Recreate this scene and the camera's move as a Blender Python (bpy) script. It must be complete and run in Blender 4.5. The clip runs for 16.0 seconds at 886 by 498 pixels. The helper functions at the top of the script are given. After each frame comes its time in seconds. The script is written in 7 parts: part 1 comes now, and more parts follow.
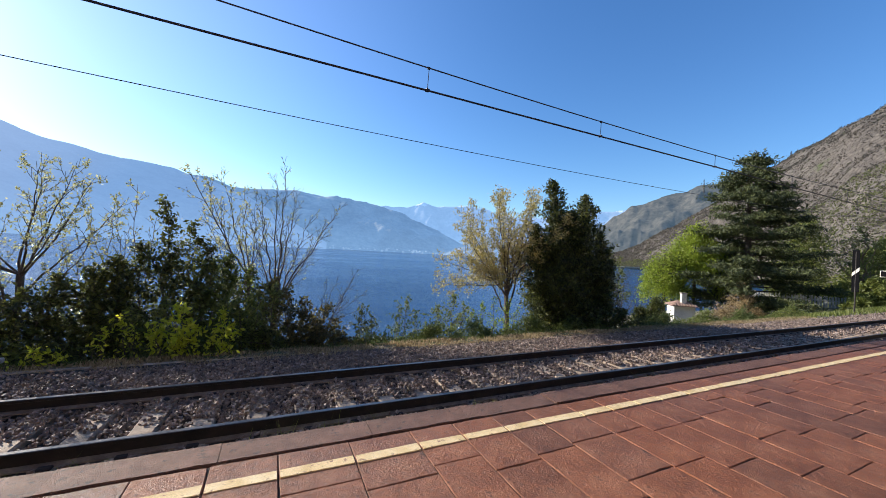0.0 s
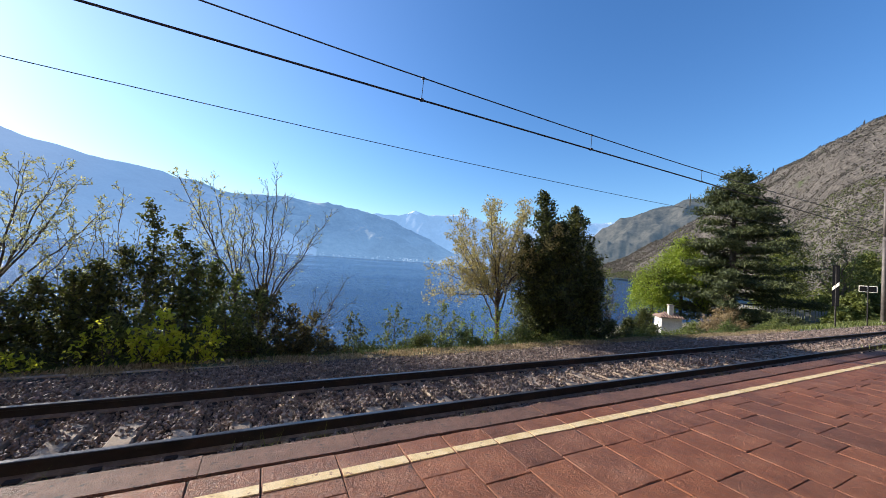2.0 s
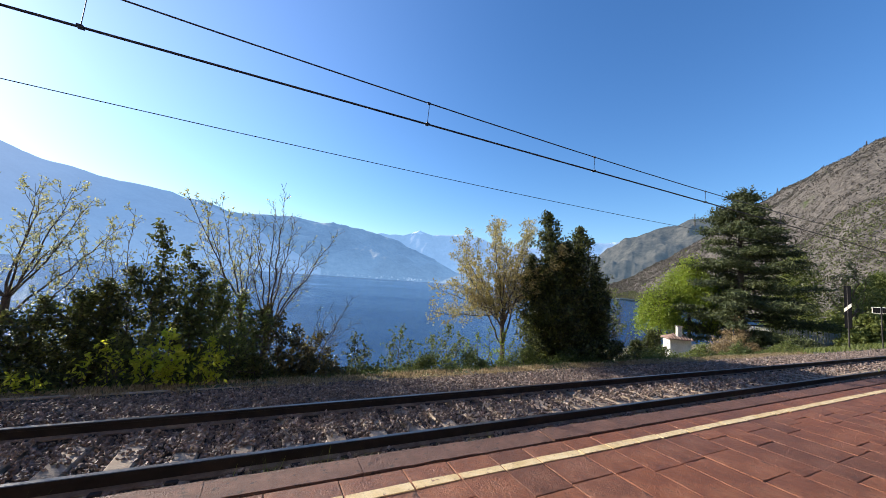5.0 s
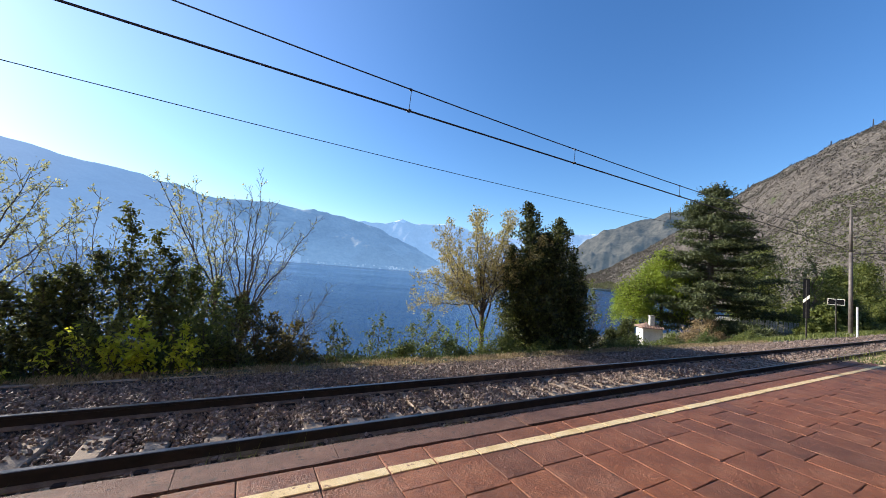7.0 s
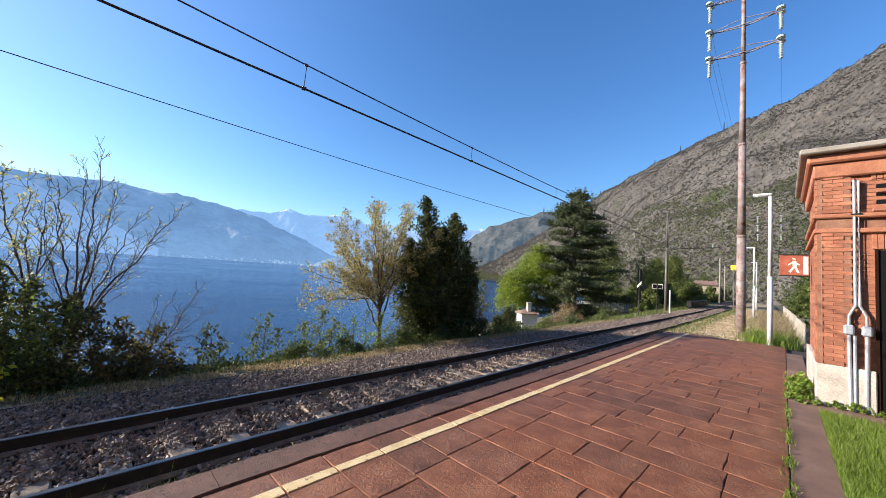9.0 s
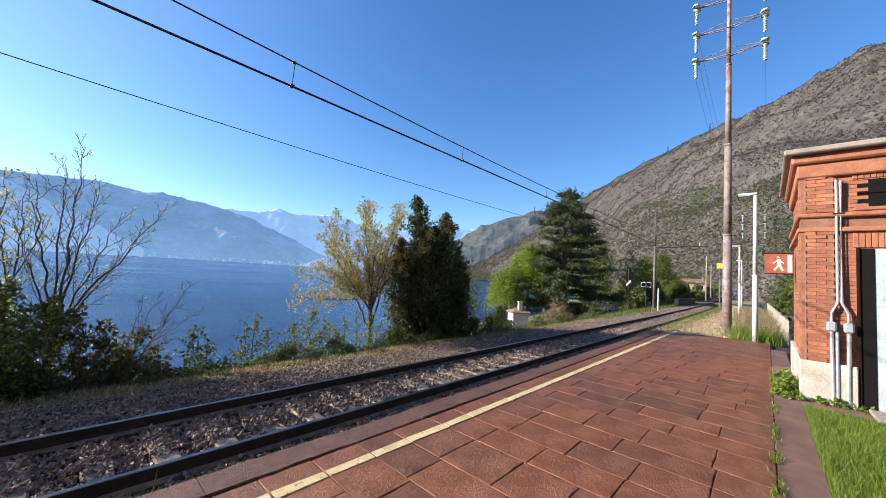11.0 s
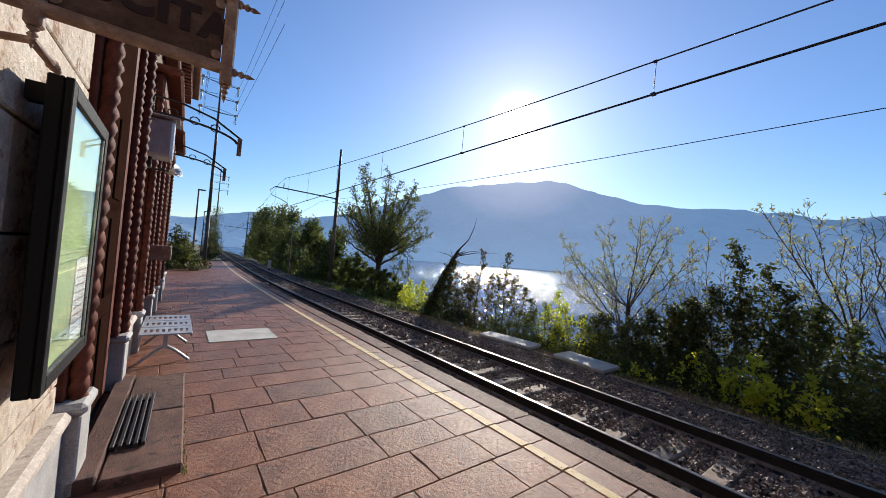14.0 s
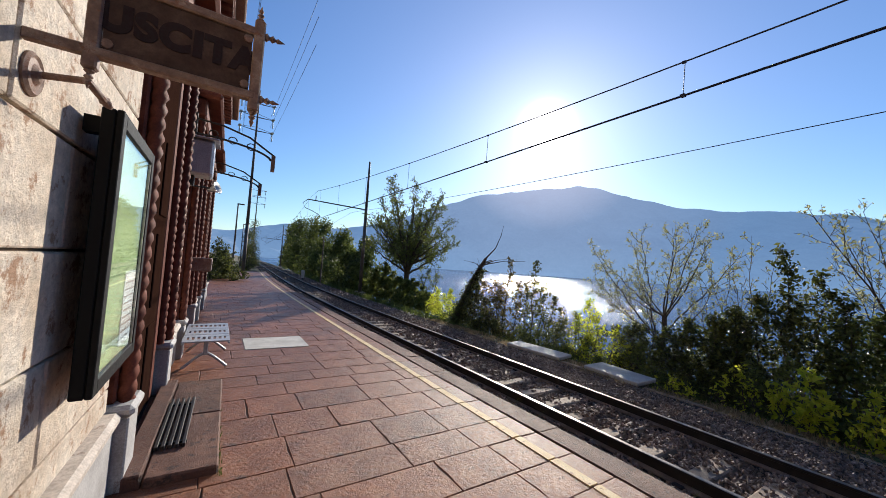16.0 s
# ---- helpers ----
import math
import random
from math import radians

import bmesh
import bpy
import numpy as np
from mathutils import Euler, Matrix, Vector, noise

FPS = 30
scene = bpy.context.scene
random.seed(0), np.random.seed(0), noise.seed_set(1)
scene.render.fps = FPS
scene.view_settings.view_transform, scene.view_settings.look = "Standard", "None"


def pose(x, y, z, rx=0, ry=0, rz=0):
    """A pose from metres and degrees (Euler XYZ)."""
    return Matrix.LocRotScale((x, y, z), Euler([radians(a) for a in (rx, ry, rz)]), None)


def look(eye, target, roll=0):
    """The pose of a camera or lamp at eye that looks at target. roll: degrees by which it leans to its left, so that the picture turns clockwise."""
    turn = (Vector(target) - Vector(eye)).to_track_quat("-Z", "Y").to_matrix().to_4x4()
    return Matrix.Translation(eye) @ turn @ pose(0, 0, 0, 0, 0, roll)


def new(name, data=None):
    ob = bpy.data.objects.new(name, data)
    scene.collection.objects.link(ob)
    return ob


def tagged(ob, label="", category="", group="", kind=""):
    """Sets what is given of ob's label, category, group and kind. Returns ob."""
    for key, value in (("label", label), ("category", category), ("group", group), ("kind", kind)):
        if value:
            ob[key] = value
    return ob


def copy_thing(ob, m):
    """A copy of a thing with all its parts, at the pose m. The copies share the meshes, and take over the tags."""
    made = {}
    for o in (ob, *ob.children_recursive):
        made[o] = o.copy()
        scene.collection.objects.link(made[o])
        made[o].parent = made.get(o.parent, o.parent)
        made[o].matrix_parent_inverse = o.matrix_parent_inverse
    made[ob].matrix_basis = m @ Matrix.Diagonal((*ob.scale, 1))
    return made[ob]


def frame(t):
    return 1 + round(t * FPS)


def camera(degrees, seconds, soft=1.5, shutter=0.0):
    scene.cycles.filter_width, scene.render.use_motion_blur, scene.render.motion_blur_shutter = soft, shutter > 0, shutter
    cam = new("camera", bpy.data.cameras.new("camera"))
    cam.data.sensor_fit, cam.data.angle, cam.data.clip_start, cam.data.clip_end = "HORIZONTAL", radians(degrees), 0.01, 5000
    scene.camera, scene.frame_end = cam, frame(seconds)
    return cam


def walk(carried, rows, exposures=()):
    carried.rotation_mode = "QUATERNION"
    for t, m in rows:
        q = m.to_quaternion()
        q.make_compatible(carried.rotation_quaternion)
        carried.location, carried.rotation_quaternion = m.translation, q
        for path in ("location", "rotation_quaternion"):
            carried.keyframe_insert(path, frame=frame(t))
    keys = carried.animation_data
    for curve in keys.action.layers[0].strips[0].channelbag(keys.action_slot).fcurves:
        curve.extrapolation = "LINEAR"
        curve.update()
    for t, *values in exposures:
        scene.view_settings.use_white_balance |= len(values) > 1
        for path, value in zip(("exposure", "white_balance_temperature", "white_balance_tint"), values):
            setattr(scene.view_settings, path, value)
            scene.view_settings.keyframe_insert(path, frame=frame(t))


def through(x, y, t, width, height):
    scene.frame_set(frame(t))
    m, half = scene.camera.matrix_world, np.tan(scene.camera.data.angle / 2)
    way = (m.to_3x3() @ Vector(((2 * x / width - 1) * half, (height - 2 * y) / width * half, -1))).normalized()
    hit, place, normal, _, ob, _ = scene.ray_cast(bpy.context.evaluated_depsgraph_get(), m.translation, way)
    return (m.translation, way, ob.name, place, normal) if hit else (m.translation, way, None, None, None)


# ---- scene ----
cam = camera(103.0, 16.0, soft=0.55)

PATH = [
    (0, (-0.009, 0.094, 1.813), (0.846, 1.903, 1.836), 3.0),
    (0.5, (-0.01, 0.104, 1.808), (0.873, 1.899, 1.823), 3.0),
    (1, (-0.012, 0.114, 1.813), (0.876, 1.906, 1.83), 3.9),
    (1.5, (-0.009, 0.111, 1.819), (0.886, 1.899, 1.858), 3.4),
    (2, (-0.01, 0.112, 1.816), (0.887, 1.898, 1.891), 3.9),
    (2.5, (-0.017, 0.106, 1.823), (0.879, 1.891, 1.925), 4.1),
    (3, (-0.034, 0.1, 1.817), (0.853, 1.889, 1.921), 4.3),
    (3.5, (-0.043, 0.094, 1.825), (0.832, 1.888, 1.952), 4.1),
    (6, (-0.031, 0.097, 1.827), (0.839, 1.887, 2.021), 4.2),
    (6.5, (-0.014, 0.099, 1.827), (0.897, 1.871, 1.997), 4.4),
    (7, (-0.005, 0.075, 1.827), (0.955, 1.824, 1.958), 4.6),
    (7.5, (-0.02, 0.12, 1.846), (1.086, 1.781, 1.98), 3.6),
    (8, (-0.054, 0.187, 1.847), (1.203, 1.737, 1.984), 3.1),
    (8.5, (-0.052, 0.182, 1.814), (1.295, 1.654, 1.961), 3.8),
    (9, (-0.027, 0.243, 1.824), (1.403, 1.634, 1.961), 3.9),
    (9.2, (0.004, 0.258, 1.826), (1.457, 1.625, 1.971), 4.0),
    (10.2, (0.03, 0.27, 1.83), (1.55, 1.57, 1.975), 3.9),
    (11.5, (-0.019, 0.262, 1.838), (1.259, 1.796, 1.956), 2.5),
    (12, (-0.018, 0.255, 1.839), (0.67, 2.13, 1.955), 2.4),
    (12.2, (0.022, 0.24, 1.853), (0.394, 2.202, 1.953), 3.1),
    (12.5, (0.074, 0.195, 1.848), (-0.172, 2.18, 1.892), 2.9),
    (12.8, (0.069, 0.117, 1.814), (-0.716, 1.956, 1.826), 2.6),
    (13, (-0.011, 0.156, 1.818), (-0.992, 1.898, 1.872), 2.3),
    (13.5, (-0.102, 0.11, 1.823), (-1.439, 1.596, 1.861), 2.2),
    (14, (-0.017, 0.125, 1.824), (-1.611, 1.331, 1.89), 4.3),
    (14.5, (0.041, 0.128, 1.833), (-1.614, 1.245, 1.951), 4.2),
    (15, (0.05, 0.14, 1.834), (-1.614, 1.244, 1.944), 3.9),
    (15.5, (0.056, 0.149, 1.835), (-1.63, 1.219, 1.953), 3.6),
    (16, (0.05, 0.158, 1.84), (-1.636, 1.229, 1.943), 3.8),
]
walk(cam, [(t, look(e, g, r)) for t, e, g, r in PATH], exposures=[(0, 0.8), (8, 0.85), (9.2, 0.9), (11.5, 0.88), (12.0, 0.78), (12.5, 0.43), (12.8, 0.22), (13.5, 0.2), (14.5, 0.25), (16, 0.25)])

# ---------------------------------------------------------------- light
SUN_AZ, SUN_EL = radians(-42.2), radians(22.0)
TO_SUN = Vector((math.sin(SUN_AZ) * math.cos(SUN_EL), math.cos(SUN_AZ) * math.cos(SUN_EL), math.sin(SUN_EL)))
world = bpy.data.worlds.new("sky")
scene.world = world
world.use_nodes = True
wn = world.node_tree
sky = wn.nodes.new("ShaderNodeTexSky")
sky.sky_type, sky.sun_disc = "NISHITA", False
sky.sun_elevation, sky.sun_rotation = SUN_EL, SUN_AZ
sky.altitude, sky.air_density, sky.dust_density, sky.ozone_density = 200, 1.15, 0.3, 5.0
bg = wn.nodes["Background"]
bg.inputs["Strength"].default_value = 0.11
vivid = wn.nodes.new("ShaderNodeHueSaturation")
vivid.inputs["Saturation"].default_value = 1.14
vivid.inputs["Value"].default_value = 1.15
vivid.inputs["Hue"].default_value = 0.506
wn.links.new(sky.outputs[0], vivid.inputs["Color"])
# the bright disc of the sun with the narrow aureole round it
way = wn.nodes.new("ShaderNodeTexCoord")
toward = wn.nodes.new("ShaderNodeVectorMath")
toward.operation = "DOT_PRODUCT"
toward.inputs[1].default_value = TO_SUN
wn.links.new(way.outputs["Generated"], toward.inputs[0])
def lobe(tight, bright):
    up = wn.nodes.new("ShaderNodeMath")
    up.operation, up.use_clamp = "MAXIMUM", True
    wn.links.new(toward.outputs["Value"], up.inputs[0])
    up.inputs[1].default_value = 0.0
    pw = wn.nodes.new("ShaderNodeMath")
    pw.operation = "POWER"
    wn.links.new(up.outputs[0], pw.inputs[0])
    pw.inputs[1].default_value = tight
    ml = wn.nodes.new("ShaderNodeMath")
    ml.operation = "MULTIPLY"
    wn.links.new(pw.outputs[0], ml.inputs[0])
    ml.inputs[1].default_value = bright
    return ml.outputs[0]


halo = wn.nodes.new("ShaderNodeMath")
wn.links.new(lobe(1500.0, 70.0), halo.inputs[0])
wn.links.new(lobe(110.0, 0.9), halo.inputs[1])
haze = wn.nodes.new("ShaderNodeMath")
wn.links.new(halo.outputs[0], haze.inputs[0])
wn.links.new(lobe(3.4, 0.9), haze.inputs[1])
glare = wn.nodes.new("ShaderNodeVectorMath")
glare.operation = "MULTIPLY_ADD"
glare.inputs[0].default_value = (1.0, 0.91, 0.88)
wn.links.new(haze.outputs[0], glare.inputs[1])
wn.links.new(vivid.outputs[0], glare.inputs[2])
wn.links.new(glare.outputs[0], bg.inputs[0])
sun_data = bpy.data.lights.new("sun", "SUN")
sun_data.energy, sun_data.angle, sun_data.color = 5.0, radians(0.53), (1.0, 0.93, 0.82)
sun_lamp = new("sun", sun_data)
sun_lamp.matrix_world = look(TO_SUN * 50, (0, 0, 0))

# ---------------------------------------------------------------- materials
RNG = np.random.default_rng(7)


def nodes_of(name):
    m = bpy.data.materials.new(name)
    m.use_nodes = True
    return m, m.node_tree, m.node_tree.nodes["Principled BSDF"]


def ramp_of(nt, fac, stops):
    r = nt.nodes.new("ShaderNodeValToRGB")
    while len(r.color_ramp.elements) < len(stops):
        r.color_ramp.elements.new(0.5)
    for e, (pos, col) in zip(r.color_ramp.elements, stops):
        e.position, e.color = pos, (*col, 1)
    nt.links.new(fac, r.inputs[0])
    return r.outputs[0]


def noise_of(nt, scale, detail=6, rough=0.6, coord="Object", stretch=None):
    tc = nt.nodes.new("ShaderNodeTexCoord")
    n = nt.nodes.new("ShaderNodeTexNoise")
    n.inputs["Scale"].default_value, n.inputs["Detail"].default_value, n.inputs["Roughness"].default_value = scale, detail, rough
    if stretch:
        mp = nt.nodes.new("ShaderNodeMapping")
        mp.inputs["Scale"].default_value = stretch
        nt.links.new(tc.outputs[coord], mp.inputs[0])
        nt.links.new(mp.outputs[0], n.inputs["Vector"])
    else:
        nt.links.new(tc.outputs[coord], n.inputs["Vector"])
    return n.outputs["Fac"]


def mixc(nt, fac, a, b, mode="MIX"):
    m = nt.nodes.new("ShaderNodeMix")
    m.data_type, m.blend_type = "RGBA", mode
    for sock, v in ((m.inputs[0], fac), (m.inputs[6], a), (m.inputs[7], b)):
        if isinstance(v, (int, float)):
            sock.default_value = v
        elif isinstance(v, tuple):
            sock.default_value = (*v, 1)
        else:
            nt.links.new(v, sock)
    return m.outputs[2]


def stone(name, dark, mid, light, scale=3.0, fine=40.0, rough=(0.5, 0.85), bump=0.3, dist=0.01, vary=0.0, island=False, metal=0.0, stain=None, coord="Object", tints=None):
    """A rough mineral, painted or rusty surface: large blotches, fine grain, uneven gloss and relief."""
    m, nt, p = nodes_of(name)
    big, small = noise_of(nt, scale, coord=coord), noise_of(nt, fine, 8, 0.7, coord=coord)
    col = ramp_of(nt, big, [(0.3, dark), (0.52, mid), (0.75, light)])
    grain = ramp_of(nt, small, [(0.3, (0.55, 0.55, 0.55)), (0.7, (1.25, 1.25, 1.25))])
    col = mixc(nt, 0.8, col, grain, "MULTIPLY")
    if stain:
        mask = ramp_of(nt, noise_of(nt, stain[1], 9, 0.72, coord=coord), [(stain[2], (0, 0, 0)), (stain[2] + 0.06, (1, 1, 1))])
        col = mixc(nt, mask, col, stain[0])
    if vary:
        if island:
            g = nt.nodes.new("ShaderNodeNewGeometry").outputs["Random Per Island"]
        else:
            g = nt.nodes.new("ShaderNodeObjectInfo").outputs["Random"]
        tone = ramp_of(nt, g, [(0.0, (1 - vary,) * 3), (0.5, (1.0, 1.0, 1.0)), (1.0, (1 + vary,) * 3)])
        if tints:
            tone = ramp_of(nt, g, [(i / (len(tints) - 1), c) for i, c in enumerate(tints)])
        col = mixc(nt, 1.0, col, tone, "MULTIPLY")
    nt.links.new(col, p.inputs["Base Color"])
    rr = ramp_of(nt, small, [(0.3, (rough[0],) * 3), (0.7, (rough[1],) * 3)])
    nt.links.new(rr, p.inputs["Roughness"])
    p.inputs["Metallic"].default_value = metal
    if bump:
        b = nt.nodes.new("ShaderNodeBump")
        b.inputs["Strength"].default_value, b.inputs["Distance"].default_value = bump, dist
        nt.links.new(small, b.inputs["Height"])
        nt.links.new(b.outputs[0], p.inputs["Normal"])
    return m


def leaf(name, a, b, c, gloss=0.5, through=0.45):
    """Leaves: three greens by island, half of the light passing through."""
    m, nt, p = nodes_of(name)
    g = nt.nodes.new("ShaderNodeNewGeometry").outputs["Random Per Island"]
    col = ramp_of(nt, g, [(0.0, a), (0.5, b), (1.0, c)])
    nt.links.new(col, p.inputs["Base Color"])
    p.inputs["Roughness"].default_value = gloss
    t = nt.nodes.new("ShaderNodeBsdfTranslucent")
    nt.links.new(col, t.inputs[0])
    mx = nt.nodes.new("ShaderNodeMixShader")
    mx.inputs[0].default_value = through
    nt.links.new(p.outputs[0], mx.inputs[1])
    nt.links.new(t.outputs[0], mx.inputs[2])
    nt.links.new(mx.outputs[0], nt.nodes["Material Output"].inputs[0])
    return m


def plain(name, col, rough=0.5, metal=0.0):
    return stone(name, tuple(c * 0.8 for c in col), col, tuple(min(1, c * 1.15) for c in col), 6, 60, (max(0, rough - 0.12), min(1, rough + 0.12)), 0.1, 0.003, metal=metal)


PAVE_TINTS = ((0.78, 0.8, 0.86), (1.05, 0.96, 0.88), (0.86, 0.82, 0.8), (1.12, 1.06, 1.0), (0.95, 0.98, 1.05), (1.1, 0.98, 0.86), (0.72, 0.74, 0.8), (1.0, 1.0, 1.0))
M_PAVER = stone("porphyry_paver", (0.145, 0.053, 0.025), (0.258, 0.1, 0.048), (0.41, 0.19, 0.105), 3.0, 20, (0.3, 0.63), 1.0, 0.026, vary=0.2, stain=((0.085, 0.042, 0.027), 5.0, 0.57), tints=PAVE_TINTS)
M_PAVER_FAR = stone("porphyry_paver_far", (0.145, 0.053, 0.025), (0.258, 0.1, 0.048), (0.41, 0.19, 0.105), 3.0, 20, (0.3, 0.63), 1.0, 0.026, vary=0.2, island=True, stain=((0.085, 0.042, 0.027), 5.0, 0.57), tints=PAVE_TINTS)
for m in (M_PAVER, M_PAVER_FAR):
    m.node_tree.nodes["Principled BSDF"].inputs["Specular IOR Level"].default_value = 0.36
M_EDGE = stone("edge_stone", (0.12, 0.049, 0.029), (0.18, 0.077, 0.046), (0.25, 0.118, 0.073), 5, 70, (0.5, 0.85), 1.0, 0.03, vary=0.15, stain=((0.07, 0.036, 0.025), 9.0, 0.56))
M_JOINT = stone("joint_soil", (0.02, 0.015, 0.012), (0.045, 0.032, 0.025), (0.08, 0.06, 0.045), 8, 60, (0.8, 1.0), 0.5, 0.01)
M_SANDJOINT = stone("sandy_joint", (0.012, 0.008, 0.006), (0.04, 0.022, 0.014), (0.13, 0.075, 0.046), 1.8, 60, (0.85, 1.0), 0.6, 0.01)
M_ASPH = stone("brown_asphalt", (0.13, 0.07, 0.048), (0.2, 0.11, 0.075), (0.27, 0.16, 0.115), 1.5, 120, (0.8, 1.0), 0.5, 0.006)
M_YELLOW = stone("worn_yellow_paint", (0.58, 0.41, 0.18), (0.73, 0.55, 0.29), (0.8, 0.66, 0.41), 5, 90, (0.6, 0.85), 0.4, 0.004, stain=((0.22, 0.11, 0.08), 17.0, 0.58))
M_BALLAST = stone("ballast_stone", (0.095, 0.069, 0.055), (0.21, 0.165, 0.136), (0.44, 0.37, 0.32), 9, 60, (0.52, 0.85), 0.4, 0.006, vary=0.5, island=True, tints=((0.5, 0.45, 0.42), (1.1, 0.95, 0.85), (0.75, 0.75, 0.8), (1.5, 1.4, 1.3), (0.6, 0.52, 0.46), (1.0, 0.82, 0.7), (1.25, 1.2, 1.2), (0.8, 0.66, 0.56)))
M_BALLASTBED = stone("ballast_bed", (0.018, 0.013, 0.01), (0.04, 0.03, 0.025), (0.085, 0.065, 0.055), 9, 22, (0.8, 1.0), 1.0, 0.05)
M_CONC = stone("concrete", (0.3, 0.25, 0.2), (0.42, 0.36, 0.29), (0.52, 0.46, 0.39), 3, 60, (0.6, 0.9), 0.4, 0.006, vary=0.15, stain=((0.17, 0.11, 0.08), 6.0, 0.62))
M_SLEEPER = stone("stained_sleeper", (0.2, 0.14, 0.095), (0.32, 0.24, 0.17), (0.43, 0.34, 0.26), 4, 50, (0.7, 0.95), 0.6, 0.01, vary=0.2, stain=((0.12, 0.075, 0.05), 7.0, 0.6))
M_PALECONC = stone("pale_concrete", (0.42, 0.4, 0.36), (0.55, 0.53, 0.48), (0.65, 0.63, 0.58), 3, 60, (0.6, 0.9), 0.3, 0.006)
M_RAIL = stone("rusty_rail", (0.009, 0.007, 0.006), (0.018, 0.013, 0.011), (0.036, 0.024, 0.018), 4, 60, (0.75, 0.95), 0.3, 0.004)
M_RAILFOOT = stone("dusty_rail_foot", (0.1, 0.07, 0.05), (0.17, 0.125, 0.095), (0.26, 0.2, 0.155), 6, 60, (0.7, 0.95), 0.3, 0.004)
M_RAILTOP = stone("polished_rail_head", (0.13, 0.11, 0.095), (0.2, 0.175, 0.155), (0.28, 0.25, 0.225), 3, 40, (0.3, 0.48), 0.05, 0.001, metal=0.9)
M_IRON = stone("dark_iron", (0.02, 0.018, 0.017), (0.04, 0.036, 0.034), (0.08, 0.06, 0.05), 8, 60, (0.4, 0.65), 0.2, 0.003, metal=0.6)
M_WIRE = plain("weathered_copper", (0.035, 0.035, 0.045), 0.5, 0.5)
M_GALV = stone("weathered_mast", (0.1, 0.085, 0.075), (0.16, 0.135, 0.12), (0.24, 0.21, 0.19), 3, 50, (0.5, 0.75), 0.2, 0.004, metal=0.3, stain=((0.16, 0.075, 0.04), 4.0, 0.62))
M_RUSTPOLE = stone("rust_streaked_pole", (0.2, 0.13, 0.11), (0.34, 0.25, 0.22), (0.48, 0.42, 0.4), 2.5, 40, (0.5, 0.8), 0.2, 0.004, metal=0.2, stain=((0.24, 0.09, 0.05), 3.0, 0.55))
M_WHITEPOLE = plain("white_lamp_post", (0.72, 0.7, 0.66), 0.5)
M_GLASSY = plain("insulator_glass", (0.62, 0.7, 0.68), 0.2)
M_BARK = stone("bark", (0.05, 0.038, 0.03), (0.09, 0.07, 0.055), (0.15, 0.12, 0.095), 5, 40, (0.75, 1.0), 0.8, 0.02)
M_TWIG = stone("twig", (0.12, 0.085, 0.06), (0.18, 0.13, 0.09), (0.25, 0.19, 0.13), 5, 40, (0.7, 0.95), 0.3, 0.01)
M_BRICK = stone("red_brick", (0.3, 0.1, 0.055), (0.42, 0.155, 0.08), (0.52, 0.22, 0.12), 3, 50, (0.65, 0.9), 0.5, 0.006, vary=0.22)
M_BRICKFAR = stone("red_brick_joined", (0.3, 0.1, 0.055), (0.42, 0.155, 0.08), (0.52, 0.22, 0.12), 3, 50, (0.65, 0.9), 0.5, 0.006, vary=0.22, island=True)
M_BRICKMOULD = stone("moulded_terracotta", (0.33, 0.115, 0.065), (0.45, 0.175, 0.09), (0.53, 0.23, 0.13), 3, 50, (0.65, 0.9), 0.4, 0.006)
M_MORTAR = stone("mortar", (0.2, 0.085, 0.05), (0.3, 0.14, 0.085), (0.4, 0.21, 0.13), 6, 60, (0.8, 1.0), 0.4, 0.006)
M_PLINTH = stone("weathered_plinth", (0.4, 0.33, 0.27), (0.58, 0.5, 0.42), (0.72, 0.66, 0.58), 3, 40, (0.7, 0.95), 0.5, 0.01, stain=((0.2, 0.13, 0.1), 3.5, 0.6))
M_ASHLAR = stone("peeling_cream_stucco", (0.5, 0.38, 0.27), (0.68, 0.57, 0.45), (0.78, 0.7, 0.59), 2.0, 18, (0.7, 0.95), 1.0, 0.025, vary=0.1, stain=((0.33, 0.19, 0.11), 5.0, 0.54))
M_STUCCO = stone("stucco_joint", (0.1, 0.065, 0.04), (0.16, 0.11, 0.07), (0.24, 0.17, 0.11), 3, 30, (0.8, 1.0), 0.3, 0.006)
# dark red, taken darker still for the deep shade round the portal columns
M_DARKRED = stone("dark_red_terracotta", (0.08, 0.022, 0.014), (0.135, 0.04, 0.024), (0.2, 0.066, 0.042), 5, 50, (0.55, 0.85), 0.3, 0.006)
M_GREYSTONE = stone("grey_stone_base", (0.3, 0.28, 0.26), (0.42, 0.4, 0.38), (0.52, 0.5, 0.47), 3, 60, (0.55, 0.85), 0.3, 0.005)
M_BLACK = plain("black_enamel", (0.005, 0.005, 0.005), 0.7)
M_BLACK.node_tree.nodes["Principled BSDF"].inputs["Specular IOR Level"].default_value = 0.2
M_MATTBLACK = plain("matt_black_board", (0.006, 0.006, 0.007), 0.95)
M_MATTBLACK.node_tree.nodes["Principled BSDF"].inputs["Specular IOR Level"].default_value = 0.08
M_SILVER = plain("aluminium_frame", (0.5, 0.5, 0.5), 0.35, 0.9)
M_PAPER = plain("paper", (0.78, 0.78, 0.75), 0.7)
M_SIGNBROWN = stone("rusted_enamel_sign", (0.055, 0.03, 0.021), (0.085, 0.05, 0.036), (0.13, 0.082, 0.06), 6, 50, (0.6, 0.85), 0.2, 0.003)
M_LETTER = plain("faded_red_letter", (0.016, 0.0025, 0.002), 0.85)
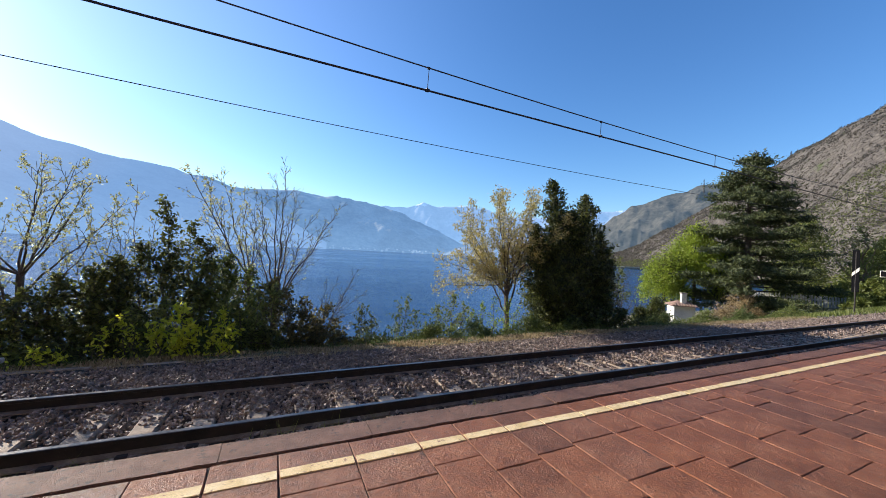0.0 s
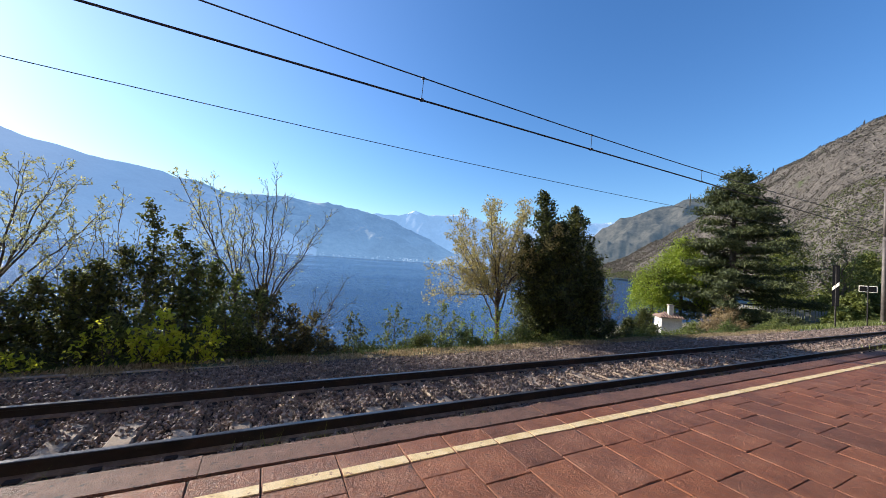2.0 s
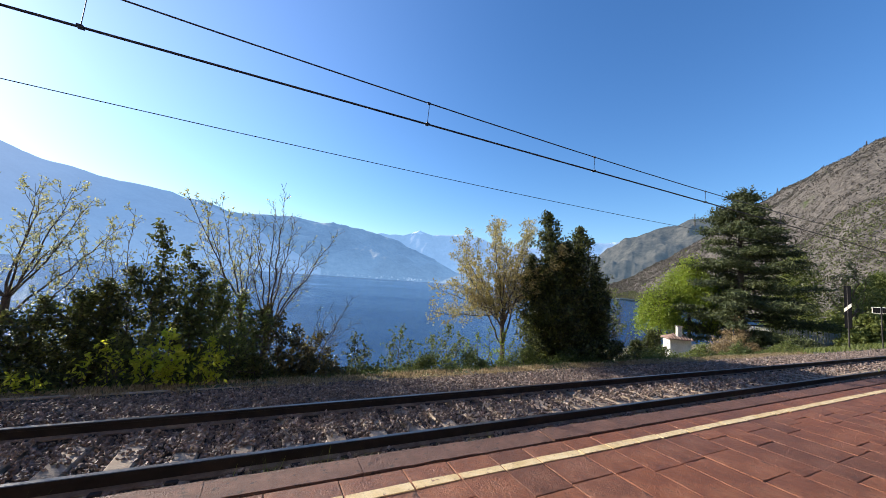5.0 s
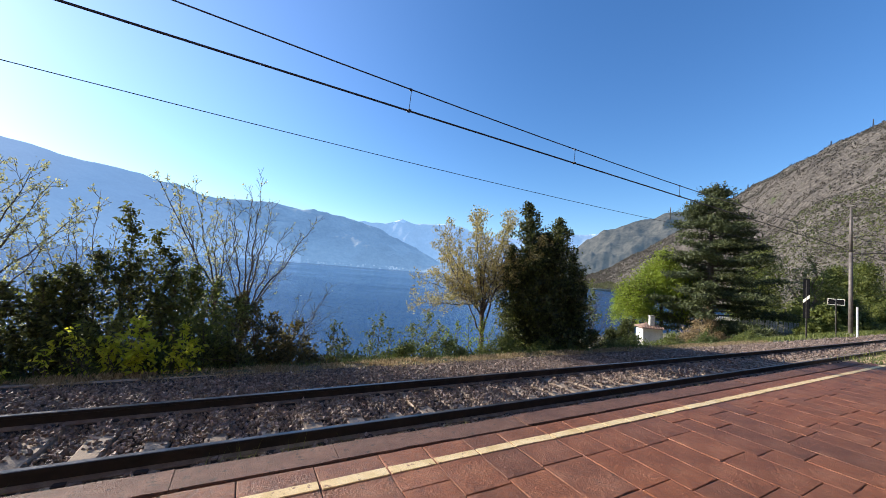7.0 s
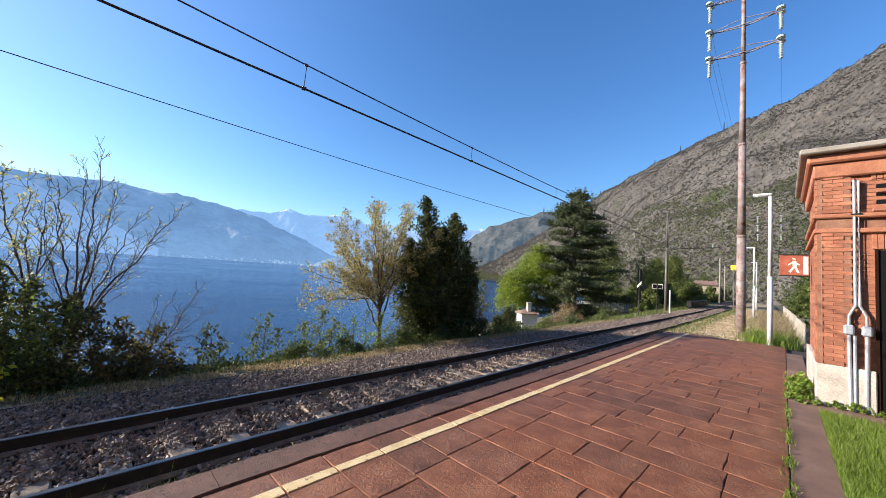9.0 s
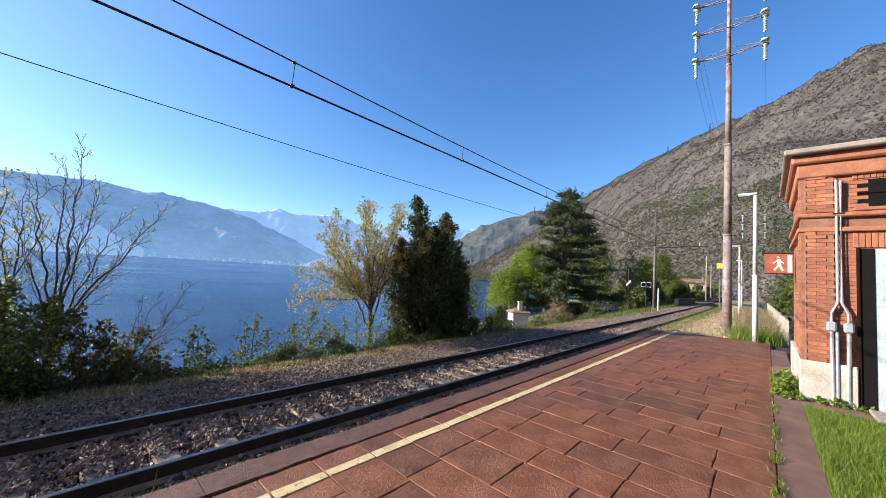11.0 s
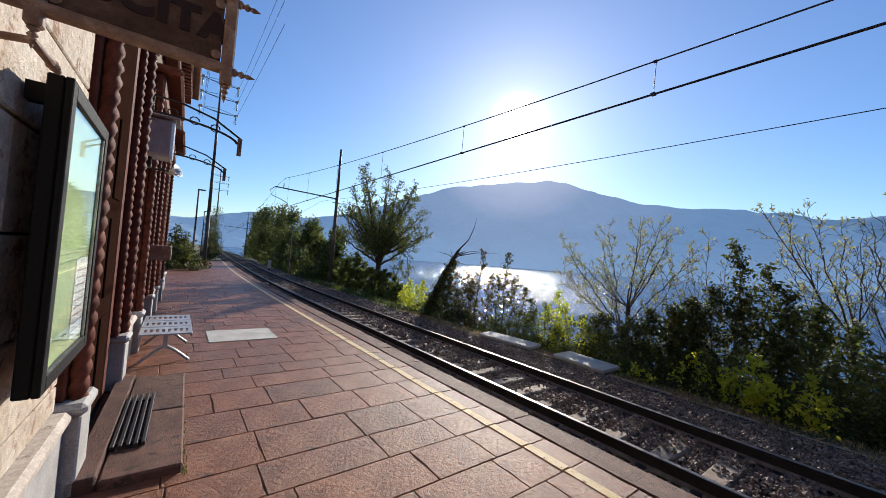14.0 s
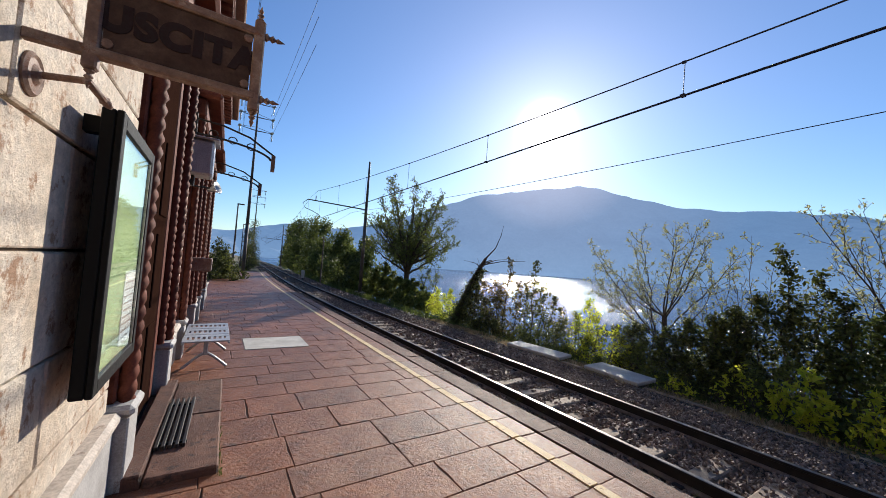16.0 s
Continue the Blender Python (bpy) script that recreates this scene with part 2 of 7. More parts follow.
M_SIGNFRAME = stone("flaking_sign_frame", (0.14, 0.075, 0.05), (0.22, 0.13, 0.09), (0.36, 0.26, 0.2), 12, 80, (0.5, 0.8), 0.4, 0.003, stain=((0.2, 0.08, 0.04), 18.0, 0.58))
M_BENCH = plain("grey_enamelled_steel", (0.42, 0.43, 0.46), 0.4, 0.1)
M_GRATE = plain("dark_bronze", (0.05, 0.04, 0.034), 0.5, 0.5)
M_DOOR = plain("pale_blue_door", (0.5, 0.58, 0.62), 0.5)
# brown brought near black: recess shade of the portal doors is in the colour
M_SHADEDBROWN = plain("shaded_dark_brown", (0.028, 0.013, 0.009), 0.6)
M_ROOFTILE = stone("clay_roof", (0.2, 0.12, 0.09), (0.3, 0.19, 0.14), (0.38, 0.26, 0.2), 2, 30, (0.7, 0.95), 0.3, 0.02)
M_HOUSE = stone("white_render", (0.6, 0.57, 0.5), (0.72, 0.69, 0.62), (0.8, 0.77, 0.7), 1, 30, (0.7, 0.95), 0.2, 0.01)
M_YHOUSE = stone("ochre_render", (0.55, 0.42, 0.28), (0.66, 0.53, 0.38), (0.74, 0.62, 0.46), 1, 30, (0.7, 0.95), 0.2, 0.01)
M_REDSIGN = stone("rusted_red_sign", (0.22, 0.05, 0.024), (0.34, 0.082, 0.04), (0.43, 0.14, 0.08), 6, 50, (0.5, 0.8), 0.2, 0.003)
M_PALE = plain("pale_paint", (0.72, 0.66, 0.55), 0.6)
M_YSIGN = plain("yellow_plate", (0.75, 0.62, 0.05), 0.5)
M_GROUND = stone("bank_soil", (0.09, 0.07, 0.045), (0.16, 0.125, 0.08), (0.24, 0.2, 0.13), 0.8, 12, (0.85, 1.0), 0.8, 0.05, stain=((0.07, 0.09, 0.03), 1.4, 0.5))
M_GRAVEL = stone("pale_gravel", (0.28, 0.2, 0.115), (0.42, 0.31, 0.19), (0.55, 0.43, 0.28), 1.5, 14, (0.85, 1.0), 0.6, 0.02)
M_GRAVEL.node_tree.nodes["Principled BSDF"].inputs["Specular IOR Level"].default_value = 0.1
L_DARK = leaf("laurel_leaf", (0.028, 0.033, 0.011), (0.07, 0.084, 0.021), (0.17, 0.18, 0.042), 0.48, 0.48)
L_RED = leaf("reddish_evergreen_leaf", (0.045, 0.04, 0.014), (0.1, 0.086, 0.025), (0.18, 0.14, 0.042), 0.48, 0.48)
L_MID = leaf("bramble_leaf", (0.055, 0.075, 0.018), (0.105, 0.135, 0.032), (0.17, 0.2, 0.05), 0.5, 0.48)
L_LIME = leaf("spring_leaf", (0.4, 0.46, 0.035), (0.56, 0.6, 0.05), (0.7, 0.69, 0.09), 0.5, 0.66)
L_PALE = leaf("pale_bud_leaf", (0.28, 0.29, 0.12), (0.4, 0.4, 0.18), (0.55, 0.53, 0.3), 0.5, 0.5)
L_TAN = leaf("bronze_spring_leaf", (0.32, 0.25, 0.075), (0.45, 0.37, 0.12), (0.56, 0.48, 0.19), 0.5, 0.5)
L_PINE = leaf("pine_needles", (0.035, 0.045, 0.016), (0.07, 0.088, 0.028), (0.125, 0.14, 0.045), 0.6, 0.3)
L_WILLOW = leaf("willow_leaf", (0.16, 0.22, 0.02), (0.25, 0.32, 0.03), (0.34, 0.4, 0.05), 0.5, 0.5)
L_OLIVE = leaf("olive_green_leaf", (0.09, 0.11, 0.025), (0.15, 0.18, 0.04), (0.24, 0.26, 0.065), 0.5, 0.5)
L_DRY = leaf("dry_grass", (0.2, 0.145, 0.075), (0.36, 0.26, 0.14), (0.5, 0.4, 0.23), 0.7, 0.45)
L_GRASS = leaf("fresh_grass", (0.12, 0.18, 0.02), (0.2, 0.28, 0.035), (0.3, 0.38, 0.07), 0.5, 0.45)


def water_material():
    m, nt, p = nodes_of("lake_water")
    p.inputs["Base Color"].default_value = (0.004, 0.045, 0.14, 1)
    p.inputs["Roughness"].default_value = 0.1
    p.inputs["IOR"].default_value = 1.33
    a = noise_of(nt, 0.16, 9, 0.72, stretch=(1.0, 0.6, 1.0))
    b = nt.nodes.new("ShaderNodeBump")
    b.inputs["Strength"].default_value, b.inputs["Distance"].default_value = 1.0, 1.7
    nt.links.new(a, b.inputs["Height"])
    nt.links.new(b.outputs[0], p.inputs["Normal"])
    calm = ramp_of(nt, noise_of(nt, 0.012, 6, 0.6, stretch=(0.35, 1.0, 1.0)), [(0.35, (0.05, 0.05, 0.05)), (0.65, (0.17, 0.17, 0.17))])
    nt.links.new(calm, p.inputs["Roughness"])
    return m


def distance_material(name, low, high, air, snow=None, grain=0.004):
    """Far mountains as a backdrop: forest and rock, with the haze of the air put in as emission."""
    m, nt, p = nodes_of(name)
    col = ramp_of(nt, noise_of(nt, grain, 9, 0.68), [(0.35, low), (0.65, high)])
    if snow:
        tc = nt.nodes.new("ShaderNodeTexCoord")
        sp = nt.nodes.new("ShaderNodeSeparateXYZ")
        nt.links.new(tc.outputs["Object"], sp.inputs[0])
        add = nt.nodes.new("ShaderNodeMath")
        add.operation = "MULTIPLY_ADD"
        nt.links.new(noise_of(nt, 0.01, 8, 0.7), add.inputs[0])
        add.inputs[1].default_value = 420.0
        nt.links.new(sp.outputs[2], add.inputs[2])
        mr = nt.nodes.new("ShaderNodeMapRange")
        mr.inputs[1].default_value, mr.inputs[2].default_value = snow, snow + 120
        nt.links.new(add.outputs[0], mr.inputs[0])
        col = mixc(nt, mr.outputs[0], col, (0.8, 0.82, 0.85))
    nt.links.new(col, p.inputs["Base Color"])
    p.inputs["Roughness"].default_value = 1.0
    p.inputs["Specular IOR Level"].default_value = 0.0
    # haze painted into the emission: thicker low over the lake, brighter towards the sun
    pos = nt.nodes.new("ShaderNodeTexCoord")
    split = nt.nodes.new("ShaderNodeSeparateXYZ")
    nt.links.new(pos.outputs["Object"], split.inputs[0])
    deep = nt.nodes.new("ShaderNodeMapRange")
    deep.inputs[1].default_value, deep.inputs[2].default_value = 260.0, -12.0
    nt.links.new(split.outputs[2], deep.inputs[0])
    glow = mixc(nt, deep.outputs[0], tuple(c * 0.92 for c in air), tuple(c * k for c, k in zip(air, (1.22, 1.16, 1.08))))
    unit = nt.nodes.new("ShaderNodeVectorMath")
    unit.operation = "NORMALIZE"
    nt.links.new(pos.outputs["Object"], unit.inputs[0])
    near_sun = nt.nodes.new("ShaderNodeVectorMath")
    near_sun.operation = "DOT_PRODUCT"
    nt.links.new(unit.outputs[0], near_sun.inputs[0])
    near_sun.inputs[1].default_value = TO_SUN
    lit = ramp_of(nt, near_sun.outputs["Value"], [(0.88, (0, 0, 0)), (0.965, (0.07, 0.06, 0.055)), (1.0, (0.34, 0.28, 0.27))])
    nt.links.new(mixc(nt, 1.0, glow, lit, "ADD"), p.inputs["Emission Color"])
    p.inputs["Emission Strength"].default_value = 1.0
    return m


def hill_material():
    m, nt, p = nodes_of("leafless_forest")
    col = ramp_of(nt, noise_of(nt, 0.012, 8, 0.65), [(0.3, (0.09, 0.08, 0.07)), (0.5, (0.12, 0.107, 0.094)), (0.7, (0.155, 0.14, 0.122))])
    crowns = nt.nodes.new("ShaderNodeTexVoronoi")
    crowns.inputs["Scale"].default_value = 0.28
    tc = nt.nodes.new("ShaderNodeTexCoord")
    nt.links.new(tc.outputs["Object"], crowns.inputs["Vector"])
    # colour darkens outward from each crown: shade between the trees painted in
    col = mixc(nt, 0.85, col, ramp_of(nt, crowns.outputs["Distance"], [(0.0, (1.2, 1.18, 1.15)), (0.9, (0.62, 0.62, 0.66))]), "MULTIPLY")
    crags = ramp_of(nt, noise_of(nt, 0.09, 10, 0.8), [(0.38, (0.75, 0.75, 0.77)), (0.5, (1.0, 1.0, 1.0)), (0.66, (1.25, 1.23, 1.2))])
    col = mixc(nt, 0.9, col, crags, "MULTIPLY")
    green = ramp_of(nt, noise_of(nt, 0.02, 6, 0.7), [(0.6, (0, 0, 0)), (0.68, (1, 1, 1))])
    col = mixc(nt, green, col, (0.07, 0.085, 0.04))
    nt.links.new(col, p.inputs["Base Color"])
    p.inputs["Roughness"].default_value = 1.0
    p.inputs["Specular IOR Level"].default_value = 0.0
    b = nt.nodes.new("ShaderNodeBump")
    b.inputs["Strength"].default_value, b.inputs["Distance"].default_value = 0.4, 3.0
    b.invert = True
    nt.links.new(crowns.outputs["Distance"], b.inputs["Height"])
    nt.links.new(b.outputs[0], p.inputs["Normal"])
    return m


def glass_material():
    m, nt, p = nodes_of("pane_glass")
    p.inputs["Base Color"].default_value = (0.9, 0.95, 0.95, 1)
    p.inputs["Roughness"].default_value = 0.03
    p.inputs["Transmission Weight"].default_value = 1.0
    p.inputs["IOR"].default_value = 1.45
    return m


M_WATER = water_material()
M_GLASS = glass_material()
M_HILL = hill_material()

M_SHADEDBROWN.node_tree.nodes["Principled BSDF"].inputs["Specular IOR Level"].default_value = 0.0
for m in (M_DARKRED, M_SIGNBROWN):
    m.node_tree.nodes["Principled BSDF"].inputs["Specular IOR Level"].default_value = 0.15

# ---------------------------------------------------------------- mesh helpers


def link(name, me, mat, parent=None, label=""):
    me.materials.append(mat) if not me.materials else None
    ob = new(name, me)
    ob.parent = parent
    if label:
        tagged(ob, label)
    return ob


def part(name, bm, mat, parent=None, label="", smooth=False):
    me = bpy.data.meshes.new(name)
    bm.to_mesh(me)
    bm.free()
    if smooth:
        me.polygons.foreach_set("use_smooth", [True] * len(me.polygons))
    return link(name, me, mat, parent, label)


def thing(name, label, category, at=(0, 0, 0), rz=0, group="", kind=""):
    ob = new(name)
    ob.empty_display_size = 0.2
    ob.matrix_basis = pose(*at, 0, 0, rz)
    return tagged(ob, label, category, group, kind)


def block(bm, x0, x1, y0, y1, z0, z1, bev=0.0):
    made = bmesh.ops.create_cube(bm, size=1)["verts"]
    for v in made:
        v.co = Vector((x0 + (x1 - x0) * (v.co.x + 0.5), y0 + (y1 - y0) * (v.co.y + 0.5), z0 + (z1 - z0) * (v.co.z + 0.5)))
    if bev:
        es = list({e for v in made for e in v.link_edges})
        bmesh.ops.bevel(bm, geom=es, offset=bev, segments=1, affect="EDGES")
    return bm


def boxm(x0, x1, y0, y1, z0, z1, bev=0.0):
    return block(bmesh.new(), x0, x1, y0, y1, z0, z1, bev)


def tube(bm, a, b, r0, r1=None, seg=10, caps=True):
    a, b = Vector(a), Vector(b)
    d = b - a
    m = Matrix.Translation((a + b) / 2) @ d.to_track_quat("Z", "Y").to_matrix().to_4x4()
    bmesh.ops.create_cone(bm, cap_ends=caps, segments=seg, radius1=r0, radius2=r0 if r1 is None else r1, depth=d.length, matrix=m)
    return bm


def lathe(bm, prof, seg=14, at=(0, 0, 0)):
    rings = []
    for r, z in prof:
        rings.append([bm.verts.new((at[0] + r * math.cos(2 * math.pi * k / seg), at[1] + r * math.sin(2 * math.pi * k / seg), at[2] + z)) for k in range(seg)])
    for a, b in zip(rings, rings[1:]):
        for k in range(seg):
            bm.faces.new((a[k], a[(k + 1) % seg], b[(k + 1) % seg], b[k]))
    bm.faces.new(rings[-1])
    bm.faces.new(rings[0][::-1])
    return bm


def np_mesh(name, verts, faces):
    me = bpy.data.meshes.new(name)
    me.from_pydata(np.asarray(verts).reshape(-1, 3).tolist(), [], faces.tolist() if isinstance(faces, np.ndarray) else faces)
    return me


def sweep(bm, pts, r, seg=6):
    """A round bar along points."""
    pts = [Vector(p) for p in pts]
    rings = []
    for i, p in enumerate(pts):
        d = (pts[min(i + 1, len(pts) - 1)] - pts[max(i - 1, 0)]).normalized()
        q = d.to_track_quat("Z", "Y")
        rings.append([bm.verts.new(p + q @ Vector((r * math.cos(2 * math.pi * k / seg), r * math.sin(2 * math.pi * k / seg), 0))) for k in range(seg)])
    for a, b in zip(rings, rings[1:]):
        for k in range(seg):
            bm.faces.new((a[k], a[(k + 1) % seg], b[(k + 1) % seg], b[k]))
    bm.faces.new(rings[0][::-1])
    bm.faces.new(rings[-1])
    return bm


def leaf_mesh(name, pts, size, rng, flat=0.0, droop=False, ratio=0.45):
    """Leaves as folded diamonds at pts, each its own island."""
    n = len(pts)
    u = rng.normal(size=(n, 3))
    if droop:
        u = np.stack([rng.normal(0, 0.25, n), rng.normal(0, 0.25, n), -np.ones(n)], 1)
    u /= np.linalg.norm(u, axis=1, keepdims=True)
    v = np.cross(u, rng.normal(size=(n, 3)))
    v /= np.linalg.norm(v, axis=1, keepdims=True) + 1e-9
    w = np.cross(u, v)
    s = (size * rng.uniform(0.55, 1.35, n))[:, None]
    p = np.asarray(pts)
    verts = np.stack([p - u * s, p + v * s * ratio + w * s * 0.12, p + u * s, p - v * s * ratio + w * s * 0.12], 1)
    f = np.arange(4 * n).reshape(n, 4)
    return np_mesh(name, verts, f)


# ---------------------------------------------------------------- the lie of the land
RAIL_TOP = -0.33


def bend(x):
    """How far the line swings towards the lake at x."""
    if x < -37:
        return 0.69 + 0.055 * (-37 - x)
    return 0.0011 * max(0.0, -12 - x) ** 2 + 0.00025 * max(0.0, x - 14) ** 2


def ground_z(x, y):
    y = y - min(bend(x), 12)
    if y < 8.9:
        z = -0.62
    else:
        s = min(1.0, (y - 8.9) / (22 if x < 25 else 22 + min(x - 25, 45) * 0.9))
        z = -0.62 - 14 * s ** 1.15
    return z

# ---------------------------------------------------------------- ground, lake, mountains
def ground():
    xs = np.concatenate([[-3000, -1200, -500, -250], np.arange(-140, 141, 4.0), [180, 240, 320, 450, 700, 1200, 3000]])
    ys = np.concatenate([[-3000, -900, -300, -100, -40, -15, 0, 4, 8], np.arange(8.9, 42, 1.1), [46, 55, 70, 90, 120]])
    verts = [(x, y, ground_z(x, y) + (noise.noise((x * 0.3, y * 0.3, 0)) * 0.25 if y > 9.5 else 0)) for y in ys for x in xs]
    n = len(xs)
    faces = [(j * n + i, j * n + i + 1, (j + 1) * n + i + 1, (j + 1) * n + i) for j in range(len(ys) - 1) for i in range(n - 1)]
    me = np_mesh("ground", verts, faces)
    me.polygons.foreach_set("use_smooth", [True] * len(me.polygons))
    tagged(link("ground", me, M_GROUND), "earth bank falling from the railway to the lake", "ground", kind="structure")


ground()
me = np_mesh("water", [(-4900, 20, -12), (4900, 20, -12), (4900, 4900, -12), (-4900, 4900, -12)], [(0, 1, 2, 3)])
tagged(link("water", me, M_WATER), "deep blue rippled lake glittering under the sun", "lake", kind="structure")


def mountains(name, label, peaks, far, near, mat, rough=60.0, cols=260, rows=46, foot=-12.0, seed=0.0):
    """A mountain chain: peaks are bearings from +y in degrees and heights in degrees seen from the platform."""
    az = np.linspace(peaks[0][0], peaks[-1][0], cols)
    el = np.interp(az, [p[0] for p in peaks], [p[1] for p in peaks])
    verts = []
    for j in range(rows):
        s = j / (rows - 1)
        for i in range(cols):
            f = far(az[i]) if callable(far) else far
            g = near(az[i]) if callable(near) else near
            r = g + (f - g) * s
            a = radians(az[i])
            x, y = r * math.sin(a), r * math.cos(a)
            top = f * math.tan(radians(max(el[i], 0.0)))
            h = noise.fractal((x / f * 9 + seed, y / f * 9, seed), 0.9, 2.1, 6)
            ridge = abs(noise.noise((x / f * 14 + seed, y / f * 14, 3.1)))
            z = foot + (top - foot) * s ** 0.85 + rough * (h - ridge * 1.2) * min(1, s * 4) * (0.25 if j == rows - 1 else 1 - 0.5 * s)
            verts.append((x, y, max(z, foot)))
    faces = [(j * cols + i, j * cols + i + 1, (j + 1) * cols + i + 1, (j + 1) * cols + i) for j in range(rows - 1) for i in range(cols - 1)]
    # back slope
    k = len(verts)
    for i in range(cols):
        a = radians(az[i])
        f = (far(az[i]) if callable(far) else far) * 1.04
        verts.append((f * math.sin(a), f * math.cos(a), foot))
    faces += [((rows - 1) * cols + i, (rows - 1) * cols + i + 1, k + i + 1, k + i) for i in range(cols - 1)]
    me = np_mesh(name, verts, faces)
    me.polygons.foreach_set("use_smooth", [True] * len(me.polygons))
    return tagged(link(name, me, mat), label, "mountain", kind="structure")


# last colour of each: bluish haze that the slope itself gives off
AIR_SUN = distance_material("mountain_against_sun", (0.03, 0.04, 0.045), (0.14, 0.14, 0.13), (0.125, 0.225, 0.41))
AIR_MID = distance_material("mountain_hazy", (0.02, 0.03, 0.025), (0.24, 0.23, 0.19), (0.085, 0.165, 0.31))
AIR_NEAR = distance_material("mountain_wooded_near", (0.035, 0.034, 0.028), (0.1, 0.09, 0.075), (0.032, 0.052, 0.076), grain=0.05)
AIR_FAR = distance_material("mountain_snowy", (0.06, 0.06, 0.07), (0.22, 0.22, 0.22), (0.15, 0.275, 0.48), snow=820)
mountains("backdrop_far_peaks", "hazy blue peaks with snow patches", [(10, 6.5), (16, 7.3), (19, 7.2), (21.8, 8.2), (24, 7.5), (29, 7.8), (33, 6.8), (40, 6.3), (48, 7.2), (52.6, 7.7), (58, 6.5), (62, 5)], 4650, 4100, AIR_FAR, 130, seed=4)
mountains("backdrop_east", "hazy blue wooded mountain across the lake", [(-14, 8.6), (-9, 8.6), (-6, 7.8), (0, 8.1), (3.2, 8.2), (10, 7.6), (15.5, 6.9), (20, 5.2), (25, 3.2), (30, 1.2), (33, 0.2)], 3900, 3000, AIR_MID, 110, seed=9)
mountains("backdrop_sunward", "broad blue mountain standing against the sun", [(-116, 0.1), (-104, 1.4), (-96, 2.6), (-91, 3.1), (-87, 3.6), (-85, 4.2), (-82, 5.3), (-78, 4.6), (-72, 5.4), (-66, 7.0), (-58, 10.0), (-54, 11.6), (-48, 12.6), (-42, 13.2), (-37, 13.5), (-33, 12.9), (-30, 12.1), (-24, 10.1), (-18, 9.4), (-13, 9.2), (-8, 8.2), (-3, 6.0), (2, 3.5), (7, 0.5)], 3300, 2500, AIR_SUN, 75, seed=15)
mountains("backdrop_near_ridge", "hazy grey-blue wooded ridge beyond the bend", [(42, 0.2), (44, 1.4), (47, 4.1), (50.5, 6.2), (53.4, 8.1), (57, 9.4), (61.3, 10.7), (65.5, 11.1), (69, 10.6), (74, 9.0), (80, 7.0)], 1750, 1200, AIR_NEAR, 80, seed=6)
mountains("hillside", "steep grey-brown hillside of leafless trees", [(50, 0.6), (55, 3.2), (60, 6.6), (64, 9.6), (67, 11.7), (69.5, 13.2), (72.4, 15.0), (75, 16.2), (79, 18.0), (84.8, 20.6), (90.6, 22.1), (97.4, 25.0), (115, 27), (150, 28), (200, 28), (250, 26), (262, 18), (266, 4)],
          lambda a: np.interp(a, [50, 60, 75, 97, 130, 266], [1300, 1250, 1100, 850, 700, 700]), lambda a: np.interp(a, [50, 55, 62, 75, 90, 130, 266], [1100, 800, 420, 190, 120, 70, 60]), M_HILL, 26, 420, 120, -6, seed=2)
HILL = bpy.data.objects['hillside'].data


def hill_woods(name, label, n, low, high, size, mat, turn_to, seed, tall):
    """Tree crowns over a belt of the hillside: tangles of small flakes, joined."""
    rng = np.random.default_rng(seed)
    co = np.array([v.co for v in HILL.vertices])[: 420 * 120].reshape(120, 420, 3)
    i = low + rng.random(n) ** 1.3 * (high - low)
    j = rng.random(n) * turn_to
    a, b = i.astype(int), j.astype(int)
    fa, fb = (i - a)[:, None], (j - b)[:, None]
    p = co[a, b] * (1 - fa) * (1 - fb) + co[a + 1, b] * fa * (1 - fb) + co[a, b + 1] * (1 - fa) * fb + co[a + 1, b + 1] * fa * fb
    r = rng.uniform(0.7, 2.0, n) ** 1.3 * (0.25 + np.linalg.norm(p[:, :2], axis=1) / 800) * size
    p = np.repeat(p + np.array([0, 0, 0.6]) * r[:, None], 4, 0) + rng.normal(0, 0.55, (4 * n, 3)) * np.repeat(r, 4)[:, None] * np.array([1, 1, tall])
    return tagged(link(name, leaf_mesh(name, p, np.repeat(r, 4) * 0.75, rng, ratio=0.55), mat), label, "woods", kind="stuff")


M_BARECROWN = leaf("bare_crowns", (0.1, 0.086, 0.072), (0.128, 0.111, 0.092), (0.165, 0.146, 0.117), 0.9, 0.55)
M_GREENCROWN = leaf("budding_crowns", (0.1, 0.112, 0.045), (0.14, 0.155, 0.06), (0.19, 0.2, 0.085), 0.9, 0.55)
M_EVERCROWN = leaf("evergreen_crowns", (0.065, 0.072, 0.04), (0.085, 0.095, 0.05), (0.11, 0.12, 0.06), 0.9, 0.5)
hill_woods("hill_woods", "grey-brown leafless woods over the hillside", 105000, 0, 118.9, 0.58, M_BARECROWN, 105, 21, 1.0)
hill_woods("hill_foot_woods", "olive green budding woods at the foot of the hillside", 26000, 0, 17, 0.6, M_GREENCROWN, 105, 22, 1.4)
hill_woods("hill_evergreens", "scattered dark evergreens over the hillside", 6000, 2, 110, 0.6, M_EVERCROWN, 105, 23, 1.5)

# ---------------------------------------------------------------- track
X0, X1 = -150.0, 150.0


def along(offset, z, x0=X0, x1=X1, step=2.0):
    return [(x, 5.68 + offset + bend(x), z) for x in np.arange(x0, x1 + 0.01, step)]


